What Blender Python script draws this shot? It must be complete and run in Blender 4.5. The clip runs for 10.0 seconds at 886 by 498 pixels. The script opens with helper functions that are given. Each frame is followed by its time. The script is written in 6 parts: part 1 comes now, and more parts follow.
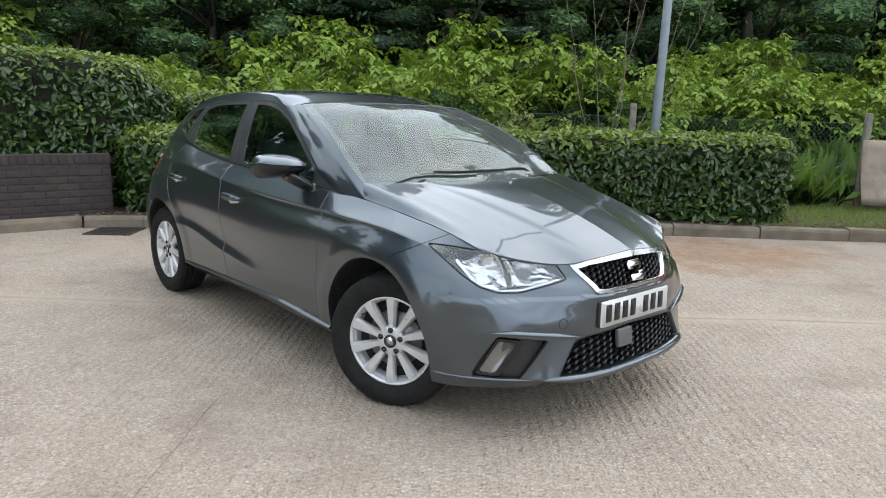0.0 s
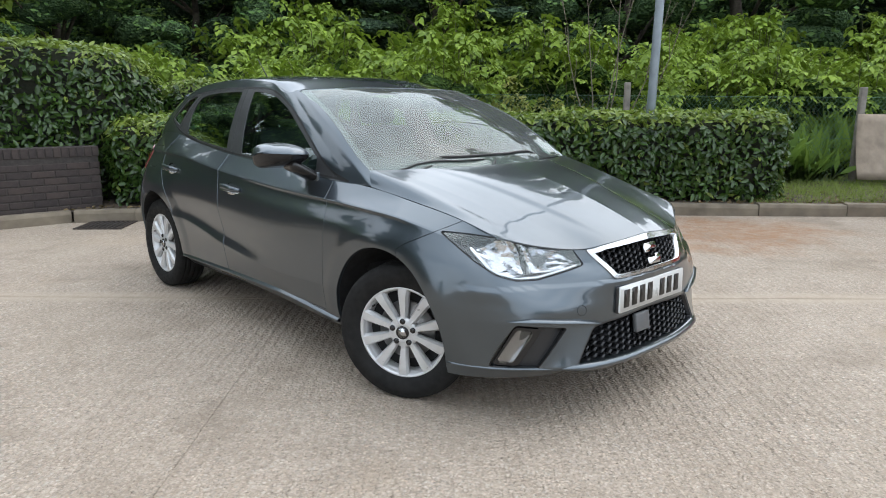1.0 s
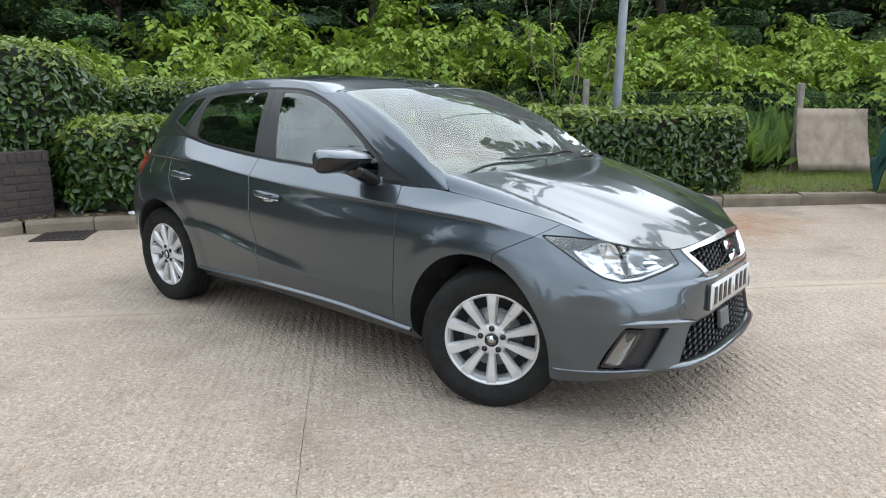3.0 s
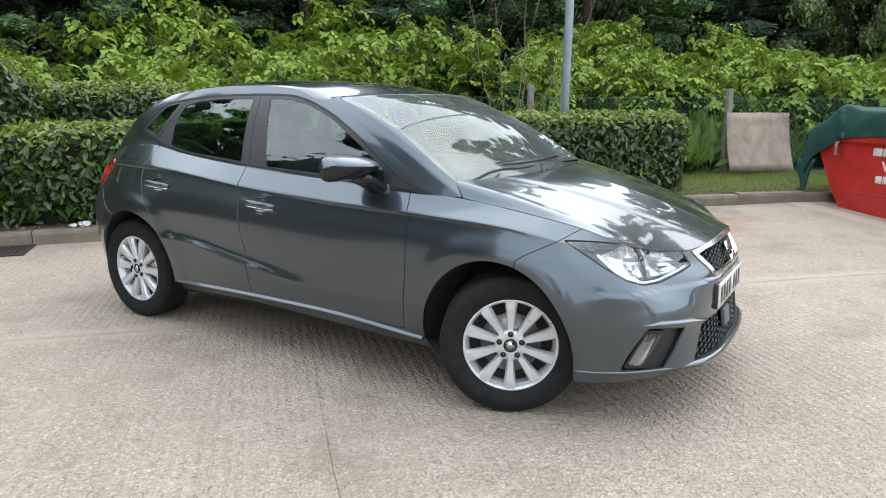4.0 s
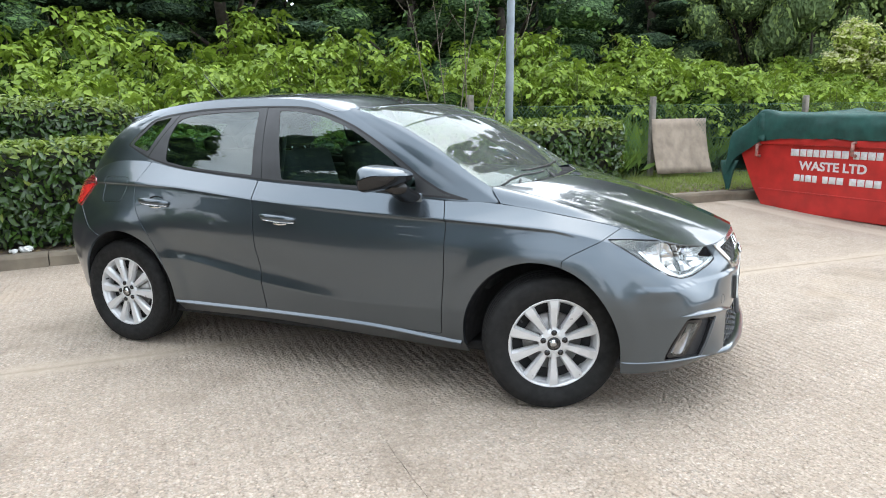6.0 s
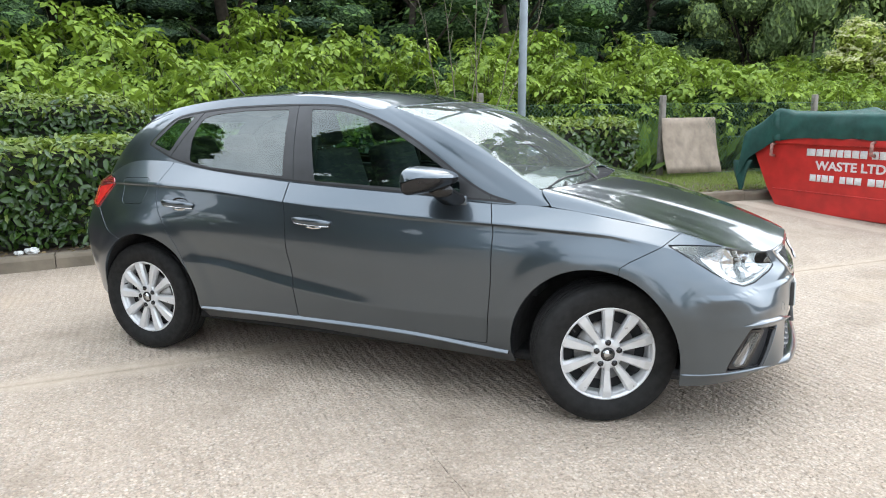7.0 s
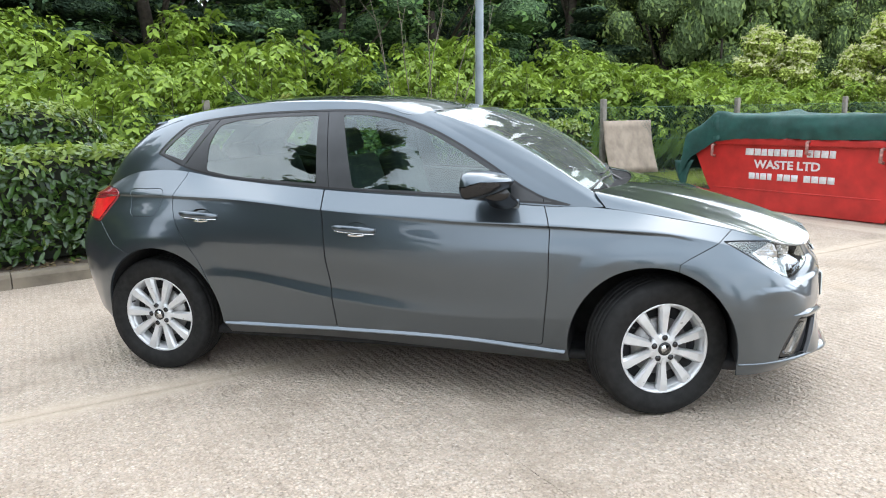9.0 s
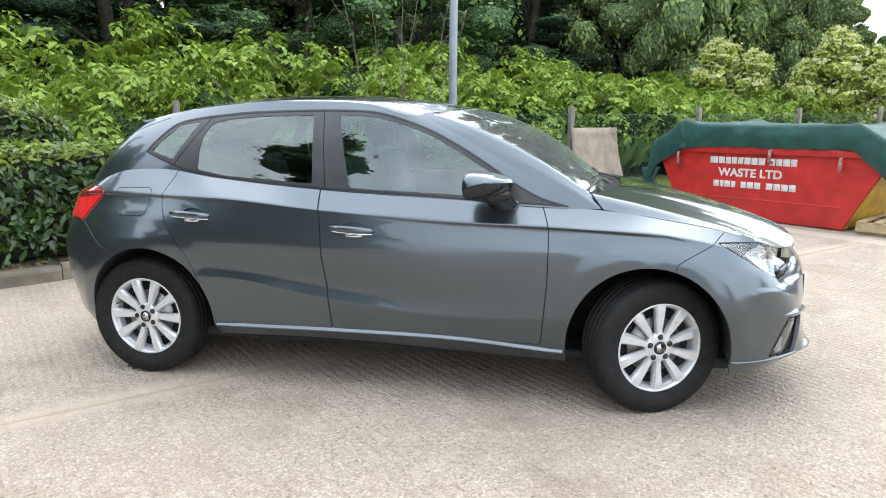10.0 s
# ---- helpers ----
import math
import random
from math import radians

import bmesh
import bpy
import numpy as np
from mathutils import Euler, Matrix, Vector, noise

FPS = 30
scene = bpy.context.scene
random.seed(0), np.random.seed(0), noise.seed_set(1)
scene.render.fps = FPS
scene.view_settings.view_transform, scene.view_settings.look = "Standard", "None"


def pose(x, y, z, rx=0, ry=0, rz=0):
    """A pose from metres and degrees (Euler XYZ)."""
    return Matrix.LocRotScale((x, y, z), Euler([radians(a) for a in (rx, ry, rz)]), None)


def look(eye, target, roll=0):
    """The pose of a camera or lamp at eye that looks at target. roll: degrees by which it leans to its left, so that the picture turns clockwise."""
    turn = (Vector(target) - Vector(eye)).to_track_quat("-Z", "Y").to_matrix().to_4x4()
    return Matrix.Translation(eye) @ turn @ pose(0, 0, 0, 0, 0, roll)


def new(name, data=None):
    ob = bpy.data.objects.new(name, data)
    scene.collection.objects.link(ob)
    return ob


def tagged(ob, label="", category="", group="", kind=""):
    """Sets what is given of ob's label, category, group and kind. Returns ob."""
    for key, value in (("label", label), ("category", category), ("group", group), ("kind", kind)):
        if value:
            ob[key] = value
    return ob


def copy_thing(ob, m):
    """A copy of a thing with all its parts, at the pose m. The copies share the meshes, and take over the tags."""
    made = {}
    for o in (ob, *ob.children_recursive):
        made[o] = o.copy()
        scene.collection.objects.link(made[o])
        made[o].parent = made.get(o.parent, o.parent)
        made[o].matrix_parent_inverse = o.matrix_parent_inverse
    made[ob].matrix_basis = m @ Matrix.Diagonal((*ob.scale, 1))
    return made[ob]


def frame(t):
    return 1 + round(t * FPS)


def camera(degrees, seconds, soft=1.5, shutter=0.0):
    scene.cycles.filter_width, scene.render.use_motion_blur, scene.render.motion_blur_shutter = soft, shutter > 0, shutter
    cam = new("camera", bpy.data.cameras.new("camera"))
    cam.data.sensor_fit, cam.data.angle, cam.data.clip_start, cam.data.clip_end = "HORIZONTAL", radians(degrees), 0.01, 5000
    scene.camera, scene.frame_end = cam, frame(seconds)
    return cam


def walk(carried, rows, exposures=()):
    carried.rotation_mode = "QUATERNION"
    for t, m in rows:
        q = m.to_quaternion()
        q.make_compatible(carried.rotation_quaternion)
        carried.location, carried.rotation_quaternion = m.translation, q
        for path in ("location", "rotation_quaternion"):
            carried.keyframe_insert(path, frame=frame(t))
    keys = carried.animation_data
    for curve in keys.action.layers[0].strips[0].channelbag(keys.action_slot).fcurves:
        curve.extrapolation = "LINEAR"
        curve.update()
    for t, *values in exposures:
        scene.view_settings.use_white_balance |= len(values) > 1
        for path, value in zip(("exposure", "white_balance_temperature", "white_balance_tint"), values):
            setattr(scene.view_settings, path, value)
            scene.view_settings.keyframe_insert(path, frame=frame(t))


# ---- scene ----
cam = camera(65.2, 10.0, soft=1.0)
PATH = [
    (0, (3.595, -2.638, 1.289), (2.152, -1.305, 0.914), 1.8),
    (0.5, (3.56, -2.639, 1.287), (2.124, -1.304, 0.888), 1.4),
    (1, (3.467, -2.654, 1.287), (2.054, -1.303, 0.868), 0.5),
    (1.5, (3.261, -2.683, 1.298), (1.911, -1.272, 0.862), -1.9),
    (2, (3.111, -2.865, 1.298), (1.84, -1.382, 0.867), 0.5),
    (2.5, (3.019, -3.063, 1.308), (1.771, -1.562, 0.875), -0.6),
    (2.7, (2.969, -3.085, 1.307), (1.724, -1.581, 0.873), 0.0),
    (3.8, (2.562, -3.233, 1.301), (1.476, -1.605, 0.885), -0.5),
    (3.9, (2.541, -3.293, 1.308), (1.484, -1.648, 0.89), -0.2),
    (4, (2.521, -3.317, 1.315), (1.482, -1.659, 0.898), 0.1),
    (4.5, (2.426, -3.389, 1.31), (1.422, -1.705, 0.914), 0.3),
    (5, (2.236, -3.404, 1.31), (1.272, -1.702, 0.895), -1.2),
    (5.5, (2.117, -3.594, 1.318), (1.264, -1.828, 0.926), -1.4),
    (5.7, (2.087, -3.667, 1.311), (1.27, -1.884, 0.92), -0.9),
    (6.8, (1.809, -3.595, 1.304), (1.025, -1.795, 0.921), -0.9),
    (7, (1.749, -3.61, 1.313), (0.972, -1.809, 0.921), -0.7),
    (7.5, (1.58, -3.771, 1.316), (0.91, -1.925, 0.935), 0.0),
    (8, (1.459, -3.79, 1.309), (0.831, -1.93, 0.928), -1.2),
    (8.5, (1.292, -3.746, 1.312), (0.728, -1.866, 0.931), -1.8),
    (9, (1.153, -3.814, 1.32), (0.616, -1.925, 0.938), -1.2),
    (9.5, (1.027, -3.911, 1.313), (0.608, -1.991, 0.941), -1.5),
    (10, (0.975, -3.875, 1.302), (0.556, -1.954, 0.935), -0.3),
]
walk(cam, [(t, look(eye, target, roll)) for t, eye, target, roll in PATH], exposures=((0, .78), (2.5, .90), (4.5, 1.13), (7.5, 1.40), (10, 1.46)))

# ---- sky, sun ----
world = bpy.data.worlds.new("overcast_sky")
scene.world = world
world.use_nodes = True
wt = world.node_tree
wt.nodes.clear()
w_out = wt.nodes.new("ShaderNodeOutputWorld")
w_bg = wt.nodes.new("ShaderNodeBackground")
w_sky = wt.nodes.new("ShaderNodeTexSky")
w_sky.sky_type, w_sky.sun_disc = "NISHITA", False
SUN_UP, SUN_ROUND = radians(50), radians(12)
w_sky.sun_elevation, w_sky.sun_rotation = SUN_UP, SUN_ROUND
w_sky.dust_density, w_sky.air_density = 3.0, 1.0
w_co = wt.nodes.new("ShaderNodeTexCoord")
w_map = wt.nodes.new("ShaderNodeMapping")
w_map.inputs["Scale"].default_value = (1.0, 1.0, 2.4)
w_noise = wt.nodes.new("ShaderNodeTexNoise")
w_noise.inputs["Scale"].default_value, w_noise.inputs["Detail"].default_value = 2.3, 7
w_noise.inputs["Roughness"].default_value = 0.55
w_ramp = wt.nodes.new("ShaderNodeValToRGB")
w_ramp.color_ramp.elements[0].position, w_ramp.color_ramp.elements[0].color = 0.36, (5.8, 6.65, 7.6, 1)
w_ramp.color_ramp.elements[1].position, w_ramp.color_ramp.elements[1].color = 0.66, (9.35, 10.0, 10.8, 1)
w_mix = wt.nodes.new("ShaderNodeMixRGB")
w_mix.inputs[0].default_value = 0.86
wt.links.new(w_co.outputs["Generated"], w_map.inputs["Vector"])
wt.links.new(w_map.outputs[0], w_noise.inputs["Vector"])
wt.links.new(w_noise.outputs["Fac"], w_ramp.inputs[0])
wt.links.new(w_sky.outputs[0], w_mix.inputs[1])
wt.links.new(w_ramp.outputs[0], w_mix.inputs[2])
# thin cloud: brighter overhead and round the hidden sun
sun_way = Vector((math.sin(SUN_ROUND) * math.cos(SUN_UP), math.cos(SUN_ROUND) * math.cos(SUN_UP), math.sin(SUN_UP)))
w_dot = wt.nodes.new("ShaderNodeVectorMath")
w_dot.operation = "DOT_PRODUCT"
wt.links.new(w_co.outputs["Generated"], w_dot.inputs[0])
w_dot.inputs[1].default_value = sun_way
w_glow = wt.nodes.new("ShaderNodeMapRange")
w_glow.interpolation_type = "SMOOTHSTEP"
for key, v in (("From Min", -0.35), ("From Max", 1.0), ("To Min", 1.0), ("To Max", 1.36)):
    w_glow.inputs[key].default_value = v
wt.links.new(w_dot.outputs["Value"], w_glow.inputs["Value"])
w_lit = wt.nodes.new("ShaderNodeVectorMath")
w_lit.operation = "SCALE"
wt.links.new(w_mix.outputs[0], w_lit.inputs[0])
wt.links.new(w_glow.outputs["Result"], w_lit.inputs["Scale"])
wt.links.new(w_lit.outputs[0], w_bg.inputs["Color"])
w_bg.inputs["Strength"].default_value = 0.124
wt.links.new(w_bg.outputs[0], w_out.inputs["Surface"])

sun = new("sun", bpy.data.lights.new("sun", "SUN"))
sun.data.energy, sun.data.angle, sun.data.color = 0.5, radians(100), (1.0, 0.96, 0.9)
sun.matrix_world = look(sun_way * 20, (0, 0, 0))

# ---- materials ----
class Nodes:
    """A small builder for a material's nodes."""
    def __init__(self, name):
        self.mat = bpy.data.materials.new(name)
        self.mat.use_nodes = True
        self.t = self.mat.node_tree
        self.t.nodes.clear()
        self.out = self.t.nodes.new("ShaderNodeOutputMaterial")
        self.co = self.t.nodes.new("ShaderNodeTexCoord").outputs["Object"]

    def node(self, kind, **inputs):
        n = self.t.nodes.new(kind)
        for key, v in inputs.items():
            self.put(n.inputs[key.replace("_", " ")], v)
        return n

    def put(self, socket, v):
        if isinstance(v, bpy.types.NodeSocket):
            self.t.links.new(v, socket)
        else:
            socket.default_value = v

    def noise(self, scale, detail=3.0, rough=0.5, at=None):
        n = self.node("ShaderNodeTexNoise", Scale=scale, Detail=detail, Roughness=rough)
        self.put(n.inputs["Vector"], at or self.co)
        return n.outputs["Fac"]

    def ramp(self, fac, *stops):
        n = self.t.nodes.new("ShaderNodeValToRGB")
        self.put(n.inputs[0], fac)
        e = n.color_ramp.elements
        while len(e) < len(stops):
            e.new(0.5)
        for k, (p, c) in zip(e, stops):
            k.position, k.color = p, (*c, 1) if len(c) == 3 else c
        return n.outputs[0]

    def mix(self, fac, a, b, how="MIX"):
        n = self.t.nodes.new("ShaderNodeMixRGB")
        n.blend_type = how
        for s, v in zip(n.inputs, (fac, a, b)):
            if isinstance(v, tuple) and len(v) == 3:
                v = (*v, 1)
            self.put(s, v)
        return n.outputs[0]

    def math(self, op, a, b=0.0):
        n = self.t.nodes.new("ShaderNodeMath")
        n.operation = op
        self.put(n.inputs[0], a)
        self.put(n.inputs[1], b)
        return n.outputs[0]

    def bump(self, height, strength, distance=0.01, normal=None):
        n = self.node("ShaderNodeBump", Strength=strength, Distance=distance, Height=height)
        if normal:
            self.put(n.inputs["Normal"], normal)
        return n.outputs[0]

    def mapped(self, scale=(1, 1, 1), turn=0.0):
        n = self.t.nodes.new("ShaderNodeMapping")
        self.put(n.inputs["Vector"], self.co)
        n.inputs["Scale"].default_value = scale
        n.inputs["Rotation"].default_value = (0, 0, turn)
        return n.outputs[0]

    def surface(self, color, rough=0.5, metal=0.0, normal=None, **more):
        b = self.t.nodes.new("ShaderNodeBsdfPrincipled")
        self.put(b.inputs["Base Color"], (*color, 1) if isinstance(color, tuple) and len(color) == 3 else color)
        self.put(b.inputs["Roughness"], rough)
        self.put(b.inputs["Metallic"], metal)
        if normal:
            self.put(b.inputs["Normal"], normal)
        for key, v in more.items():
            self.put(b.inputs[key.replace("_", " ")], v)
        self.t.links.new(b.outputs[0], self.out.inputs["Surface"])
        return self.mat


def worn(name, color, rough=0.5, metal=0.0, vary=0.18, scale=9.0, grain=180.0, bumpy=0.15, **more):
    """A plain surface with stains at one scale and grain at another."""
    n = Nodes(name)
    dark, light = tuple(c * (1 - vary) for c in color), tuple(min(1, c * (1 + vary)) for c in color)
    c = n.ramp(n.noise(scale, 5), (0.3, dark), (0.7, light))
    r = n.ramp(n.noise(scale * 2.3, 4), (0.3, (rough * 0.85,) * 3), (0.7, (min(1, rough * 1.15),) * 3))
    return n.surface(c, r, metal, n.bump(n.noise(grain, 2), bumpy, 0.002), **more)


def car_paint():
    n = Nodes("car_paint")
    flake = n.node("ShaderNodeTexVoronoi", Scale=1400.0)
    n.put(flake.inputs["Vector"], n.co)
    c = n.mix(n.noise(3.0, 4), (0.078, 0.096, 0.112), (0.090, 0.109, 0.126))
    c = n.mix(n.ramp(flake.outputs["Distance"], (0.0, (0.30, 0.30, 0.30)), (0.25, (0, 0, 0))), c, (0.19, 0.215, 0.24))
    dust = n.ramp(n.noise(26.0, 6, 0.65), (0.42, (0.010,) * 3), (0.75, (0.030,) * 3))
    return n.surface(c, 0.29, 0.90, Coat_Weight=1.0, Coat_Roughness=dust, Coat_IOR=1.52)


def pane(name, tint, layers=1.5, gloss=1.0, rough=0.0, rise=0.957, dust=0.0):
    n = Nodes(name)
    through_it = n.node("ShaderNodeBsdfTransparent", Color=(*tint, 1))
    shine = n.node("ShaderNodeBsdfGlossy", Color=(gloss * 0.93, gloss, gloss * 0.985, 1), Roughness=rough)
    edge = n.node("ShaderNodeLayerWeight", Blend=0.5)
    sheen = n.math("ADD", n.math("MULTIPLY", n.math("POWER", edge.outputs["Facing"], 5.0), rise), 0.043)
    smear = n.ramp(n.noise(6.0, 5), (0.35, (0.015,) * 3), (0.8, (0.05,) * 3))
    both = n.node("ShaderNodeMixShader", Fac=n.math("ADD", n.math("MULTIPLY", sheen, layers), smear))
    n.t.links.new(through_it.outputs[0], both.inputs[1])
    n.t.links.new(shine.outputs[0], both.inputs[2])
    if not dust:
        n.t.links.new(both.outputs[0], n.out.inputs["Surface"])
        return n.mat
    # pale diffuse film: dust, and the sky's sheen painted on as a veil
    film = n.node("ShaderNodeBsdfDiffuse", Color=(0.62, 0.64, 0.62, 1))
    veiled = n.node("ShaderNodeMixShader", Fac=n.ramp(n.noise(9.0, 6, 0.6), (0.3, (dust * 0.6,) * 3), (0.75, (dust * 1.4,) * 3)))
    n.t.links.new(both.outputs[0], veiled.inputs[1])
    n.t.links.new(film.outputs[0], veiled.inputs[2])
    n.t.links.new(veiled.outputs[0], n.out.inputs["Surface"])
    return n.mat


def concrete():
    """Tamped concrete: ridges across the slab, bare stones, pits, dust and rusty stains."""
    n = Nodes("brushed_concrete")
    at = n.mapped(turn=-ROAD_TURN)

    def cells(scale):
        v = n.node("ShaderNodeTexVoronoi", Scale=scale)
        n.put(v.inputs["Vector"], n.mix(0.012, at, n.node_color(warp)))
        return v
    warp = n.node("ShaderNodeTexNoise", Scale=40.0, Detail=2.0)
    n.put(warp.inputs["Vector"], at)
    big, mid = n.noise(0.5, 5, 0.6, at), n.noise(3.2, 6, 0.65, at)
    c = n.ramp(big, (0.30, (0.40, 0.345, 0.275)), (0.70, (0.52, 0.475, 0.405)))
    c = n.mix(0.45, c, n.ramp(mid, (0.3, (0.31, 0.27, 0.215)), (0.72, (0.56, 0.515, 0.445))))
    # ridges, worn away in patches
    wave = n.node("ShaderNodeTexWave", Scale=6.2, Distortion=2.6, Detail=4.0)
    wave.inputs["Detail Scale"].default_value = 3.5
    n.put(wave.inputs["Vector"], at)
    left = n.ramp(n.noise(0.8, 3, 0.5, at), (0.36, (0.42,) * 3), (0.62, (1.0,) * 3))
    left = n.math("MULTIPLY", left, n.ramp(n.noise(7.0, 5, 0.7, at), (0.36, (0.25,) * 3), (0.60, (1.15,) * 3)))
    groove = n.math("MULTIPLY", n.math("SUBTRACT", 1.0, wave.outputs["Fac"]), left)
    # grooves coloured darker: shade painted in, besides the dirt they hold
    c = n.mix(n.math("MULTIPLY", groove, 0.38), c, (0.24, 0.205, 0.165))
    # bare stones of two sizes
    coarse, fine = cells(66.0), cells(125.0)
    show = n.ramp(n.noise(2.0, 4, 0.6, at), (0.32, (0.25,) * 3), (0.66, (0.68,) * 3))
    sep = n.node("ShaderNodeSeparateColor", Color=n.node_color(coarse))
    hue = n.mix(sep.outputs[1], (0.62, 0.52, 0.43), (0.50, 0.50, 0.47))
    pebble = n.mix(1.0, hue, n.ramp(sep.outputs[0], (0.0, (0.50,) * 3), (0.50, (0.86,) * 3), (1.0, (1.50,) * 3)), "MULTIPLY")
    c = n.mix(n.math("MULTIPLY", n.ramp(coarse.outputs["Distance"], (0.35, (1.0,) * 3), (0.62, (0.0,) * 3)), show), c, pebble)
    c = n.mix(0.24, c, n.ramp(n.node_color(fine), (0.1, (0.16, 0.13, 0.10)), (0.5, (0.44, 0.395, 0.335)), (0.9, (0.80, 0.765, 0.70))))
    pits = n.ramp(n.noise(62.0, 4, 0.7, at), (0.30, (0.7,) * 3), (0.41, (0.0,) * 3))
    c = n.mix(pits, c, (0.16, 0.13, 0.10))
    # dark damp and oily stains
    oil = n.ramp(n.noise(1.25, 7, 0.68, at), (0.34, (0.55,) * 3), (0.47, (0.0,) * 3))
    c = n.mix(oil, c, (0.27, 0.235, 0.19))
    # sand swept into patches
    sand = n.ramp(n.noise(0.9, 6, 0.62, at), (0.55, (0.0,) * 3), (0.72, (0.55,) * 3))
    c = n.mix(sand, c, (0.50, 0.43, 0.335))
    # a smooth sandy strip along the main joint
    axis = n.node("ShaderNodeSeparateXYZ", Vector=at)
    off = n.math("ABSOLUTE", n.math("SUBTRACT", axis.outputs[1], 0.065))
    strip = n.ramp(n.math("ADD", off, n.math("MULTIPLY", n.noise(2.2, 5, 0.6, at), 0.22)), (0.15, (0.80,) * 3), (0.25, (0.0,) * 3))
    c = n.mix(strip, c, n.ramp(n.noise(12.0, 6, 0.7, at), (0.3, (0.42, 0.37, 0.295)), (0.7, (0.565, 0.515, 0.435))))
    dirt = n.ramp(n.math("ADD", n.math("ABSOLUTE", n.math("SUBTRACT", axis.outputs[1], 0.055)), n.math("MULTIPLY", n.noise(3.5, 5, 0.7, at), 0.06)), (0.024, (0.42,) * 3), (0.060, (0.0,) * 3))
    c = n.mix(dirt, c, (0.23, 0.195, 0.15))
    bare = n.math("SUBTRACT", 1.0, n.math("MULTIPLY", strip, 0.85))
    across = n.math("ABSOLUTE", n.math("SUBTRACT", axis.outputs[0], 5.58))
    pale = n.ramp(n.math("ADD", across, n.math("MULTIPLY", n.noise(1.7, 5, 0.6, at), 0.14)), (0.17, (0.8,) * 3), (0.26, (0.0,) * 3))
    c = n.mix(pale, c, (0.60, 0.55, 0.47))
    rust = n.node("ShaderNodeVectorMath")
    rust.operation = "DISTANCE"
    n.put(rust.inputs[0], at)
    rust.inputs[1].default_value = RUST_AT
    spot = n.ramp(n.math("MULTIPLY", n.math("ADD", rust.outputs["Value"], n.math("MULTIPLY", n.noise(1.6, 6, 0.7, at), 2.2)), 0.3), (0.44, (0.9,) * 3), (0.68, (0.0,) * 3))
    spot.node.color_ramp.interpolation = "EASE"
    c = n.mix(n.math("MULTIPLY", spot, n.ramp(n.noise(9.0, 5, 0.7, at), (0.35, (0.35,) * 3), (0.65, (1.0,) * 3))), c, (0.36, 0.215, 0.125))
    c = n.mix(1.0, c, (0.800, 0.735, 0.690), "MULTIPLY")
    b = n.bump(n.math("MULTIPLY", n.math("SUBTRACT", 1.0, groove), bare), 0.75, 0.010)
    b = n.bump(n.math("MULTIPLY", n.math("SUBTRACT", 1.0, coarse.outputs["Distance"]), bare), 0.95, 0.009, b)
    b = n.bump(n.math("SUBTRACT", 1.0, pits), 0.8, 0.006, b)
    return n.surface(c, 0.88, 0.0, b, Specular_IOR_Level=0.35)


def node_color(self, n):
    return n.outputs["Color"]


Nodes.node_color = node_color


def leafy(name, dark, light, rough=0.4, thin=0.25, spec=0.5):
    """Leaves that vary in colour from one to the next, glossy on top and letting some light through."""
    n = Nodes(name)
    geo = n.t.nodes.new("ShaderNodeNewGeometry")
    c = n.ramp(geo.outputs["Random Per Island"], (0.0, dark), (0.55, tuple((a + b) / 2 for a, b in zip(dark, light))), (1.0, light))
    c = n.mix(0.35, c, n.ramp(n.noise(1.3, 4), (0.3, dark), (0.7, light)))
    b = n.t.nodes.new("ShaderNodeBsdfPrincipled")
    n.put(b.inputs["Base Color"], c)
    b.inputs["Roughness"].default_value = rough
    b.inputs["Specular IOR Level"].default_value = spec
    tr = n.node("ShaderNodeBsdfTranslucent", Color=n.mix(0.6, c, (0.23, 0.32, 0.04)))
    both = n.node("ShaderNodeMixShader", Fac=thin)
    n.t.links.new(b.outputs[0], both.inputs[1])
    n.t.links.new(tr.outputs[0], both.inputs[2])
    n.t.links.new(both.outputs[0], n.out.inputs["Surface"])
    return n.mat


ROAD_TURN = radians(46.3)
RUST_AT = (3.30, 2.15, 0.06)
PAINT = car_paint()
GLASS = pane("windscreen_glass", (0.70, 0.84, 0.79), 1.5, rise=0.46, dust=0.085)
DARK_GLASS = pane("side_glass", (0.44, 0.58, 0.54), 2.3)
CLEAR = pane("lamp_cover", (0.95, 0.96, 0.97))
BLACK = worn("black_trim", (0.018, 0.018, 0.019), 0.42, vary=0.25, grain=500)
GLOSSBLACK = worn("gloss_black", (0.012, 0.012, 0.013), 0.16, vary=0.3, grain=60, bumpy=0.02)
PILLAR = worn("pillar_film", (0.035, 0.036, 0.038), 0.34, vary=0.2, grain=700, bumpy=0.05)
SEAL = worn("rubber_seal", (0.012, 0.012, 0.013), 0.5, vary=0.2)
MATT = worn("matt_black_plastic", (0.010, 0.010, 0.011), 0.85, vary=0.25, grain=500, Specular_IOR_Level=0.2)
DARK = worn("shadowed_metal", (0.010, 0.010, 0.011), 0.8)
CHROME = worn("chrome", (0.78, 0.79, 0.80), 0.09, 1.0, vary=0.05, grain=40, bumpy=0.02)
SATIN = worn("satin_chrome", (0.62, 0.63, 0.64), 0.22, 1.0, vary=0.08, grain=90, bumpy=0.03)
ALLOY = worn("silver_alloy", (0.60, 0.605, 0.61), 0.32, 0.42, vary=0.06, scale=14, grain=300, bumpy=0.05)
TYRE = worn("tyre_rubber", (0.010, 0.0098, 0.0095), 0.78, vary=0.35, scale=16, grain=260, bumpy=0.4, Specular_IOR_Level=0.28)
DISC = worn("brake_disc", (0.30, 0.29, 0.28), 0.4, 0.8, vary=0.3, scale=20)
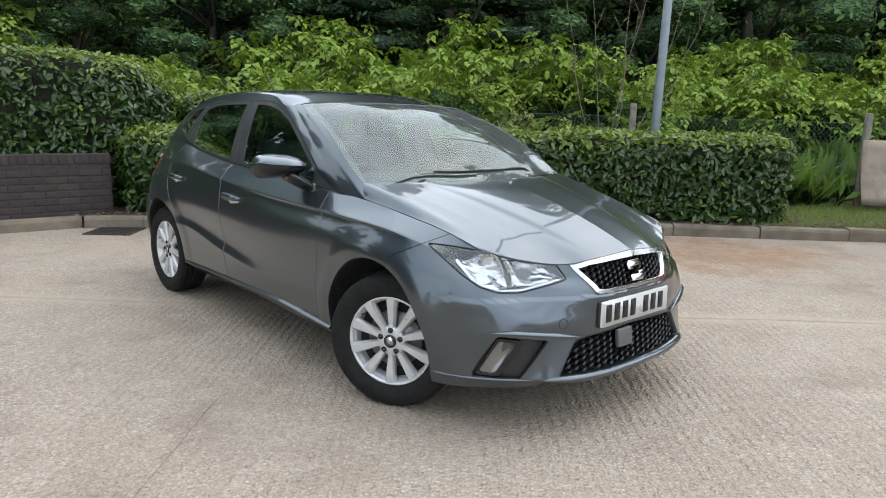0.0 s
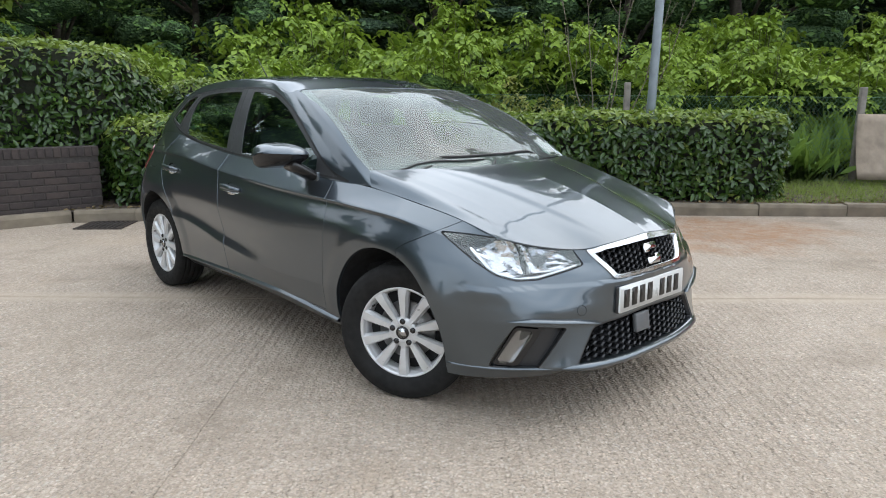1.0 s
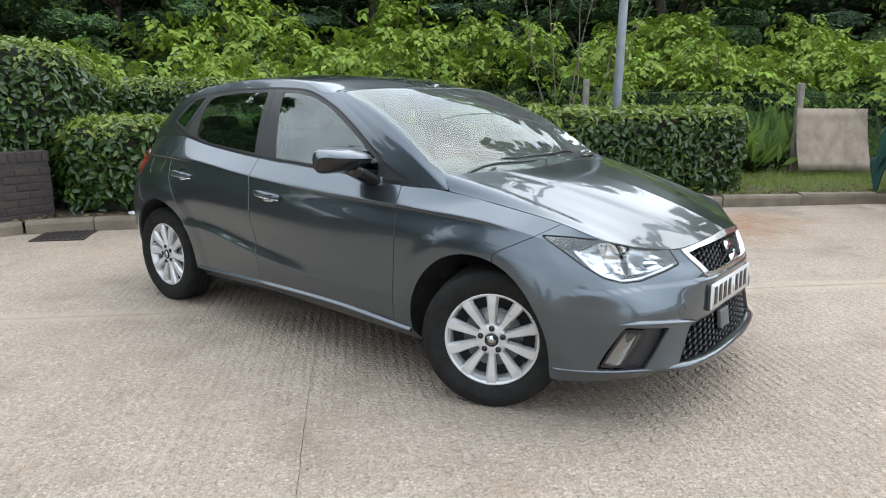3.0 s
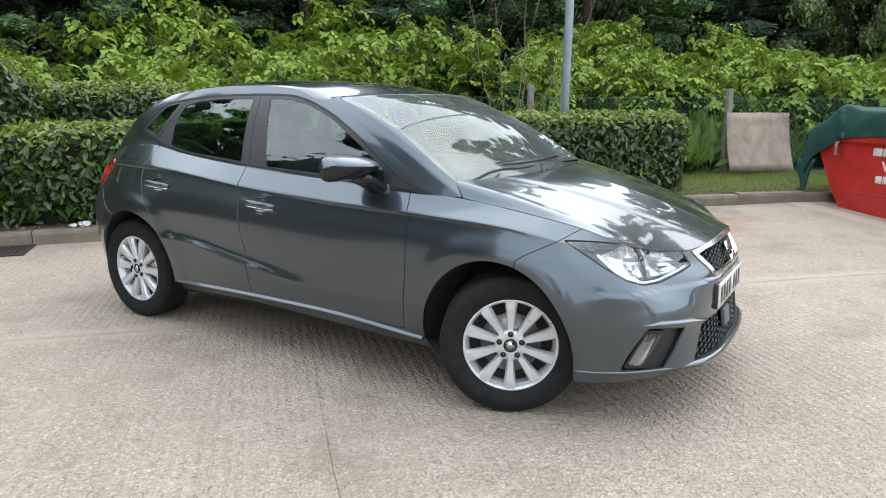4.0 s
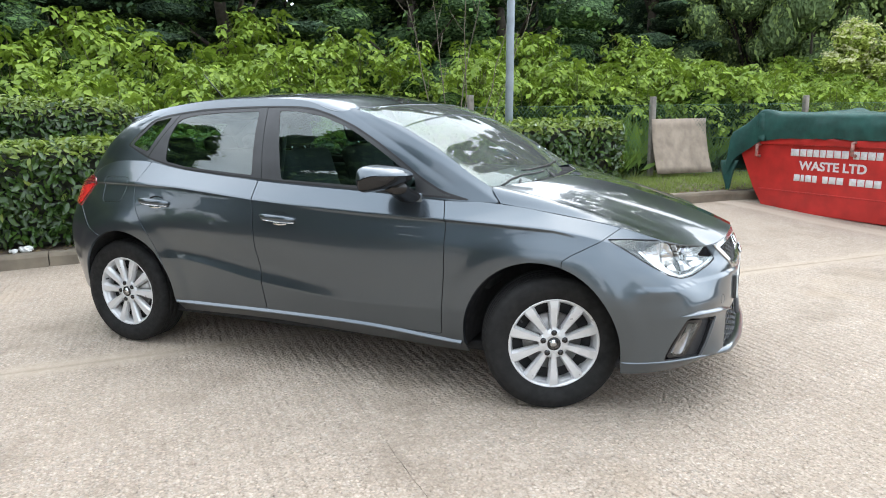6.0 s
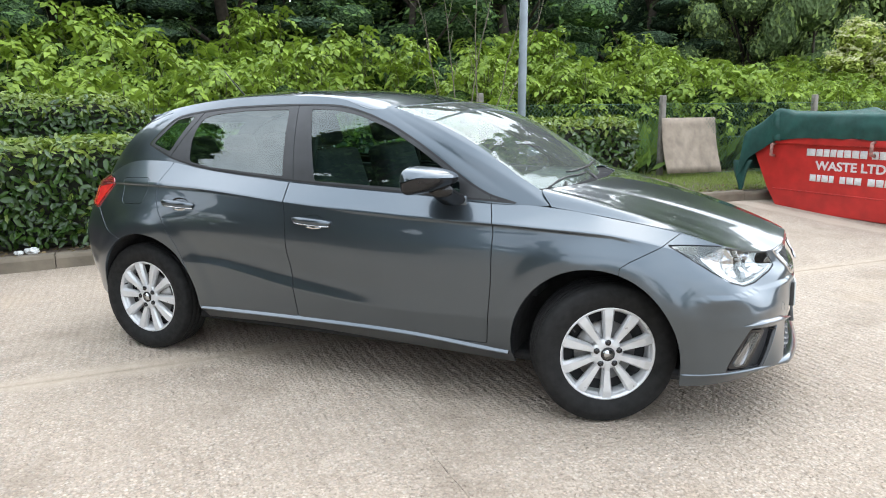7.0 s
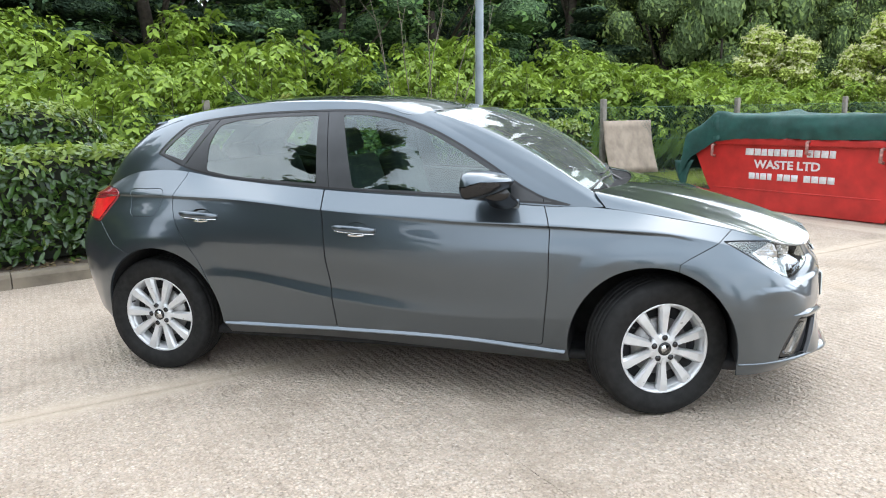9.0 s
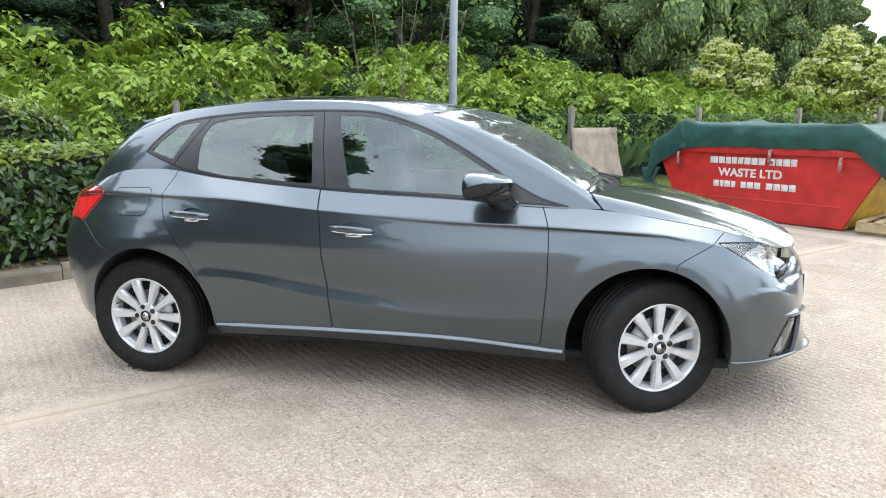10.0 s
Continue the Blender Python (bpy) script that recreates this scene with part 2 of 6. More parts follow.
FABRIC = worn("seat_fabric", (0.020, 0.021, 0.023), 0.95, vary=0.35, grain=90, bumpy=0.03)
SEATGREY = worn("grey_seat_fabric", (0.045, 0.047, 0.050), 0.95, vary=0.25, grain=90, bumpy=0.03)
DASH = worn("dashboard_plastic", (0.022, 0.023, 0.025), 0.6, vary=0.2, grain=60, bumpy=0.02)
LINING = worn("roof_lining", (0.25, 0.25, 0.24), 0.95, vary=0.08, grain=60, bumpy=0.02)
PLATE = worn("white_plate", (0.608, 0.616, 0.608), 0.32, vary=0.04, grain=60, bumpy=0.02)
PLATEINK = worn("black_lettering", (0.012, 0.012, 0.012), 0.4)
REDLENS = worn("red_lens", (0.62, 0.018, 0.02), 0.08, vary=0.15, scale=30, grain=90, bumpy=0.25, Coat_Weight=1.0, Coat_Roughness=0.02)
REDLENS_DARK = worn("dark_red_lens", (0.20, 0.012, 0.018), 0.08, vary=0.15, scale=30, grain=90, bumpy=0.1, Coat_Weight=1.0, Coat_Roughness=0.02)
FOGSILVER = worn("fog_reflector_silver", (0.26, 0.26, 0.27), 0.16, 1.0, vary=0.15, grain=40, bumpy=0.04)
LAMPSILVER = worn("lamp_reflector_silver", (0.60, 0.61, 0.63), 0.07, 1.0, vary=0.05, grain=40, bumpy=0.02)
GUIDE = worn("light_guide_plastic", (0.40, 0.41, 0.42), 0.3, 0.3, vary=0.1, grain=90, bumpy=0.02)
GREYBOX = worn("grey_plastic", (0.09, 0.093, 0.097), 0.4, vary=0.12)
# ---- car body: smooth sheets through feature lines (right half, y counted outwards) ----
def spline(knots, pts, t, breaks=()):
    """Cubic curve through pts at the given knots; breaks are knots where it may kink."""
    k, p = np.asarray(knots, float), np.asarray(pts, float)
    d = (p[1:] - p[:-1]) / (k[1:] - k[:-1])[:, None]
    into, out = np.empty_like(p), np.empty_like(p)
    out[0] = into[0] = d[0]
    out[-1] = into[-1] = d[-1]
    for i in range(1, len(k) - 1):
        a, b = k[i] - k[i - 1], k[i + 1] - k[i]
        if i in breaks:
            into[i], out[i] = d[i - 1], d[i]
        else:
            into[i] = out[i] = (d[i - 1] * b + d[i] * a) / (a + b)
    t = np.asarray(t, float)
    i = np.clip(np.searchsorted(k, t, "right") - 1, 0, len(k) - 2)
    h = (k[i + 1] - k[i])[:, None]
    s = ((t - k[i]) / (k[i + 1] - k[i]))[:, None]
    return ((2 * s**3 - 3 * s**2 + 1) * p[i] + (s**3 - 2 * s**2 + s) * h * out[i]
            + (-2 * s**3 + 3 * s**2) * p[i + 1] + (s**3 - s**2) * h * into[i + 1])


def chord(p):
    p = np.asarray(p, float)
    return np.concatenate([[0], np.cumsum(np.linalg.norm(p[1:] - p[:-1], axis=1))])


def steps(knots, counts):
    out = [np.linspace(a, b, n, endpoint=False) for a, b, n in zip(knots[:-1], knots[1:], counts)]
    return np.concatenate(out + [[knots[-1]]])


def grid_tris(n, m):
    i, j = np.meshgrid(np.arange(n - 1), np.arange(m - 1), indexing="ij")
    a = (i * m + j).ravel()
    return np.concatenate([np.stack([a, a + m, a + m + 1], 1), np.stack([a, a + m + 1, a + 1], 1)])


def vertex_normals(V, F):
    fn = np.cross(V[F[:, 1]] - V[F[:, 0]], V[F[:, 2]] - V[F[:, 0]])
    N = np.zeros_like(V)
    for c in range(3):
        for a in range(3):
            N[:, a] += np.bincount(F[:, c], fn[:, a], len(V))
    return N / np.maximum(np.linalg.norm(N, axis=1), 1e-12)[:, None]


def smoothstep(a, b, x):
    s = np.clip((x - a) / (b - a), 0, 1)
    return s * s * (3 - 2 * s)


def polygon_sdf(P, poly):
    """Signed distance of 2D points to a closed outline, negative inside."""
    A = np.asarray(poly, float)
    B = np.roll(A, -1, 0)
    best, odd = np.full(len(P), 1e9), np.zeros(len(P), bool)
    for a, b in zip(A, B):
        e = b - a
        w = P - a
        s = np.clip((w @ e) / max(e @ e, 1e-12), 0, 1)
        best = np.minimum(best, np.linalg.norm(w - s[:, None] * e, axis=1))
        if a[1] != b[1]:
            hit = ((a[1] > P[:, 1]) != (b[1] > P[:, 1])) & (P[:, 0] < e[0] * (P[:, 1] - a[1]) / (b[1] - a[1]) + a[0])
            odd ^= hit
    return np.where(odd, -best, best)


def rounded(pts, r, n=5):
    """A closed outline with its corners rounded."""
    P = np.asarray(pts, float)
    out = []
    for i in range(len(P)):
        p, a, b = P[i], P[i - 1], P[(i + 1) % len(P)]
        rr = r[i] if isinstance(r, (list, tuple)) else r
        la, lb = np.linalg.norm(a - p), np.linalg.norm(b - p)
        q0, q1 = p + (a - p) * min(rr, la * 0.45) / la, p + (b - p) * min(rr, lb * 0.45) / lb
        for s in np.linspace(0, 1, n):
            out.append((1 - s) ** 2 * q0 + 2 * s * (1 - s) * p + s * s * q1)
    return np.array(out)


ARCH_F = (1.225, 0.300, 0.353, 0.378)
ARCH_R = (-1.222, 0.300, 0.358, 0.380)


def arch_outline(arch, grow=0.0):
    """Wheel opening in side view: a round top on sides that run down past the sill."""
    x, z, rx, rz = arch
    a = np.linspace(-0.12, math.pi + 0.12, 41)
    p = np.stack([x + (rx + grow) * np.cos(a), z + (rz + grow) * np.sin(a)], 1)
    return np.concatenate([p, [[p[-1, 0], 0.0], [p[0, 0], 0.0]]])


# stations: nose, grille edge, intake corner, lamp, corner, arch front, front hub, arch back, front door, middle pillar,
# rear arch front, rear hub, arch back, rear corner, tailgate, tail
LINE_UNDER = [(1.95, 0, .205), (1.935, .25, .205), (1.895, .44, .208), (1.825, .60, .208), (1.71, .735, .208), (1.585, .81, .210), (1.285, .82, .212), (.87, .775, .205),
              (.45, .765, .215), (-.27, .765, .238), (-.87, .77, .230), (-1.28, .80, .235), (-1.56, .78, .24), (-1.72, .66, .25), (-1.83, .4, .26), (-1.86, 0, .26)]
LINE_SILL = [(2.022, 0, .238), (2.012, .25, .240), (1.964, .485, .252), (1.878, .62, .256), (1.742, .755, .258), (1.585, .823, .256), (1.285, .84, .268), (.865, .837, .27),
             (.40, .842, .302), (-.2, .842, .308), (-.8, .84, .302), (-1.28, .83, .30), (-1.57, .795, .30), (-1.745, .69, .31), (-1.88, .4, .31), (-1.91, 0, .31)]
LINE_LOW = [(1.995, 0, .42), (1.988, .26, .42), (1.962, .385, .41), (1.90, .58, .435), (1.822, .705, .45), (1.60, .842, .45), (1.285, .868, .45), (.87, .867, .43),
            (.35, .867, .415), (-.21, .864, .46), (-.83, .860, .545), (-1.28, .852, .50), (-1.56, .826, .48), (-1.765, .725, .48), (-1.925, .42, .48), (-1.965, 0, .48)]
LINE_SCOOP = [(1.998, 0, .47), (1.989, .255, .475), (1.966, .39, .47), (1.893, .585, .49), (1.80, .715, .51), (1.60, .846, .51), (1.285, .872, .52), (.87, .870, .50),
              (.35, .864, .475), (-.22, .852, .515), (-.84, .854, .585), (-1.28, .862, .56), (-1.56, .830, .54), (-1.77, .73, .54), (-1.93, .42, .54), (-1.97, 0, .54)]
LINE_MID = [(1.998, 0, .575), (1.980, .255, .583), (1.932, .40, .59), (1.835, .57, .592), (1.745, .725, .615), (1.60, .825, .64), (1.28, .878, .68), (.87, .870, .66),
            (.35, .873, .64), (-.27, .873, .68), (-.87, .864, .72), (-1.28, .862, .72), (-1.56, .81, .70), (-1.785, .715, .68), (-1.935, .42, .66), (-1.975, 0, .66)]
LINE_SHOULDER = [(1.975, 0, .665), (1.95, .27, .66), (1.893, .385, .655), (1.80, .56, .685), (1.70, .70, .70), (1.555, .782, .755), (1.285, .842, .814), (.85, .853, .836),
                 (.35, .853, .850), (-.27, .850, .888), (-.8, .830, .933), (-1.2, .797, .942), (-1.50, .738, .940), (-1.72, .645, .93), (-1.87, .42, .91), (-1.91, 0, .91)]
LINE_BELT = [(1.95, 0, .738), (1.925, .27, .717), (1.892, .36, .704), (1.80, .535, .722), (1.707, .678, .765), (1.54, .705, .815), (1.285, .735, .864), (1.02, .765, .905),
             (.40, .780, .938), (-.29, .768, .974), (-.87, .720, 1.022), (-1.2, .702, 1.062), (-1.45, .675, 1.043), (-1.68, .612, .965), (-1.78, .4, .955), (-1.82, 0, .955)]
BODY_LINES = (LINE_UNDER, LINE_SILL, LINE_LOW, LINE_SCOOP, LINE_MID, LINE_SHOULDER, LINE_BELT)

# glasshouse: its foot and the roof's edge, from the windscreen's middle round to the tailgate's middle
FOOT = [(1.045, 0, .955), (1.01, .40, .958), (.925, .655, .968), (.966, .716, .975), (1.013, .759, .910), (.90, .773, .912), (.40, .780, .938), (-.29, .768, .974), (-.87, .720, 1.022),
        (-1.2, .702, 1.062), (-1.45, .675, 1.043), (-1.68, .612, .965), (-1.78, .4, .958), (-1.82, 0, .958)]
EAVES = [(.375, 0, 1.354), (.345, .35, 1.351), (.250, .560, 1.341), (.205, .588, 1.340), (.185, .603, 1.333), (.16, .615, 1.325), (-.10, .585, 1.377), (-.42, .575, 1.396), (-.80, .56, 1.388),
         (-1.06, .545, 1.363), (-1.26, .522, 1.333), (-1.385, .50, 1.302), (-1.45, .3, 1.322), (-1.47, 0, 1.33)]
SPINE = [(.375, 0, 1.354), (.0, 0, 1.415), (-.4, 0, 1.436), (-.8, 0, 1.428), (-1.2, 0, 1.385), (-1.47, 0, 1.33)]


def unit2(v):
    return v[:, :2] / np.maximum(np.linalg.norm(v[:, :2], axis=1), 1e-9)[:, None]


def lower_sheet():
    mean = np.mean(np.array(BODY_LINES), 0)
    k = chord(mean)
    t = np.linspace(0, k[-1], 400)
    lines = np.array([spline(k, line, t) for line in BODY_LINES])
    rows = np.array([0, .10, .28, .345, .50, .69, .80])
    s = steps(rows, (5, 14, 7, 13, 40, 10))
    V = np.array([spline(rows, lines[:, i], s, breaks=(1, 2, 5)) for i in range(len(t))])
    n, m = V.shape[:2]
    V = V.reshape(-1, 3)
    V[:m, 1] = 0
    V[-m:, 1] = 0
    out = unit2(V - (1.2, 0, 0))
    ledge = .007 * smoothstep(1.60, 1.72, V[:, 0]) * (V[:, 2] < .580) * (1 - smoothstep(.0, .07, .580 - V[:, 2]))
    V[:, :2] += out * ledge[:, None]
    edge = np.array(LINE_SHOULDER)[3:14]
    below = np.interp(V[:, 0], edge[::-1, 0], edge[::-1, 2]) - V[:, 2]
    depth = np.interp(V[:, 0], [-1.75, -1.6, -1.1, -.75, -.1, .35, .8, 1.15, 1.42], [0, .011, .009, .002, 0, .008, .014, .012, 0])
    V[:, 1] -= np.where(V[:, 1] > .5, depth * smoothstep(0, .013, below) * (1 - smoothstep(.016, .12, below)), 0)
    for arch in (ARCH_F, ARCH_R):
        d = polygon_sdf(V[:, [0, 2]], arch_outline(arch))
        side = (V[:, 1] > .5) & (np.abs(V[:, 0] - arch[0]) < .6)
        V[:, 1] += np.where(side, .006 * (1 - smoothstep(.05, .13, d)) * smoothstep(.25, .34, V[:, 2]), 0)
    return V, grid_tris(n, m)


def band_sheet():
    foot, eaves = np.array(FOOT), np.array(EAVES)
    k = chord((foot + eaves) / 2)
    k = k + np.arange(len(k)) * 1e-4
    t = np.linspace(0, k[-1], 400)
    a, b = spline(k, foot, t, breaks=(3, 4)), spline(k, eaves, t)
    s = np.linspace(0, 1, 44)[None, :, None]
    V = a[:, None] * (1 - s) + b[:, None] * s
    across = np.cross(np.gradient(a + b, axis=0), b - a)
    across /= np.linalg.norm(across, axis=1)[:, None]
    across *= np.sign((across * ((a + b) / 2 - (-.4, 0, .8))).sum(1))[:, None]
    swell = np.interp(t, [k[0], k[2], k[5], k[6], k[8], k[11], k[13]], [.062, .050, .030, .020, .022, .03, .03])
    V = V + across[:, None] * (swell[:, None, None] * 4 * s * (1 - s))
    n, m = V.shape[:2]
    V = V.reshape(-1, 3)
    V[:m, 1] = 0
    V[-m:, 1] = 0
    return V, grid_tris(n, m)


def patch(front, back, side, middle, na, nb, p):
    """A four-sided panel from its middle line (b = 0) to its side (b = 1); p sets how it rounds off across."""
    A, B = np.linspace(0, 1, na), np.linspace(0, 1, nb)
    def along(c, t):
        k = chord(c)
        return spline(k / k[-1], c, t)
    f, r, sd, md = along(front, B), along(back, B), along(side, A), along(middle, A)
    a, b = A[:, None, None], B[None, :, None]
    w = np.concatenate([np.broadcast_to(b, (1, nb, 2)), b ** p], 2)
    v = np.concatenate([np.broadcast_to(a, (na, 1, 2)), a], 2)
    ruled = md[:, None] * (1 - w) + sd[:, None] * w
    ends = f[None] * (1 - v) + r[None] * v
    corner = (md[0] * (1 - w) + sd[0] * w) * (1 - v) + (md[-1] * (1 - w) + sd[-1] * w) * v
    return ruled + ends - corner


def roof_sheet():
    e = np.array(EAVES)
    V = patch(e[:5], e[:10:-1], e[4:12], SPINE, 150, 50, 2.2)
    V[:, 0, 1] = 0
    return V.reshape(-1, 3), grid_tris(150, 50)


HOOD_SIDE = [(1.022, .762, .908), (1.285, .732, .866), (1.54, .702, .817), (1.703, .675, .767)]
HOOD_NOSE = [(1.952, 0, .742), (1.928, .26, .722), (1.892, .355, .709), (1.80, .53, .727), (1.703, .675, .767)]
HOOD_COWL = [(1.12, 0, .972), (1.085, .40, .974), (.985, .665, .972), (.972, .722, .972), (1.022, .762, .908)]
HOOD_MID = [(1.12, 0, .972), (1.35, 0, .935), (1.6, 0, .870), (1.80, 0, .804), (1.90, 0, .766), (1.952, 0, .742)]


def hood_sheet():
    V = patch(HOOD_COWL, HOOD_NOSE, HOOD_SIDE, HOOD_MID, 130, 110, 2.6)
    b = np.linspace(0, 1, 110)[None, :]
    a = np.linspace(0, 1, 130)[:, None]
    fade = np.sin(np.pi * np.clip(a, 0, 1)) ** .5 * (1 - smoothstep(.72, 1, a) * .8)
    inner, outer = .50 - .22 * a, .80 - .14 * a
    V[..., 2] += fade * (.0045 * (1 - smoothstep(0, .05, b - inner)) - .002 * np.exp(-((b - inner - .05) / .06) ** 2))
    V[..., 2] += fade * .003 * np.clip(1 - np.abs(b - outer) / .13, 0, 1)
    V[:, 0, 1] = 0
    return V.reshape(-1, 3), grid_tris(130, 110)


# ---- building tools ----
def mesh_data(name, V, F, material, normals=None, smooth=True):
    me = bpy.data.meshes.new(name)
    V, F = np.ascontiguousarray(V, np.float32), np.ascontiguousarray(F, np.int32)
    me.vertices.add(len(V))
    me.vertices.foreach_set("co", V.ravel())
    me.loops.add(F.size)
    me.loops.foreach_set("vertex_index", F.ravel())
    me.polygons.add(len(F))
    me.polygons.foreach_set("loop_start", np.arange(len(F), dtype=np.int32) * F.shape[1])
    me.polygons.foreach_set("use_smooth", np.full(len(F), smooth))
    me.update(calc_edges=True)
    if normals is not None:
        me.normals_split_custom_set_from_vertices(np.asarray(normals, np.float32))
    me.materials.append(material)
    return me


def sheet_part(name, V, F, material, parent=None, label="", normals=None, smooth=True):
    ob = new(name, mesh_data(name, V, F, material, normals, smooth))
    ob.parent = parent
    return tagged(ob, label)


def part(name, bm, material, parent=None, label="", smooth=True):
    me = bpy.data.meshes.new(name)
    bmesh.ops.recalc_face_normals(bm, faces=bm.faces)
    for f in bm.faces:
        f.smooth = smooth
    bm.to_mesh(me)
    bm.free()
    me.materials.append(material)
    ob = new(name, me)
    ob.parent = parent
    return tagged(ob, label)


def thing(name, m=None, label="", category="", group="", kind=""):
    ob = new(name)
    ob.empty_display_size = 0.1
    if m is not None:
        ob.matrix_basis = m
    return tagged(ob, label, category, group, kind)


def block(size, m=None, bevel=0.0, segments=2, bm=None):
    bm = bm or bmesh.new()
    made = bmesh.ops.create_cube(bm, size=1.0, matrix=(m or Matrix()) @ Matrix.Diagonal((*size, 1)))
    if bevel:
        edges = list({e for v in made["verts"] for e in v.link_edges})
        bmesh.ops.bevel(bm, geom=edges, offset=bevel, segments=segments, affect="EDGES", profile=0.6)
    return bm


def hull(rings, closed=True, caps=True, bm=None):
    """Skin over rings of points."""
    bm = bm or bmesh.new()
    vs = [[bm.verts.new(p) for p in r] for r in rings]
    n = len(vs[0])
    for a, b in zip(vs[:-1], vs[1:]):
        for i in range(n if closed else n - 1):
            bm.faces.new((a[i], a[(i + 1) % n], b[(i + 1) % n], b[i]))
    if caps and closed:
        bm.faces.new(vs[0][::-1])
        bm.faces.new(vs[-1])
    return bm


def rod(points, radius, n=8, bm=None):
    """A bar along points; radius may be one number or one for each point."""
    pts = [Vector(p) for p in points]
    rings = []
    side = None
    for i, p in enumerate(pts):
        d = (pts[min(i + 1, len(pts) - 1)] - pts[max(i - 1, 0)]).normalized()
        if side is None:
            side = d.orthogonal().normalized()
        side = (side - d * side.dot(d)).normalized()
        up = d.cross(side)
        r = radius[i] if isinstance(radius, (list, tuple)) else radius
        rings.append([p + (side * math.cos(a) + up * math.sin(a)) * r for a in np.arange(n) * 2 * math.pi / n])
    return hull(rings, bm=bm)


def turned(profile, n=48, bm=None, m=None, cap=False):
    """A ring or dish: profile of (radius, height along local z) turned about z."""
    m = m or Matrix()
    rings = []
    for r, h in profile:
        rings.append([m @ Vector((r * math.cos(a), r * math.sin(a), h)) for a in np.arange(n) * 2 * math.pi / n])
    return hull(rings, caps=cap, bm=bm)


def prism(outline, depth, m=None, bm=None, bevel=0.0):
    """An outline in local x, y raised from z = 0 to depth, its top edge bevelled."""
    bm = bm or bmesh.new()
    m = m or Matrix()
    low = [bm.verts.new(m @ Vector((x, y, 0))) for x, y in outline]
    c = Vector((sum(p[0] for p in outline) / len(outline), sum(p[1] for p in outline) / len(outline), 0))
    rings = [low]
    if bevel:
        rings.append([bm.verts.new(m @ Vector((x, y, depth - bevel))) for x, y in outline])
        top = []
        for x, y in outline:
            v = Vector((x, y, 0)) - c
            l = max(v.length, 1e-6)
            v = c + v * max(0.0, (l - bevel)) / l
            top.append(bm.verts.new(m @ Vector((v.x, v.y, depth))))
        rings.append(top)
    else:
        rings.append([bm.verts.new(m @ Vector((x, y, depth))) for x, y in outline])
    n = len(outline)
    for a, b in zip(rings[:-1], rings[1:]):
        for i in range(n):
            bm.faces.new((a[i], a[(i + 1) % n], b[(i + 1) % n], b[i]))
    bm.faces.new(rings[-1])
    bm.faces.new(low[::-1])
    return bm


# ---- cutting sheets ----
def sheet(V, F):
    N = vertex_normals(V, F)
    if ((V - (0, 0, .75)) * N).sum() < 0:
        F, N = F[:, ::-1], -N
    return dict(V=V, N=N, F=F)


def compact(V, N, F):
    used, back = np.unique(F, return_inverse=True)
    return dict(V=V[used], N=N[used], F=back.reshape(-1, 3))


def split(M, f):
    """Cuts a sheet where f changes sign: (the part where it is negative, the rest)."""
    V, N, F = M["V"], M["N"], M["F"]
    if not len(F):
        return M, M
    d = f(V)
    d = np.where(np.abs(d) < 1e-7, 1e-7, d)
    neg = d < 0
    c = neg[F].sum(1)
    ins, outs = [F[c == 3]], [F[c == 0]]
    newV, newN = [V], [N]
    mixed = (c == 1) | (c == 2)
    if mixed.any():
        T, k = F[mixed], c[mixed]
        odd = np.where((k == 1)[:, None], neg[T], ~neg[T]).argmax(1)
        r = np.arange(len(T))
        o, a, b = T[r, odd], T[r, (odd + 1) % 3], T[r, (odd + 2) % 3]
        e = np.concatenate([np.stack([o, a], 1), np.stack([o, b], 1)])
        e = np.sort(e, 1)
        uniq, inv = np.unique(e, axis=0, return_inverse=True)
        inv = inv.ravel()
        p, q = uniq[:, 0], uniq[:, 1]
        s = (d[p] / (d[p] - d[q]))[:, None]
        newV.append(V[p] + (V[q] - V[p]) * s)
        nn = N[p] + (N[q] - N[p]) * s
        newN.append(nn / np.maximum(np.linalg.norm(nn, axis=1), 1e-9)[:, None])
        ea, eb = len(V) + inv[:len(T)], len(V) + inv[len(T):]
        tip = np.stack([o, ea, eb], 1)
        rest = np.concatenate([np.stack([ea, a, b], 1), np.stack([ea, b, eb], 1)])
        one, two = k == 1, np.concatenate([k == 1, k == 1])
        ins += [tip[one], rest[~two]]
        outs += [tip[~one], rest[two]]
    V2, N2 = np.concatenate(newV), np.concatenate(newN)
    return compact(V2, N2, np.concatenate(ins)), compact(V2, N2, np.concatenate(outs))


def cut(M, f, gap=0.0022):
    """Cuts a panel out with a shut line round it: (inside, outside, strip under the gap)."""
    i, o = split(M, f)
    i, s1 = split(i, lambda V: f(V) + gap)
    s2, o = split(o, lambda V: f(V) - gap)
    return i, o, joined(s1, s2)


def joined(*Ms):
    V, N, F, n = [], [], [], 0
    for M in Ms:
        V.append(M["V"]), N.append(M["N"]), F.append(M["F"] + n)
        n += len(M["V"])
    return dict(V=np.concatenate(V), N=np.concatenate(N), F=np.concatenate(F))


def pushed(M, d):
    return dict(V=M["V"] + M["N"] * d, N=M["N"], F=M["F"])


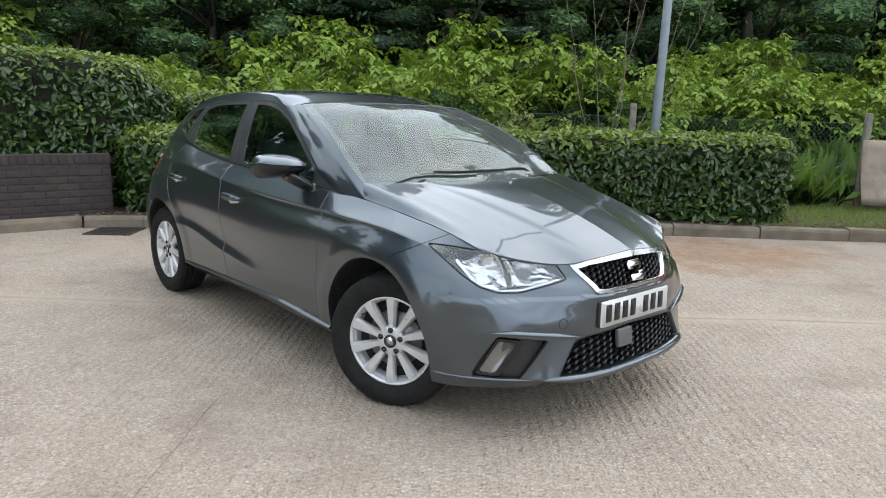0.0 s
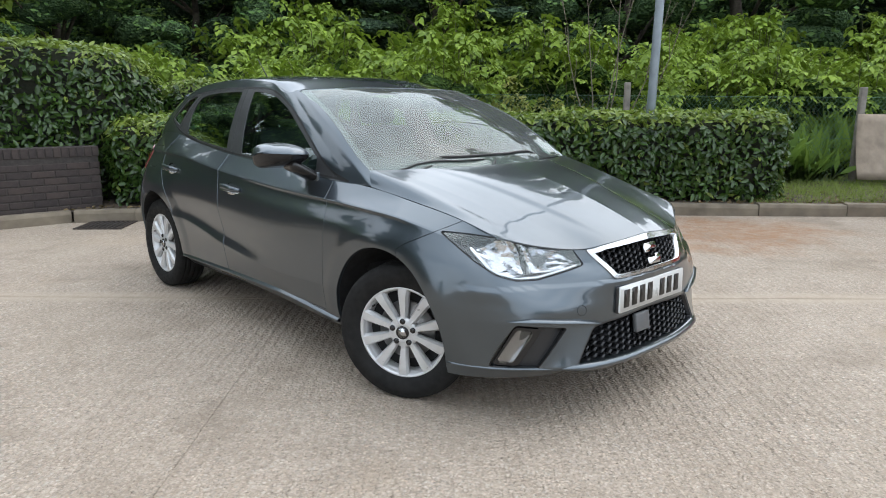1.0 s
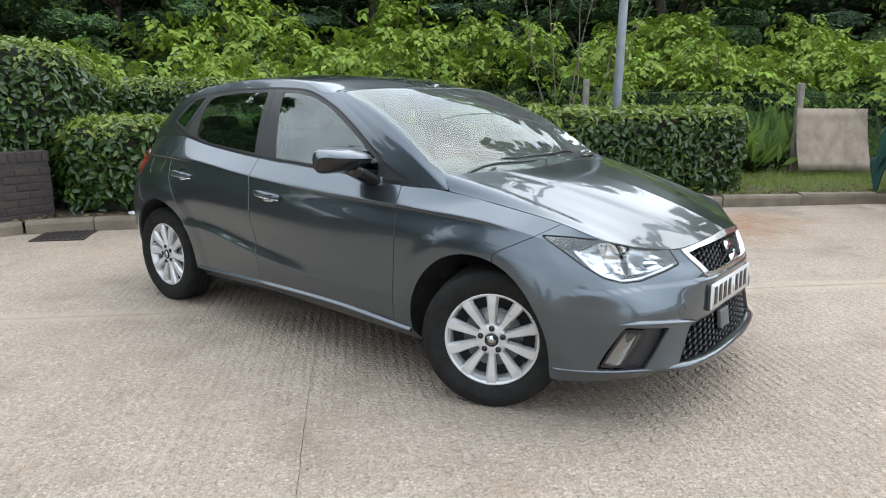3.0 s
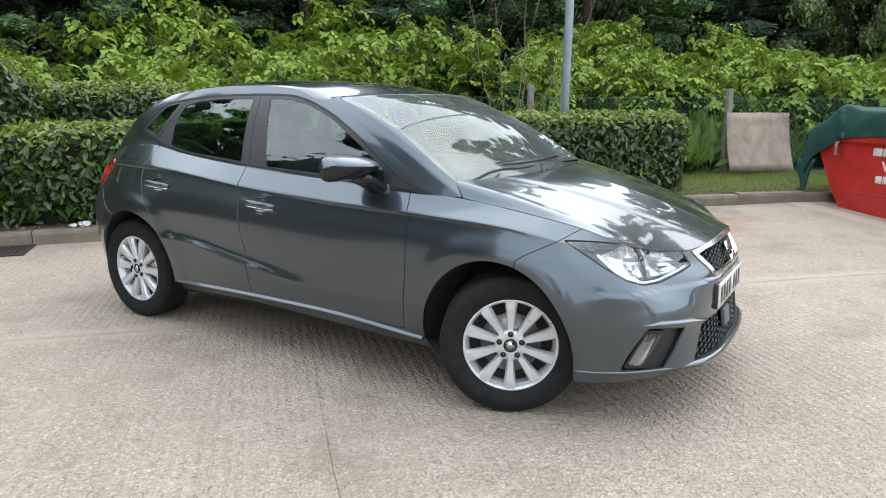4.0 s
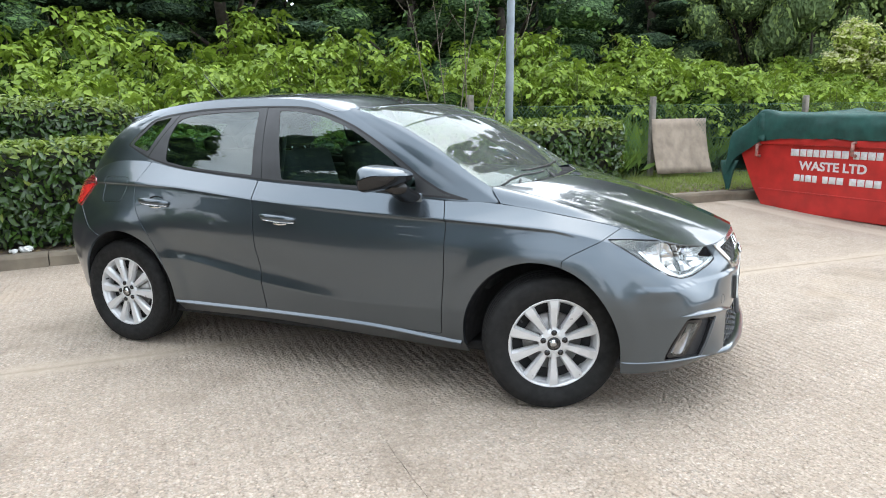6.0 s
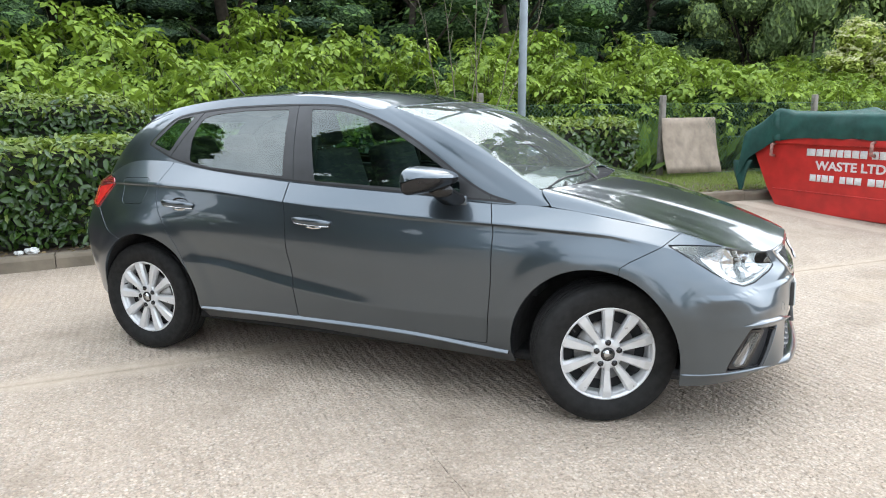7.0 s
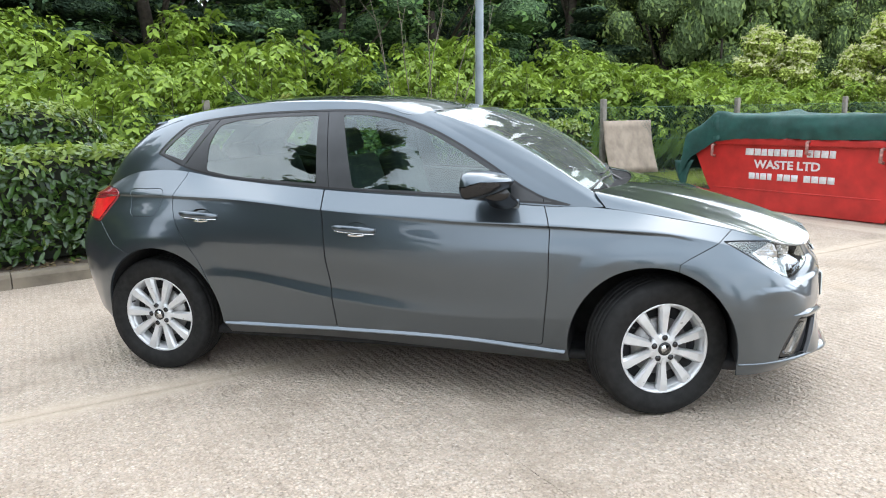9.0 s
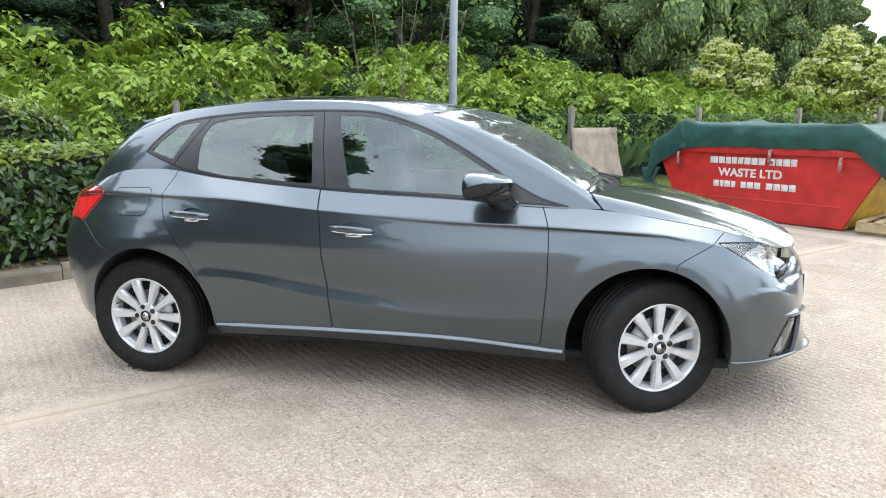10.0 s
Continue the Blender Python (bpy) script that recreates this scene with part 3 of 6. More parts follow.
def rimmed(M, depth=0.007):
    """Turns a panel's edges inwards, so that it shows its thickness."""
    V, N, F = M["V"], M["N"], M["F"]
    e = np.concatenate([F[:, [0, 1]], F[:, [1, 2]], F[:, [2, 0]]])
    key = np.sort(e, 1)
    _, idx, cnt = np.unique(key, axis=0, return_index=True, return_counts=True)
    e = e[idx[cnt == 1]]
    e = e[np.maximum(V[e[:, 0], 1], V[e[:, 1], 1]) > 1e-4]
    a, b = V[e[:, 0]], V[e[:, 1]]
    na, nb = N[e[:, 0]], N[e[:, 1]]
    side = np.cross(b - a, (na + nb) / 2)
    side /= np.maximum(np.linalg.norm(side, axis=1), 1e-9)[:, None]
    k, m = len(V), len(e)
    V2 = np.concatenate([V, a, b, b - nb * depth, a - na * depth])
    N2 = np.concatenate([N, side * .7 + na * .5, side * .7 + nb * .5, side, side])
    N2 /= np.maximum(np.linalg.norm(N2, axis=1), 1e-9)[:, None]
    r = np.arange(m)
    i0, i1, i2, i3 = k + r, k + m + r, k + 2 * m + r, k + 3 * m + r
    return dict(V=V2, N=N2, F=np.concatenate([F, np.stack([i1, i0, i3], 1), np.stack([i1, i3, i2], 1)]))


def sided(M, s):
    """The sheet on the car's right (s = -1) or left (s = 1)."""
    flip = np.array([1, s, 1.0])
    return dict(V=M["V"] * flip, N=M["N"] * flip, F=M["F"] if s > 0 else M["F"][:, ::-1])


def whole(M):
    return joined(sided(M, -1), sided(M, 1))


def sheet_object(name, M, material, parent, label=""):
    return sheet_part(name, M["V"], M["F"], material, parent, label, M["N"])


def flat(poly, axes, keep=None):
    """f for split(): negative inside an outline drawn in two of the axes; keep limits where it holds."""
    def f(V):
        d = polygon_sdf(V[:, axes], poly) if not callable(axes) else polygon_sdf(axes(V), poly)
        return np.where(keep(V), d, 1.0) if keep else d
    return f


def oblique(V):
    """Front corner seen square on."""
    return np.stack([.64 * V[:, 0] - .77 * V[:, 1], V[:, 2]], 1)


# ---- the car ----
XZ = [0, 2]
YZ = [1, 2]
LAMP = rounded([(.350, .779), (.415, .729), (.484, .676), (.559, .630), (.640, .606), (.730, .604), (.928, .648), (.872, .718), (.80, .80), (.60, .80), (.570, .768)], .012)
FOG = rounded([(.531, .268), (.560, .335), (.632, .449), (.850, .418), (.725, .256)], [.012, .03, .02, .012, .012])
GRILLE = [(-.2, .80), (.30, .80), (.356, .706), (.348, .690), (.268, .590), (.25, .583), (-.2, .583)]
GRILLE_INNER = [(-.2, .722), (.27, .701), (.325, .688), (.252, .604), (.23, .600), (-.2, .600)]
INTAKE = rounded([(-.3, .437), (.30, .418), (.378, .406), (.478, .262), (.45, .250), (-.3, .247)], [.001, .03, .02, .012, .02, .001])
TAIL = rounded([(-1.508, .938), (-1.54, .962), (-1.64, .972), (-1.86, .955), (-1.87, .82), (-1.640, .787)], [.012, .02, .02, .01, .01, .018])
FUEL = rounded([(-1.425, .968), (-1.215, .974), (-1.194, .955), (-1.222, .838), (-1.395, .832)], .028)
DOOR_F = rounded([(-.30, 1.2), (-.300, .972), (-.277, .842), (-.262, .626), (-.243, .459), (-.232, .309), (.762, .297), (.788, .59), (.790, .832), (.756, .922), (.75, 1.2)],
                 [0.001, .02, .03, .03, .03, .018, .018, .03, .04, .02, .001])
DOOR_R = rounded([(-.302, 1.2), (-.302, .972), (-.279, .842), (-.264, .626), (-.245, .459), (-.234, .309), (-.90, .306), (-.912, .50), (-.989, .658), (-1.088, .795),
                  (-1.13, .905), (-1.128, .946), (-1.09, 1.03), (-1.08, 1.2)], [.001, .02, .03, .03, .03, .018, .012, .05, .05, .06, .03, .03, .02, .001])
BUMPER_F = [(1.300, .05), (1.330, .690), (1.368, .716), (1.478, .772), (1.56, .83), (1.60, 1.0), (2.4, 1.0), (2.4, .05)]
BUMPER_R = [(-1.30, .05), (-1.38, .640), (-1.497, .683), (-1.603, .770), (-1.64, .80), (-1.72, .80), (-2.4, .80), (-2.4, .05)]
SILL = [(-1.0, .05), (-1.0, .303), (-.235, .303), (.768, .291), (1.0, .285), (1.0, .05)]
# side windows
DLO = rounded([(-1.297, 1.146), (-1.244, 1.209), (-1.150, 1.293), (-1.055, 1.314), (-.936, 1.329), (-.749, 1.346), (-.521, 1.353), (-.300, 1.355), (-.130, 1.350), (-.037, 1.339),
               (.086, 1.306), (.235, 1.252), (.378, 1.180), (.517, 1.096), (.649, 1.008), (.751, .955), (.905, .914), (.753, .924), (.497, .936), (.122, .957), (-.278, .979),
               (-.593, .999), (-.793, 1.014), (-.94, 1.034), (-1.098, 1.069)],
              [.012, .05, .04, .04, .04, .04, .04, .04, .04, .05, .05, .05, .05, .05, .05, .03, .004, .03, .05, .05, .05, .05, .05, .05, .05], 4)
GLASS_Q = rounded([(-1.262, 1.152), (-1.126, 1.281), (-1.00, 1.302), (-1.126, 1.112)], .016)
GLASS_R = rounded([(-.984, 1.062), (-.982, 1.20), (-.938, 1.288), (-.842, 1.310), (-.643, 1.324), (-.378, 1.328), (-.345, 1.003), (-.627, 1.020), (-.830, 1.034)],
                  [.02, .05, .03, .04, .04, .012, .012, .04, .04])
GLASS_F = rounded([(-.245, 1.328), (-.121, 1.325), (.028, 1.298), (.209, 1.238), (.382, 1.147), (.605, 1.010), (.612, .950), (.338, .966), (-.155, .986)],
                  [.012, .05, .05, .05, .05, .012, .012, .04, .012])
GAP_Q = [(-1.126, 1.0), (-1.126, 1.072), (-.943, 1.318), (-.93, 1.40), (-.3, 1.40), (-.327, 1.346), (-.278, .98), (-.278, .9)]
GAP_F = [(-.278, .9), (-.278, .98), (-.327, 1.346), (-.32, 1.40), (.30, 1.40), (.30, 1.25), (.74, 1.004), (.757, .92), (.75, .8)]

TOW = (.441, .479)
car = thing("car", label="dark grey metallic five-door hatchback parked on concrete", category="car")

lower = sheet(*lower_sheet())
band = sheet(*band_sheet())
roof = sheet(*roof_sheet())
hood = sheet(*hood_sheet())

_, lower = split(lower, flat(arch_outline(ARCH_F), XZ, lambda V: V[:, 1] > .45))
_, lower = split(lower, flat(arch_outline(ARCH_R), XZ, lambda V: V[:, 1] > .45))
strips = []
lamp, lower, s = cut(lower, flat(LAMP, oblique, lambda V: V[:, 0] > 1.2), .0025)
strips.append(s)
tail, lower, s = cut(lower, flat(TAIL, XZ, lambda V: V[:, 1] > .30))
strips.append(s)
grille_area, lower = split(lower, flat(GRILLE, YZ, lambda V: V[:, 0] > 1.7))
intake, lower = split(lower, flat(INTAKE, YZ, lambda V: V[:, 0] > 1.7))
fog, lower = split(lower, flat(FOG, oblique, lambda V: V[:, 0] > 1.4))
door_f, lower, s = cut(lower, flat(DOOR_F, XZ))
strips.append(s)
door_r, lower, s = cut(lower, flat(DOOR_R, XZ))
strips.append(s)
bumper_f, lower, s = cut(lower, flat(BUMPER_F, XZ), .0016)
strips.append(s)
bumper_r, lower, s = cut(lower, flat(BUMPER_R, XZ), .0016)
strips.append(s)
plug, bumper_f, s = cut(bumper_f, flat([(TOW[0] + .021 * math.cos(a), TOW[1] + .021 * math.sin(a)) for a in np.linspace(0, 6.28, 25)[:-1]], YZ, lambda V: V[:, 0] > 1.7), .0012)
strips.append(s)
sill, lower = split(lower, flat(SILL, XZ))
flap, lower, s = cut(lower, flat(FUEL, XZ, lambda V: V[:, 1] > .3), .0016)
strips.append(s)
fender, quarter = split(lower, lambda V: -V[:, 0])

dlo, band = split(band, flat(DLO, XZ))
screen_edge = lambda V: V[:, 1] - np.interp(V[:, 2], [.90, .985, 1.03, 1.10, 1.19, 1.25, 1.29, 1.335, 1.40], [.720, .722, .722, .706, .675, .648, .632, .600, .57])
screen, band = split(band, lambda V: np.where(V[:, 0] > .20, screen_edge(V), 1.0))
back_glass, band = split(band, flat([(0, 1.02), (.47, 1.04), (.43, 1.25), (0, 1.26), (-.5, 1.26), (-.5, 1.02)], YZ, lambda V: V[:, 0] < -1.3))
hatch, band, s = cut(band, lambda V: V[:, 1] - .56 + np.where(V[:, 0] > -1.2, 1, 0))
strips.append(s)
glass_q, dlo = split(dlo, flat(GLASS_Q, XZ))
glass_r, dlo = split(dlo, flat(GLASS_R, XZ))
glass_f, dlo = split(dlo, flat(GLASS_F, XZ))


def calm(M, depth_axis, across, order, sign, even=False, upright=1.0, fan=0.0):
    """Gives a pane the shading of one even curve, so that it mirrors without ripples; upright scales its bow in height, fan bows it along."""
    a, b = M["V"][:, across[0]], M["V"][:, across[1]]
    powers = [(i, j) for i in range(order + 1) for j in range(order + 1 - i) if not (even and i % 2)]
    A = np.stack([a ** i * b ** j for i, j in powers], 1)
    c = np.linalg.lstsq(A, M["V"][:, depth_axis], rcond=None)[0]
    da = sum(k * i * a ** max(i - 1, 0) * b ** j for k, (i, j) in zip(c, powers))
    db = sum(k * j * a ** i * b ** max(j - 1, 0) for k, (i, j) in zip(c, powers))
    da = da - fan * (a + .3)
    db = db.mean() + upright * (db - db.mean())
    N = np.zeros_like(M["V"])
    N[:, depth_axis], N[:, across[0]], N[:, across[1]] = sign, -da * sign, -db * sign
    return dict(V=M["V"], N=unit_rows(N), F=M["F"])


def unit_rows(v):
    return v / np.maximum(np.linalg.norm(v, axis=1), 1e-9)[:, None]


glass_r, glass_f, glass_q = (calm(M, 1, (0, 2), k, 1, upright=.38, fan=.07) for M, k in ((glass_r, 2), (glass_f, 2), (glass_q, 1)))
screen = calm(screen, 0, (1, 2), 4, 1, True)
seal_ring, dlo = split(dlo, lambda V: -polygon_sdf(V[:, XZ], DLO) - .009)
frame_r, dlo, s = cut(dlo, flat(GAP_Q, XZ), .002)
strips.append(s)
frame_f, dlo, s = cut(dlo, flat(GAP_F, XZ), .002)
strips.append(s)
quarter_trim, sail = split(dlo, lambda V: V[:, 0])

sheet_object("bonnet", whole(rimmed(pushed(hood, .001))), PAINT, car, "grey bonnet with raised creases reflecting the sky")
sheet_object("roof", whole(rimmed(roof, .004)), PAINT, car)
sheet_object("windscreen", whole(pushed(screen, -.002)), GLASS, car, "large raked windscreen reflecting a bright cloudy sky")
_, ring = split(screen, lambda V: screen_edge(V) + .028)
for s in (-1, 1):
    sheet_object("windscreen_edge", sided(pushed(ring, -.0035), s), BLACK, car, "black printed edge of the windscreen")
sheet_object("rear_window", whole(back_glass), DARK_GLASS, car)
sheet_object("tailgate", whole(rimmed(hatch)), PAINT, car)
front_bumper = sheet_object("front_bumper", whole(rimmed(bumper_f)), PAINT, car, "grey front bumper with a wide lower lip")
for s in (-1, 1):
    sheet_object("bumper_plug", sided(rimmed(plug), s), PAINT, front_bumper, "round towing eye cover")
sheet_object("rear_bumper", whole(rimmed(bumper_r)), PAINT, car)
for s in (-1, 1):
    sheet_object("front_wing", sided(rimmed(fender), s), PAINT, car)
    sheet_object("rear_wing", sided(rimmed(quarter), s), PAINT, car)
    sheet_object("pillar_panel", sided(rimmed(band, .004), s), PAINT, car)
    sheet_object("sill", sided(rimmed(sill), s), PAINT, car, "grey sill with a bright top edge")
    sheet_object("fuel_flap", sided(rimmed(flap), s), PAINT, car)
    sheet_object("gap_backing", sided(pushed(joined(*strips), -.006), s), DARK, car)
    d = sheet_object("front_door", sided(rimmed(door_f), s), PAINT, car, "grey front door with a chrome-trimmed handle")
    sheet_object("window_glass", sided(pushed(glass_f, -.003), s), DARK_GLASS, d)
    sheet_object("window_frame", sided(rimmed(frame_f, .003), s), PILLAR, d, "matt black window frame")
    d2 = sheet_object("rear_door", sided(rimmed(door_r), s), PAINT, car, "grey rear door with a chrome-trimmed handle")
    sheet_object("window_glass", sided(pushed(glass_r, -.003), s), DARK_GLASS, d2)
    sheet_object("window_frame", sided(rimmed(frame_r, .003), s), PILLAR, d2, "matt black window frame")
    sheet_object("quarter_glass", sided(pushed(glass_q, -.003), s), DARK_GLASS, car)
    sheet_object("quarter_trim", sided(rimmed(quarter_trim, .003), s), PILLAR, car)
    sheet_object("corner_trim", sided(rimmed(sail, .003), s), PILLAR, car)
    sheet_object("window_seal", sided(pushed(seal_ring, .002), s), SEAL, car, "black rubber seal")

# backing behind the panels, wheel housings and floor
inside = sheet(*lower_sheet())
for arch in (ARCH_F, ARCH_R):
    _, inside = split(inside, flat(arch_outline(arch, .012), XZ, lambda V: V[:, 1] > .45))
_, inside = split(inside, flat(LAMP, oblique, lambda V: V[:, 0] > 1.2))
_, inside = split(inside, lambda V: np.where(V[:, 0] > 1.7, V[:, 2] - .85, 1.0))
sheet_object("inner_shell", whole(pushed(inside, -.012)), DARK, car)


def housing(arch, s):
    """A black liner over a wheel with its rolled edge on the wing."""
    o = arch_outline(arch)[:41]
    V, n = lower["V"], None
    full = FULL_LOWER["V"]
    rim, rings = [], []
    for x, z in o:
        k = np.argsort((full[:, 0] - x) ** 2 + (full[:, 2] - z) ** 2 + np.where(full[:, 1] < .5, 9, 0))[:3]
        rim.append((x, full[k, 1].mean(), z))
    for depth, shrink in ((.001, 0), (.014, .004), (.05, .0), (.34, .0)):
        ring = []
        for x, y, z in rim:
            dx, dz = x - arch[0], z - arch[1]
            l = math.hypot(dx, dz)
            ring.append((x - dx / l * shrink, s * (y - depth), z - dz / l * shrink))
        rings.append(ring)
    edge = hull(rings[:2], closed=False)
    liner = hull(rings[1:], closed=False)
    vs = [v for v in liner.verts][-len(o):]
    liner.faces.new(vs)
    return edge, liner


FULL_LOWER = sheet(*lower_sheet())
for s in (-1, 1):
    for arch in (ARCH_F, ARCH_R):
        edge, liner = housing(arch, s)
        part("arch_lip", edge, PAINT, car)
        part("wheel_liner", liner, DARK, car)
part("floor_pan", block((3.0, 1.40, .05), Matrix.Translation((.1, 0, .21)), .02), DARK, car)


def edge_points(line, x0, x1, n, side, out):
    p = np.array(line)
    k = chord(p)
    q = spline(k, p, np.linspace(0, k[-1], 400))
    q = q[(q[:, 0] >= min(x0, x1)) & (q[:, 0] <= max(x0, x1)) & (q[:, 1] > .5)]
    q = q[np.linspace(0, len(q) - 1, n).astype(int)]
    return [(x, side * (y + out), z) for x, y, z in q]


# wheels
def spoke(bm, angle):
    m = Matrix.Rotation(angle, 4, "Z")
    rings = []
    for r, w, top, low in ((.040, .0130, .004, -.03), (.075, .0155, -.002, -.03), (.120, .0200, .002, -.028), (.165, .0245, .005, -.025), (.194, .0280, .002, -.025)):
        rings.append([m @ Vector((r, y, z)) for y, z in ((-w, low), (-w, top - .014), (-w * .62, top), (w * .70, top - .001), (w, top - .012), (w, low))])
    return hull(rings, bm=bm)


def wheel(m, roll):
    w = part("wheel", turned([(.187, -.150), (.203, -.150), (.203, -.140), (.188, -.132), (.176, -.09), (.180, -.035), (.186, -.018), (.196, -.012), (.203, -.006), (.204, .002),
                              (.198, .004), (.190, -.004), (.186, -.022)], 72), ALLOY, car, "ten-spoke silver alloy wheel with a black tyre")
    w.matrix_basis = m
    tyre = [(.196, -.152), (.222, -.170), (.262, -.178), (.287, -.172), (.299, -.158)]
    for g in (-.135, -.100, -.065, -.030):
        tyre += [(.305, g - .013), (.305, g - .005), (.298, g - .004), (.298, g + .004), (.305, g + .005), (.305, g + .013)]
    tyre += [(.299, .001), (.293, .010), (.284, .016), (.275, .0165), (.272, .0185), (.258, .020), (.240, .019), (.222, .013), (.210, .006), (.203, .003), (.197, -.004)]
    part("tyre", turned(tyre, 96), TYRE, w, "black road tyre with worn tread")
    bm = bmesh.new()
    for i in range(10):
        spoke(bm, roll + i * math.pi / 5)
    part("spokes", bm, ALLOY, w, smooth=False)
    bm = turned([(.040, -.03), (.068, -.03), (.068, -.008), (.062, -.003), (.032, .002), (.030, .001), (.001, .001)], 40)
    part("hub", bm, ALLOY, w)
    part("centre_cap", turned([(.030, .0), (.0295, .0045), (.026, .0065), (.001, .008)], 32), GLOSSBLACK, w, "dark centre cap")
    k = Matrix.Rotation(.3, 4, "Z")
    part("cap_mark", prism([(-.019, -.012), (-.011, -.020), (.017, -.020), (.019, .012), (.011, .020), (-.017, .020)], .0015, Matrix.Translation((0, 0, .0068)) @ k), SATIN, w)
    for i in range(5):
        a = roll + i * 2 * math.pi / 5
        t = Matrix.Translation((.050 * math.cos(a), .050 * math.sin(a), .0015))
        part("wheel_bolt", turned([(.0130, -.006), (.0130, .001), (.0115, .0035), (.001, .004)], 12, m=t), GLOSSBLACK, w)
    part("brake_disc", turned([(.065, -.062), (.130, -.062), (.130, -.048), (.07, -.048), (.065, -.042), (.03, -.04), (.001, -.04)], 40), DISC, w)
    # near-black disc paints the shade behind the spokes
    part("wheel_back", turned([(.186, -.060), (.17, -.066), (.001, -.068)], 32), DARK, w)
    v = Matrix.Translation((.176 * math.cos(roll + .95), .176 * math.sin(roll + .95), -.012))
    part("valve", turned([(.004, -.01), (.004, .012), (.001, .013)], 8, m=v), BLACK, w)
    return w


STEER = radians(26)
for x, y, z, turn_by, roll in ((1.285, -.805, .3035, STEER, math.pi / 2), (-1.284, -.797, .3035, 0, math.pi / 2 + .28),
                               (1.285, .805, .3035, math.pi + STEER, 1.0), (-1.284, .797, .3035, math.pi, .4)):
    wheel(Matrix.Translation((x, y, z)) @ Matrix.Rotation(turn_by, 4, "Z") @ Matrix.Rotation(math.pi / 2, 4, "X"), roll)


# headlamps
def lamp_bowl(s):
    """Behind the clear cover: a dark box with bright reflectors."""
    h = sheet_object("headlamp", sided(pushed(lamp, .0), s), CLEAR, car, "clear headlamp with bright reflectors, unlit")
    back = pushed(lamp, 0)
    V = back["V"].copy()
    d = -polygon_sdf(oblique(V), LAMP)
    V -= back["N"] * (smoothstep(.0, .022, d) * .050 + .004)[:, None]
    F = back["F"]
    sheet_object("lamp_housing", sided(dict(V=V, N=vertex_normals(V, F), F=F), s), GLOSSBLACK, h)
    rim = pushed(lamp, -.003)
    edge, _ = split(rim, lambda V: -polygon_sdf(oblique(V), LAMP) - .006)
    sheet_object("lamp_edge", sided(edge, s), GLOSSBLACK, h)

    def zigzag(v):
        return np.abs(v - np.floor(v) - .5) * 2

    def inset(name, outline, depth, material, bulge=0.0, facet=0.0, label=""):
        piece, _ = split(lamp, flat(outline, oblique))
        if not len(piece["F"]):
            return
        o = oblique(piece["V"])
        d = -polygon_sdf(o, outline)
        fold = zigzag(o[:, 0] * 9 + o[:, 1] * 6) + .7 * zigzag(o[:, 1] * 11 - o[:, 0] * 2)
        V = piece["V"] - piece["N"] * (depth + bulge * smoothstep(0, .06, d) + facet * fold)[:, None]
        M = sided(rimmed(dict(V=V, N=vertex_normals(V, piece["F"]), F=piece["F"]), .018), s)
        sheet_part(name, M["V"], M["F"], material, h, label, smooth=False)
    inset("reflector", rounded([(.478, .728), (.548, .652), (.640, .622), (.688, .626), (.668, .690), (.640, .750), (.560, .757)], .012), .012, LAMPSILVER, .030, .022, "bright faceted reflector")
    inset("reflector", rounded([(.664, .742), (.690, .690), (.716, .630), (.800, .636), (.902, .656), (.860, .706), (.790, .734)], .012), .012, LAMPSILVER, .026, .022, "bright faceted reflector")
    inset("light_guide", rounded([(.460, .728), (.545, .640), (.640, .609), (.735, .610), (.905, .648), (.90, .655), (.735, .618), (.642, .618), (.550, .650), (.470, .734)], .004), .008, SATIN)
    inset("lamp_divider", rounded([(.650, .742), (.678, .690), (.698, .630), (.707, .630), (.684, .692), (.658, .744)], .003), .010, GUIDE)
    return h


for s in (-1, 1):
    lamp_bowl(s)
    t = sheet_object("tail_lamp", sided(rimmed(pushed(tail, .004), .02), s), REDLENS_DARK, car, "red tail lamp wrapping round the corner")
    bright, _ = split(tail, flat(rounded([(-1.53, .930), (-1.66, .905), (-1.90, .90), (-1.90, .83), (-1.645, .80)], .01), XZ))
    sheet_object("brake_light", sided(pushed(bright, .0055), s), REDLENS, t)

# grille
grille = sheet_object("grille", whole(pushed(grille_area, -.035)), DARK, car, "black honeycomb grille in a chrome surround")
surround, inner_face = split(grille_area, lambda V: -polygon_sdf(V[:, YZ], GRILLE_INNER))
sheet_object("grille_surround", whole(rimmed(pushed(surround, .006), .03)), SATIN, grille, "chrome grille surround")
face = pushed(inner_face, -.012)


def surface_x(y, z, table):
    d = (table["V"][:, 1] - abs(y)) ** 2 + (table["V"][:, 2] - z) ** 2
    k = np.argsort(d)[:6]
    w = 1 / (d[k] + 1e-6)
    return float((table["V"][k, 0] * w).sum() / w.sum())


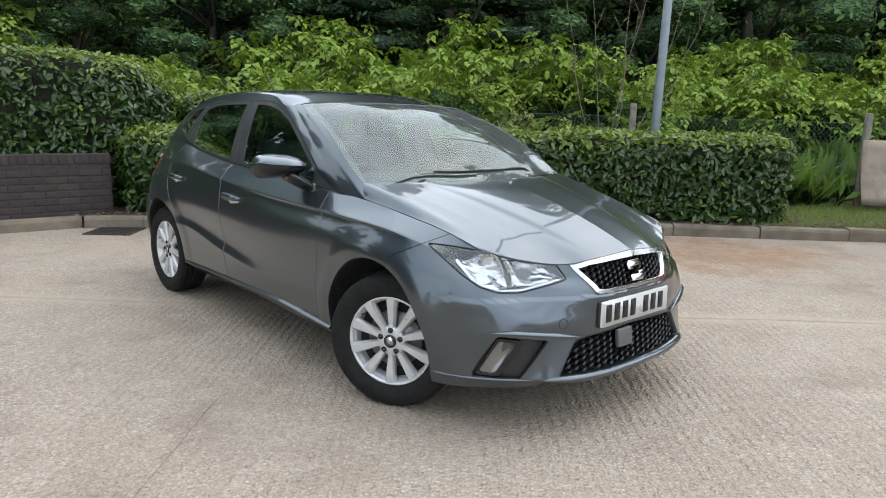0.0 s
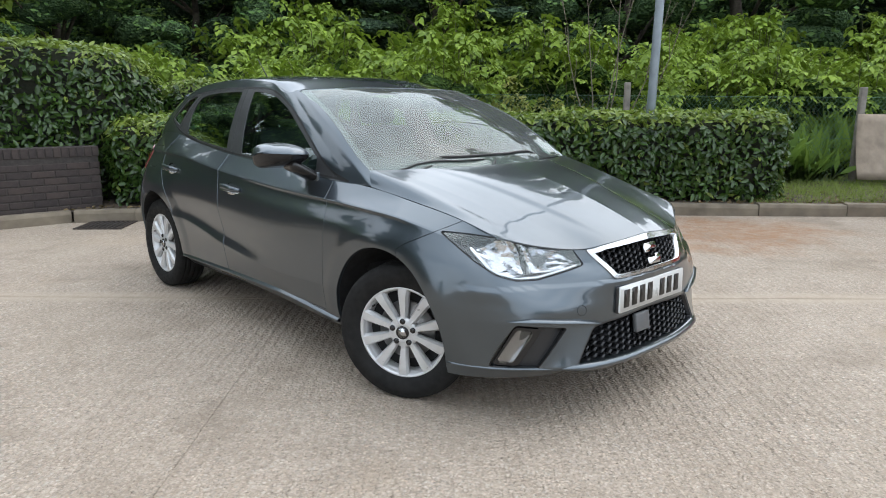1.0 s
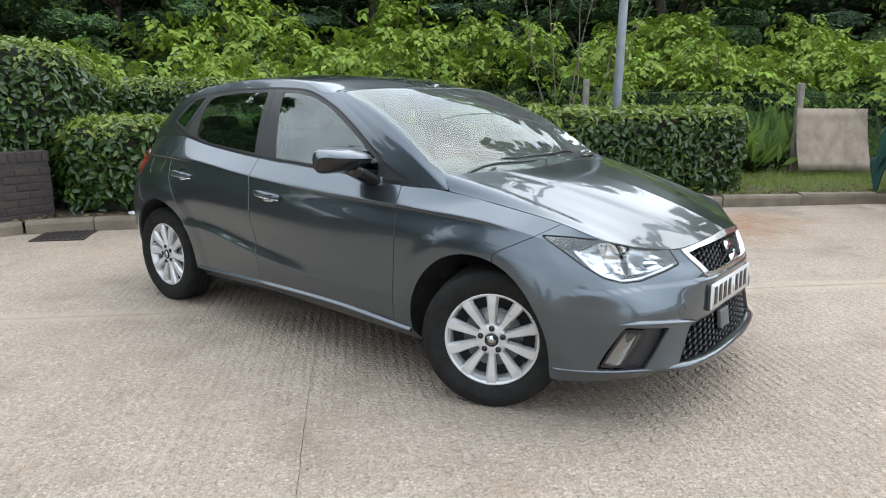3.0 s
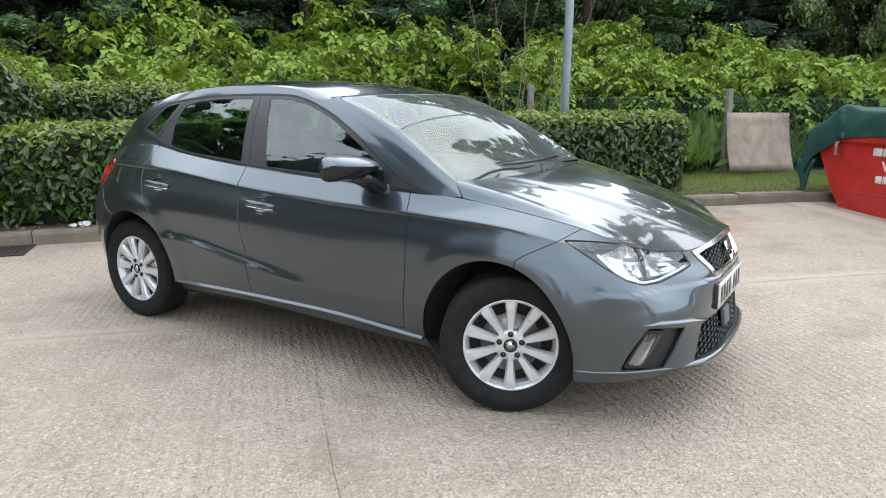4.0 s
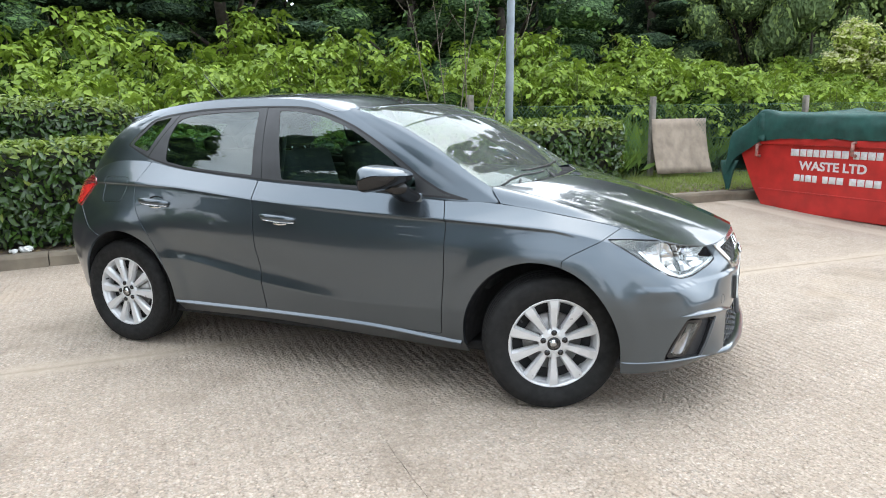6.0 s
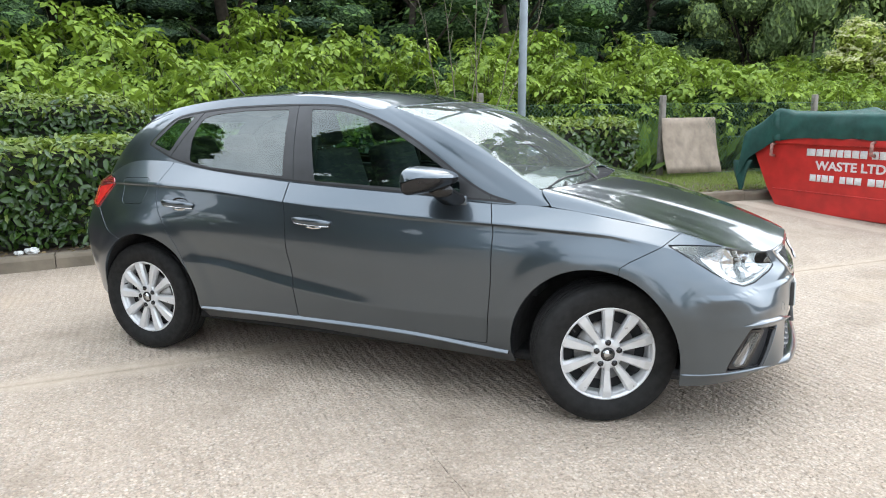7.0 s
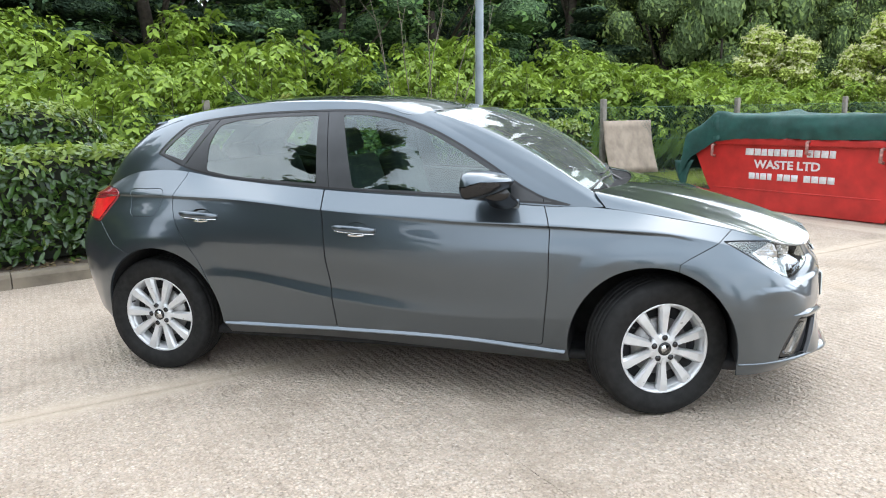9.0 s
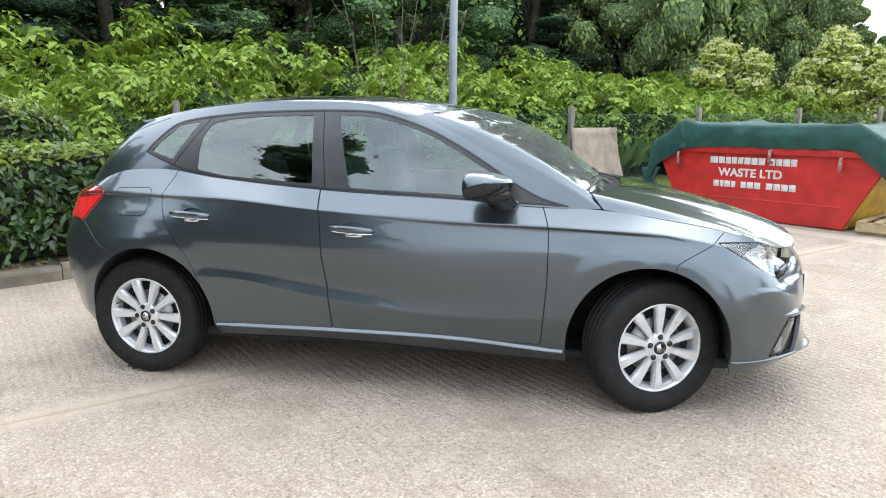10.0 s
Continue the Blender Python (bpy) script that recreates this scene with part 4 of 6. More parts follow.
def honeycomb(name, table, outline, w, h, parent, wire, depth):
    """Staggered six-sided cells with raised walls, standing in front of a dark ground."""
    bm = bmesh.new()
    zs = np.arange(table["V"][:, 2].min() - h, table["V"][:, 2].max() + h, h)
    tips = np.array([(.667, 0), (.333, .5), (-.333, .5), (-.667, 0), (-.333, -.5), (.333, -.5)])
    for i in range(-14, 15):
        for z in zs:
            c = np.array((i * w, z + (h / 2 if i % 2 else 0)))
            around = c + tips * (w, h)
            if (polygon_sdf(np.abs(around) * (1, 1), outline) > .006).any():
                continue
            rings = []
            for k, back in ((1.0, .004), (1 - wire * .55, 0), (1 - wire, .003), (1 - wire * 1.25, depth)):
                ring = []
                for q in c + (around - c) * k:
                    ring.append(Vector((surface_x(q[0], q[1], table) - back, q[0], q[1])))
                rings.append(ring)
            hull(rings, caps=False, bm=bm)
    return part(name, bm, GLOSSBLACK, parent, "gloss black six-sided mesh", smooth=False)


honeycomb("grille_mesh", face, GRILLE_INNER, .0325, .0215, grille, .26, .022)
badge_x = surface_x(0, .655, grille_area) + .004
tilt = Matrix.Translation((badge_x, 0, .655)) @ Matrix.Rotation(radians(90 - 28), 4, "Y") @ Matrix.Rotation(radians(90), 4, "Z")
part("badge", prism(rounded([(-.050, .006), (-.050, .030), (-.034, .046), (.050, .046), (.050, .018), (-.014, .018), (-.014, .006)], .006), .010, tilt, bevel=.002), SATIN, car, "polished silver emblem of two plain shapes")
part("badge", prism(rounded([(.050, -.006), (.050, -.030), (.034, -.046), (-.050, -.046), (-.050, -.018), (.014, -.018), (.014, -.006)], .006), .010, tilt, bevel=.002), SATIN, car)

# number plate with plain bars for its writing
plate_m = Matrix.Translation((2.000, 0, .497)) @ Matrix.Rotation(radians(90 - 1.5), 4, "Y") @ Matrix.Rotation(radians(90), 4, "Z")
plate = part("number_plate", prism(rounded([(-.26, -.0555), (.26, -.0555), (.26, .0555), (-.26, .0555)], .008), .006, plate_m, bevel=.0015), PLATE, car, "white front number plate with plain black bars")
part("plate_border", prism(rounded([(-.256, -.0525), (.256, -.0525), (.256, .0525), (-.256, .0525)], .008), .0003, plate_m @ Matrix.Translation((0, 0, .006))), PLATE, plate)
for y in (-.2085, -.1475, -.0865, -.0255, .0755, .1365, .1975):
    part("plate_bar", prism(rounded([(y - .021, -.038), (y + .021, -.038), (y + .021, .038), (y - .021, .038)], .004), .0008, plate_m @ Matrix.Translation((0, 0, .0061))), PLATEINK, plate)
part("plate_holder", prism(rounded([(-.262, -.058), (.262, -.058), (.262, .054), (-.262, .054)], .008), .022, plate_m @ Matrix.Translation((0, 0, -.0222))), BLACK, plate)

# lower intake
air = sheet_object("lower_grille", whole(pushed(intake, -.045)), DARK, car, "wide black mesh air intake")
edge, middle = split(intake, lambda V: -polygon_sdf(V[:, YZ], INTAKE) - .008)
sheet_object("intake_edge", whole(rimmed(pushed(edge, -.004), .05)), BLACK, air)
honeycomb("intake_mesh", pushed(intake, -.016), INTAKE, .042, .0255, air, .26, .026)
part("sensor_cover", block((.02, .105, .080), Matrix.Translation((2.004, -.078, .372)) @ Matrix.Rotation(radians(-8), 4, "Y"), .006), GREYBOX, car, "square grey sensor cover")
lip_pts = [(x - .006, y, z + .004) for x, y, z in spline(chord(LINE_SILL[:7]), LINE_SILL[:7], np.linspace(0, chord(LINE_SILL[:7])[5], 44))]
lip_all = [(x, -y, z) for x, y, z in lip_pts[::-1]] + lip_pts[1:]
rings = []
for x, y, z in lip_all:
    out = Vector((x - .9, y, 0)).normalized()
    big = .45 + .75 * (1 - float(smoothstep(.42, .56, abs(y))))
    rings.append([Vector((x, y, z)) + out * dx * big + Vector((0, 0, dz * big)) for dx, dz in ((-.03, .014), (.004, .013), (.020, .003), (.015, -.012), (-.03, -.018))])
part("bumper_lip", hull(rings), PAINT, car, "pale grey splitter lip")

# fog lamps
for s in (-1, 1):
    f = sheet_object("fog_surround", sided(rimmed(pushed(fog, -.028), .01), s), BLACK, car, "matt black fog lamp recess")
    wall_ring, _ = split(fog, lambda V: -polygon_sdf(oblique(V), FOG) - .003)
    sheet_object("fog_edge", sided(rimmed(pushed(wall_ring, -.001), .03), s), GLOSSBLACK, f)
    slant = rounded([(.563, .288), (.640, .422), (.712, .414), (.628, .284)], .012)
    ringed, _ = split(fog, flat(rounded([(.548, .276), (.632, .434), (.745, .420), (.650, .272)], .014), oblique))
    lens, ringed = split(ringed, flat(slant, oblique))
    sheet_object("fog_bezel", sided(rimmed(pushed(ringed, -.010), .02), s), GLOSSBLACK, f, "dark grey bezel round the fog lamp")
    d = -polygon_sdf(oblique(lens["V"]), slant)
    o = oblique(lens["V"])
    V = lens["V"] - lens["N"] * (.005 + .13 * (o[:, 1] - .284) + .012 * np.abs(np.sin(o[:, 0] * 36 - o[:, 1] * 26)))[:, None]
    sheet_object("fog_reflector", sided(dict(V=V, N=vertex_normals(V, lens["F"]), F=lens["F"]), s), FOGSILVER, f, "faceted reflector in the smoky fog lamp")
    sheet_object("fog_lens", sided(pushed(lens, -.003), s), CLEAR, f)

# crease shelf over the fog lamps
for s in (-1, 1):
    pts = [(1.800, .724, .460), (1.835, .694, .458), (1.895, .592, .446), (1.935, .498, .434), (1.985, .352, .418)]
    q = spline(chord(pts), pts, np.linspace(0, chord(pts)[-1], 18))
    rings = []
    for i, (x, y, z) in enumerate(q):
        k = min(1, i / 4, (17 - i) / 5)
        rings.append([Vector((x, s * y, z)) + Vector((dx * .75, s * dx * .66, dz)) for dx, dz in ((-.012, .022 * k + .001), (.004 + .008 * k, .008 * k), (.006 + .008 * k, 0), (-.012, -.006))])
    part("bumper_crease", hull(rings), PAINT, front_bumper)


# door mirrors, handles
def mirror(s):
    base = Vector((.515, s * .918, 1.020))
    cap = part("mirror", mirror_shell(base, s, True), PAINT, car, "door mirror with a grey cap and black underside")
    part("mirror_shell", mirror_shell(base, s, False), GLOSSBLACK, cap)
    part("mirror_glass", prism(rounded([(-.075, -.030), (.075, -.030), (.075, .036), (-.075, .036)], .025), .002,
                               Matrix.Translation((base.x - .050, base.y, base.z + .002)) @ Matrix.Rotation(radians(-90), 4, "Y") @ Matrix.Rotation(radians(90), 4, "Z")), CHROME, cap)
    rings = []
    for t in np.linspace(0, 1, 7):
        c = Vector((.560 + .022 * t, s * (.900 - .122 * t), .985 - .066 * t))
        rings.append([c + Vector((math.cos(a) * (.062 - .004 * t + .012 * t * t), 0, math.sin(a) * .032)) for a in np.arange(12) * math.pi / 6])
    part("mirror_arm", hull(rings), GLOSSBLACK, cap)
    part("mirror_foot", block((.13, .02, .06), Matrix.Translation((.585, s * .787, .915)), .009, 3), PAINT, cap)


def mirror_shell(c, s, top):
    """Half of a door mirror's shell: a blunt back, a rounded nose, tapering outwards; the cap is shallow, the foot half deep."""
    bm = bmesh.new()
    rings = []
    for t in np.linspace(-1, 1, 19):
        w = max(0.0004, (1 - abs(t) ** 4.5)) ** .5
        taper = 1 - .16 * max(0, t)
        ring = []
        for k in np.linspace(0, 1, 15):
            px = math.cos(k * math.pi)
            round_off = (1 - abs(px) ** (2.2 if px > 0 else 6)) ** .5
            x = c.x + (.124 if px > 0 else .082) * (.35 + .65 * w) * px * taper
            if top:
                z = c.z + .006 + .054 * w * round_off * (1 - .30 * px) * taper + .010 * px
            else:
                z = c.z + .004 - .056 * w * round_off * (1 - .12 * px) * (1 + .10 * t) + .010 * px
            ring.append(Vector((x - .026 * max(0, t), c.y + s * t * .116, z + .006 * t)))
        rings.append(ring)
    return hull(rings, closed=False, bm=bm)


def handle(x, z, y, s, parent):
    up = Matrix.Translation((x, s * y, z))
    n = 15
    rings = []
    for i in range(n):
        t = i / (n - 1) * 2 - 1
        k = max(0.15, 1 - abs(t) ** 3.2)
        out = .012 + .022 * (1 - abs(t) ** 4)
        hgt = .0215 * (k ** .4)
        rings.append([up @ Vector((t * .108, s * (out + oy * .009), dz * hgt - .006 * t)) for oy, dz in ((-.7, -.8), (.6, -.7), (1, 0), (.6, .7), (-.7, .8), (-1, 0))])
    h = part("door_handle", hull(rings), PAINT, parent, "grey door handle with a chrome strip")
    rings = []
    for i in range(n):
        t = i / (n - 1) * 2 - 1
        out = .0225 + .022 * (1 - abs(t) ** 4) - .002
        rings.append([up @ Vector((t * .104, s * (out + oy), dz - .0045 - .006 * t)) for oy, dz in ((-.004, -.0145), (.0, -.0120), (.001, -.0095), (-.004, -.0080))])
    part("handle_strip", hull(rings), CHROME, h)
    cup = turned([(.052, .0015), (.046, -.0035), (.030, -.010), (.001, -.012)], 28, m=up @ Matrix.Translation((.012, s * .004, -.002)) @ Matrix.Rotation(radians(90 * -s), 4, "X") @ Matrix.Diagonal((1.1, .62, 1, 1)))
    part("handle_cup", cup, DARK, h)
    low = hull([[up @ Vector((t * .042 + .008, s * (.010 + .004 * (1 - t * t) + oy), -.030 + dz * (1 - .6 * t * t))) for oy, dz in ((-.008, -.009), (.004, -.007), (.004, .006), (-.008, .009))] for t in np.linspace(-1, 1, 9)])
    part("handle_lip", low, CHROME, h)


for ob in list(car.children):
    s = -1 if ob.type == "MESH" and ob.data.vertices[0].co.y < 0 else 1
    if ob.name.startswith("front_door"):
        handle(-.115, .805, .855, s, ob)
    elif ob.name.startswith("rear_door"):
        handle(-.955, .853, .836, s, ob)
mirror(-1)
mirror(1)

# bright line along the sill, wipers, aerial, spoiler, cowl
for s in (-1, 1):
    pts = edge_points(LINE_SILL, -.86, .865, 40, s, .0015)
    part("sill_trim", hull([[Vector(p) + Vector((0, s * a, b)) for a, b in ((-.010, .018), (.011, -.003), (.011, -.008), (-.004, -.015))] for p in pts]), PAINT, car, smooth=False)
cowl_pts = [(x - .02, y, z - .004) for x, y, z in spline(chord(HOOD_COWL[:4]), HOOD_COWL[:4], np.linspace(0, chord(HOOD_COWL[:4])[2] * .97, 24))]
cowl_all = [(x, -y, z) for x, y, z in cowl_pts[::-1]] + cowl_pts[1:]
part("cowl", hull([[Vector(p) + Vector(v) for v in ((-.14, 0, -.03), (-.10, 0, -.012), (.01, 0, -.004), (.03, 0, -.012), (.03, 0, -.05))] for p in cowl_all]), MATT, car, "black scuttle panel below the windscreen")


def glass_height(x, y):
    V = screen["V"]
    k = np.argsort((V[:, 0] - x) ** 2 + (V[:, 1] - abs(y)) ** 2)[:60]
    A = np.stack([V[k, 0], V[k, 1], np.ones(60)], 1)
    return float(np.dot(np.linalg.lstsq(A, V[k, 2], rcond=None)[0], (x, abs(y), 1)))


def glass_foot(y):
    return float(np.interp(abs(y), [0, .2, .40, .53, .655], [1.045, 1.036, 1.01, .973, .925]))


def wiper(pivot, elbow, y0, y1, off):
    w = part("wiper", rod([pivot, Vector(pivot) * .7 + Vector(elbow) * .3 + Vector((0, 0, .004)), elbow], [.010, .008, .005], 8), BLACK, car, "black windscreen wiper parked at the foot")
    pts = []
    for t in np.linspace(0, 1, 12):
        y = y0 + (y1 - y0) * t
        x = glass_foot(y) - off
        pts.append((x, y, glass_height(x, y) + .007))
    part("wiper_blade", rod(pts, [.003] + [.005] * 10 + [.003], 6), BLACK, w)


# spoiler at the roof's end, aerial
V = []
for y in np.linspace(-.532, .532, 32):
    k = 1 - (abs(y) / .5) ** 4 * .22
    x0, z0 = -1.362 - .068 * (1 - (y / .5) ** 2), 1.312 + .014 * (1 - (y / .5) ** 2)
    V.append([Vector((x0 + .03, y, z0 + .004)), Vector((x0 - .03, y, z0 - .004)), Vector((x0 - .07 * k, y, z0 - .018)), Vector((x0 - .068 * k, y, z0 - .030)), Vector((x0 - .01, y, z0 - .045))])
part("spoiler", hull(V), PAINT, car, "grey roof spoiler")
aerial = part("aerial", turned([(.026, 0), (.022, .012), (.008, .02), (.001, .021)], 16, m=Matrix.Translation((-1.13, 0, 1.392)) @ Matrix.Diagonal((1.3, .8, 1, 1))), BLACK, car, "short black roof aerial")
part("aerial_rod", rod([(-1.13, 0, 1.40), (-1.23, 0, 1.50), (-1.30, 0, 1.575)], [.005, .004, .0025], 6), BLACK, aerial)

# cabin
def cushion(size, m, bevel=.05):
    return block(size, m, bevel, 4)


def seat(x, y, tilt=-18):
    b = Matrix.Translation((x, y, .50))
    s = part("seat", cushion((.50, .48, .16), b @ Matrix.Rotation(radians(-6), 4, "Y")), FABRIC, car, "dark cloth front seat")
    back = Matrix.Translation((x - .24, y, .55)) @ Matrix.Rotation(radians(tilt), 4, "Y")
    part("backrest", cushion((.13, .46, .58), back @ Matrix.Translation((0, 0, .30)), .055), SEATGREY, s)
    part("headrest", cushion((.10, .26, .17), back @ Matrix.Translation((.0, 0, .70)), .045), FABRIC, s)
    for o in (-.06, .06):
        part("headrest_post", rod([back @ Vector((0, o, .56)), back @ Vector((0, o, .68))], .006, 6), SATIN, s)


seat(.10, -.36)
seat(.10, .36)
bench = part("rear_bench", cushion((.48, 1.22, .17), Matrix.Translation((-.72, 0, .52)), .05), FABRIC, car, "dark cloth rear bench")
back = Matrix.Translation((-.98, 0, .56)) @ Matrix.Rotation(radians(-22), 4, "Y")
part("backrest", cushion((.12, 1.22, .56), back @ Matrix.Translation((0, 0, .28)), .05), FABRIC, bench)
for y in (-.38, 0, .38):
    part("headrest", cushion((.09, .24, .12), back @ Matrix.Translation((0, y, .60)), .04), FABRIC, bench)
part("dashboard", hull([[(.98, y, .90), (.86, y, .955), (.66, y, .965 + (.035 if -.52 < y < -.18 else 0)), (.55, y, .93), (.52, y, .80), (.60, y, .55), (.95, y, .50)] for y in (-.72, -.54, -.50, -.2, -.16, 0, .5, .72)]), DASH, car, "dark plastic dashboard")
wheel_m = Matrix.Translation((.40, -.36, .86)) @ Matrix.Rotation(radians(-64), 4, "Y")
ring = [(wheel_m @ Vector((.18 * math.cos(a), .18 * math.sin(a), 0))) for a in np.linspace(0, 2 * math.pi, 33)]
sw = part("steering_wheel", rod(ring, .014, 8), BLACK, car, "black steering wheel")
part("steering_boss", block((.12, .12, .04), wheel_m @ Matrix.Translation((0, 0, .01)), .018), BLACK, sw)
part("steering_spoke", block((.34, .03, .012), wheel_m @ Matrix.Rotation(radians(90), 4, "Z"), .005), BLACK, sw)
part("steering_column", rod([wheel_m @ Vector((0, 0, 0)), wheel_m @ Vector((0, 0, .22))], .035, 12), DASH, sw)
part("interior_mirror", block((.03, .22, .06), Matrix.Translation((.36, 0, 1.27)), .012), BLACK, car)
part("parcel_shelf", block((.48, 1.10, .02), Matrix.Translation((-1.35, 0, .93)), .006), DASH, car)
liner = pushed(roof, -.03)
_, liner = split(liner, lambda V: np.where((V[:, 0] > .16), -1.0, 1.0))
sheet_object("headlining", whole(liner), LINING, car)
for s in (-1, 1):
    part("door_card", block((1.75, .03, .40), Matrix.Translation((-.12, s * .70, .76)), .012), DASH, car)
    part("pillar_lining", rod([(-.30, s * .70, .95), (-.34, s * .58, 1.33)], .035, 8), DASH, car)
    part("seat_belt", hull([[Vector((-.26 + dx, s * (.665 - .10 * t), .90 + .36 * t)) for dx in (-.02, .02)] + [Vector((-.26 + dx, s * (.660 - .10 * t), .90 + .36 * t)) for dx in (.02, -.02)] for t in np.linspace(0, 1, 5)]), DASH, car)
wiper((1.075, -.02, .950), (.990, .10, .990), .48, -.30, .050)
wiper((1.03, -.50, .950), (.985, -.36, .978), -.02, -.54, .030)


# ---- ground, kerb, slabs ----
E1 = Vector((math.cos(ROAD_TURN), math.sin(ROAD_TURN), 0))
E2 = Vector((E1.y, -E1.x, 0))
CONCRETE = concrete()
KERB = worn("kerb_concrete", (0.171, 0.143, 0.106), 0.92, vary=0.3, scale=5, grain=120, bumpy=0.6)
SOIL = worn("soil_and_litter", (0.065, 0.047, 0.032), 0.97, vary=0.5, scale=7, grain=60, bumpy=1.0)


def lie(x, y):
    """Height of the yard: level under the car, rising gently towards the planting."""
    return 0.022 * max(0.0, min(y, 12.0) - 0.5) * (1 - 0.65 * float(smoothstep(1.6, 3.2, x)))


# kerb line: from the planter's front round the corner and along the verge
KERB_LINE = [(-4.47, -9.0), (-4.45, -4.0), (-4.43, -1.3), (-4.36, -.55), (-4.17, -.15), (-3.85, .26), (-3.30, .92), (-1.78, 2.58), (-.25, 4.25), (.94, 5.32), (2.02, 6.36), (5.5, 9.7), (12, 16)]
kerb_k = chord(KERB_LINE)


def along(t, d, up=0.0):
    """A place t metres along the kerb line and d metres behind it."""
    p = spline(kerb_k, KERB_LINE, [t])[0]
    q = spline(kerb_k, KERB_LINE, [min(t + .05, kerb_k[-1])])[0] - spline(kerb_k, KERB_LINE, [max(t - .05, 0)])[0]
    q /= np.linalg.norm(q)
    x, y = p[0] - q[1] * d, p[1] + q[0] * d
    return Vector((x, y, lie(*p) + up)), math.atan2(q[1], q[0])


def heightfield(name, xs, ys, h, material, **tags):
    V = np.array([(x, y, h(x, y)) for x in xs for y in ys])
    n, m = len(xs), len(ys)
    F = np.array([(i * m + j, (i + 1) * m + j, (i + 1) * m + j + 1, i * m + j + 1) for i in range(n - 1) for j in range(m - 1)])
    return tagged(sheet_part(name, V, F, material), kind="structure", **tags)


far = np.concatenate([[-180, -60, -25], np.arange(-12, 13, .75), [25, 60, 180]])
heightfield("ground", far, far, lambda x, y: lie(x, y) - .012, CONCRETE, label="worn concrete yard surface", category="ground")

# concrete slabs between joints
pavement = thing("pavement", label="ridged pale concrete yard slabs with dark joints", category="pavement", kind="structure")
NQ = 60
P_CUTS, Q_CUTS, JOINT = (-17.6, -11.9, -6.2, -.475, 5.58, 11.2), (-3.9, -.055, 3.6, 7.3, 11.0), .0034
for p0, p1 in zip(P_CUTS[:-1], P_CUTS[1:]):
    for q0, q1 in zip(Q_CUTS[:-1], Q_CUTS[1:]):
        a, b = np.linspace(p0 + JOINT * .36, p1 - JOINT * .36, 16), np.linspace(q0 + JOINT * .6, q1 - JOINT * .6, NQ)
        V, F = [], []
        for i, p in enumerate(a):
            for j, q in enumerate(b):
                wob = .010 * noise.noise((q * 1.6, p0 if i == 0 else p1, 2.0)) + .004 * noise.noise((q * 17.0, p0 if i == 0 else p1, 5.0))
                w = E1 * (p + (wob if i in (0, 15) else 0)) + E2 * q
                V.append((w.x, w.y, lie(w.x, w.y)))
        for i in range(15):
            for j in range(NQ - 1):
                F.append((i * NQ + j, i * NQ + j + 1, (i + 1) * NQ + j + 1, (i + 1) * NQ + j))
        ringed = [i * NQ for i in range(16)] + [15 * NQ + j for j in range(1, NQ)] + [i * NQ + NQ - 1 for i in range(14, -1, -1)] + [j for j in range(NQ - 2, 0, -1)]
        n = len(V)
        V += [(V[k][0], V[k][1], V[k][2] - .011) for k in ringed]
        m = len(ringed)
        F += [(ringed[k], ringed[(k + 1) % m], n + (k + 1) % m, n + k) for k in range(m)]
        sheet_part("slab", np.array(V), np.array(F)[:, ::-1], CONCRETE, pavement, smooth=False)

# planted ground behind the kerb
T = np.concatenate([np.arange(0, 26, .4), [28, 32]])
D = np.array([0.06, .3, .6, 1.0, 1.6, 2.4, 3.4, 5, 7, 10, 16, 30, 60])
BANK = np.array([.115, .125, .135, .14, .15, .18, .26, .42, .65, .9, 1.2, 1.6, 2.0])
V = []
for t in T:
    for d, h in zip(D, BANK):
        p, _ = along(t, d)
        n = noise.noise((p.x * 1.3, p.y * 1.3, 0)) * .03 * min(1, d)
        V.append((p.x, p.y, p.z + h + n))
m = len(D)
F = [(i * m + j, (i + 1) * m + j, (i + 1) * m + j + 1, i * m + j + 1) for i in range(len(T) - 1) for j in range(m - 1)]
tagged(sheet_part("verge", np.array(V), np.array(F), SOIL), "earth bank with leaf litter behind the kerb", "verge", kind="structure")


def verge_z(t, d):
    return along(t, d)[0].z + float(np.interp(d, D, BANK))


# kerb stones
kerb = thing("kerb", label="weathered concrete kerb stones in a row", category="kerb", kind="structure")
t = 3.0
i = 0
while t < 24:
    long = .60 if 8.0 < t < 10.2 else .914
    p, turn_by = along(t + long / 2, .06)
    m = Matrix.Translation((p.x, p.y, p.z + .02 + .004 * math.sin(i * 2.1))) @ Matrix.Rotation(turn_by, 4, "Z") @ Matrix.Rotation(.006 * math.sin(i * 1.7), 4, "X")
    bm = hull([[m @ Vector((x, y, z)) for y, z in ((-.062, -.1), (-.062, .070), (-.052, .098), (-.040, .105), (.062, .105), (.062, -.1))] for x in (-long / 2 + .004, long / 2 - .004)])
    part("kerb_stone", bm, KERB, kerb, smooth=False)
    t += long
    i += 1

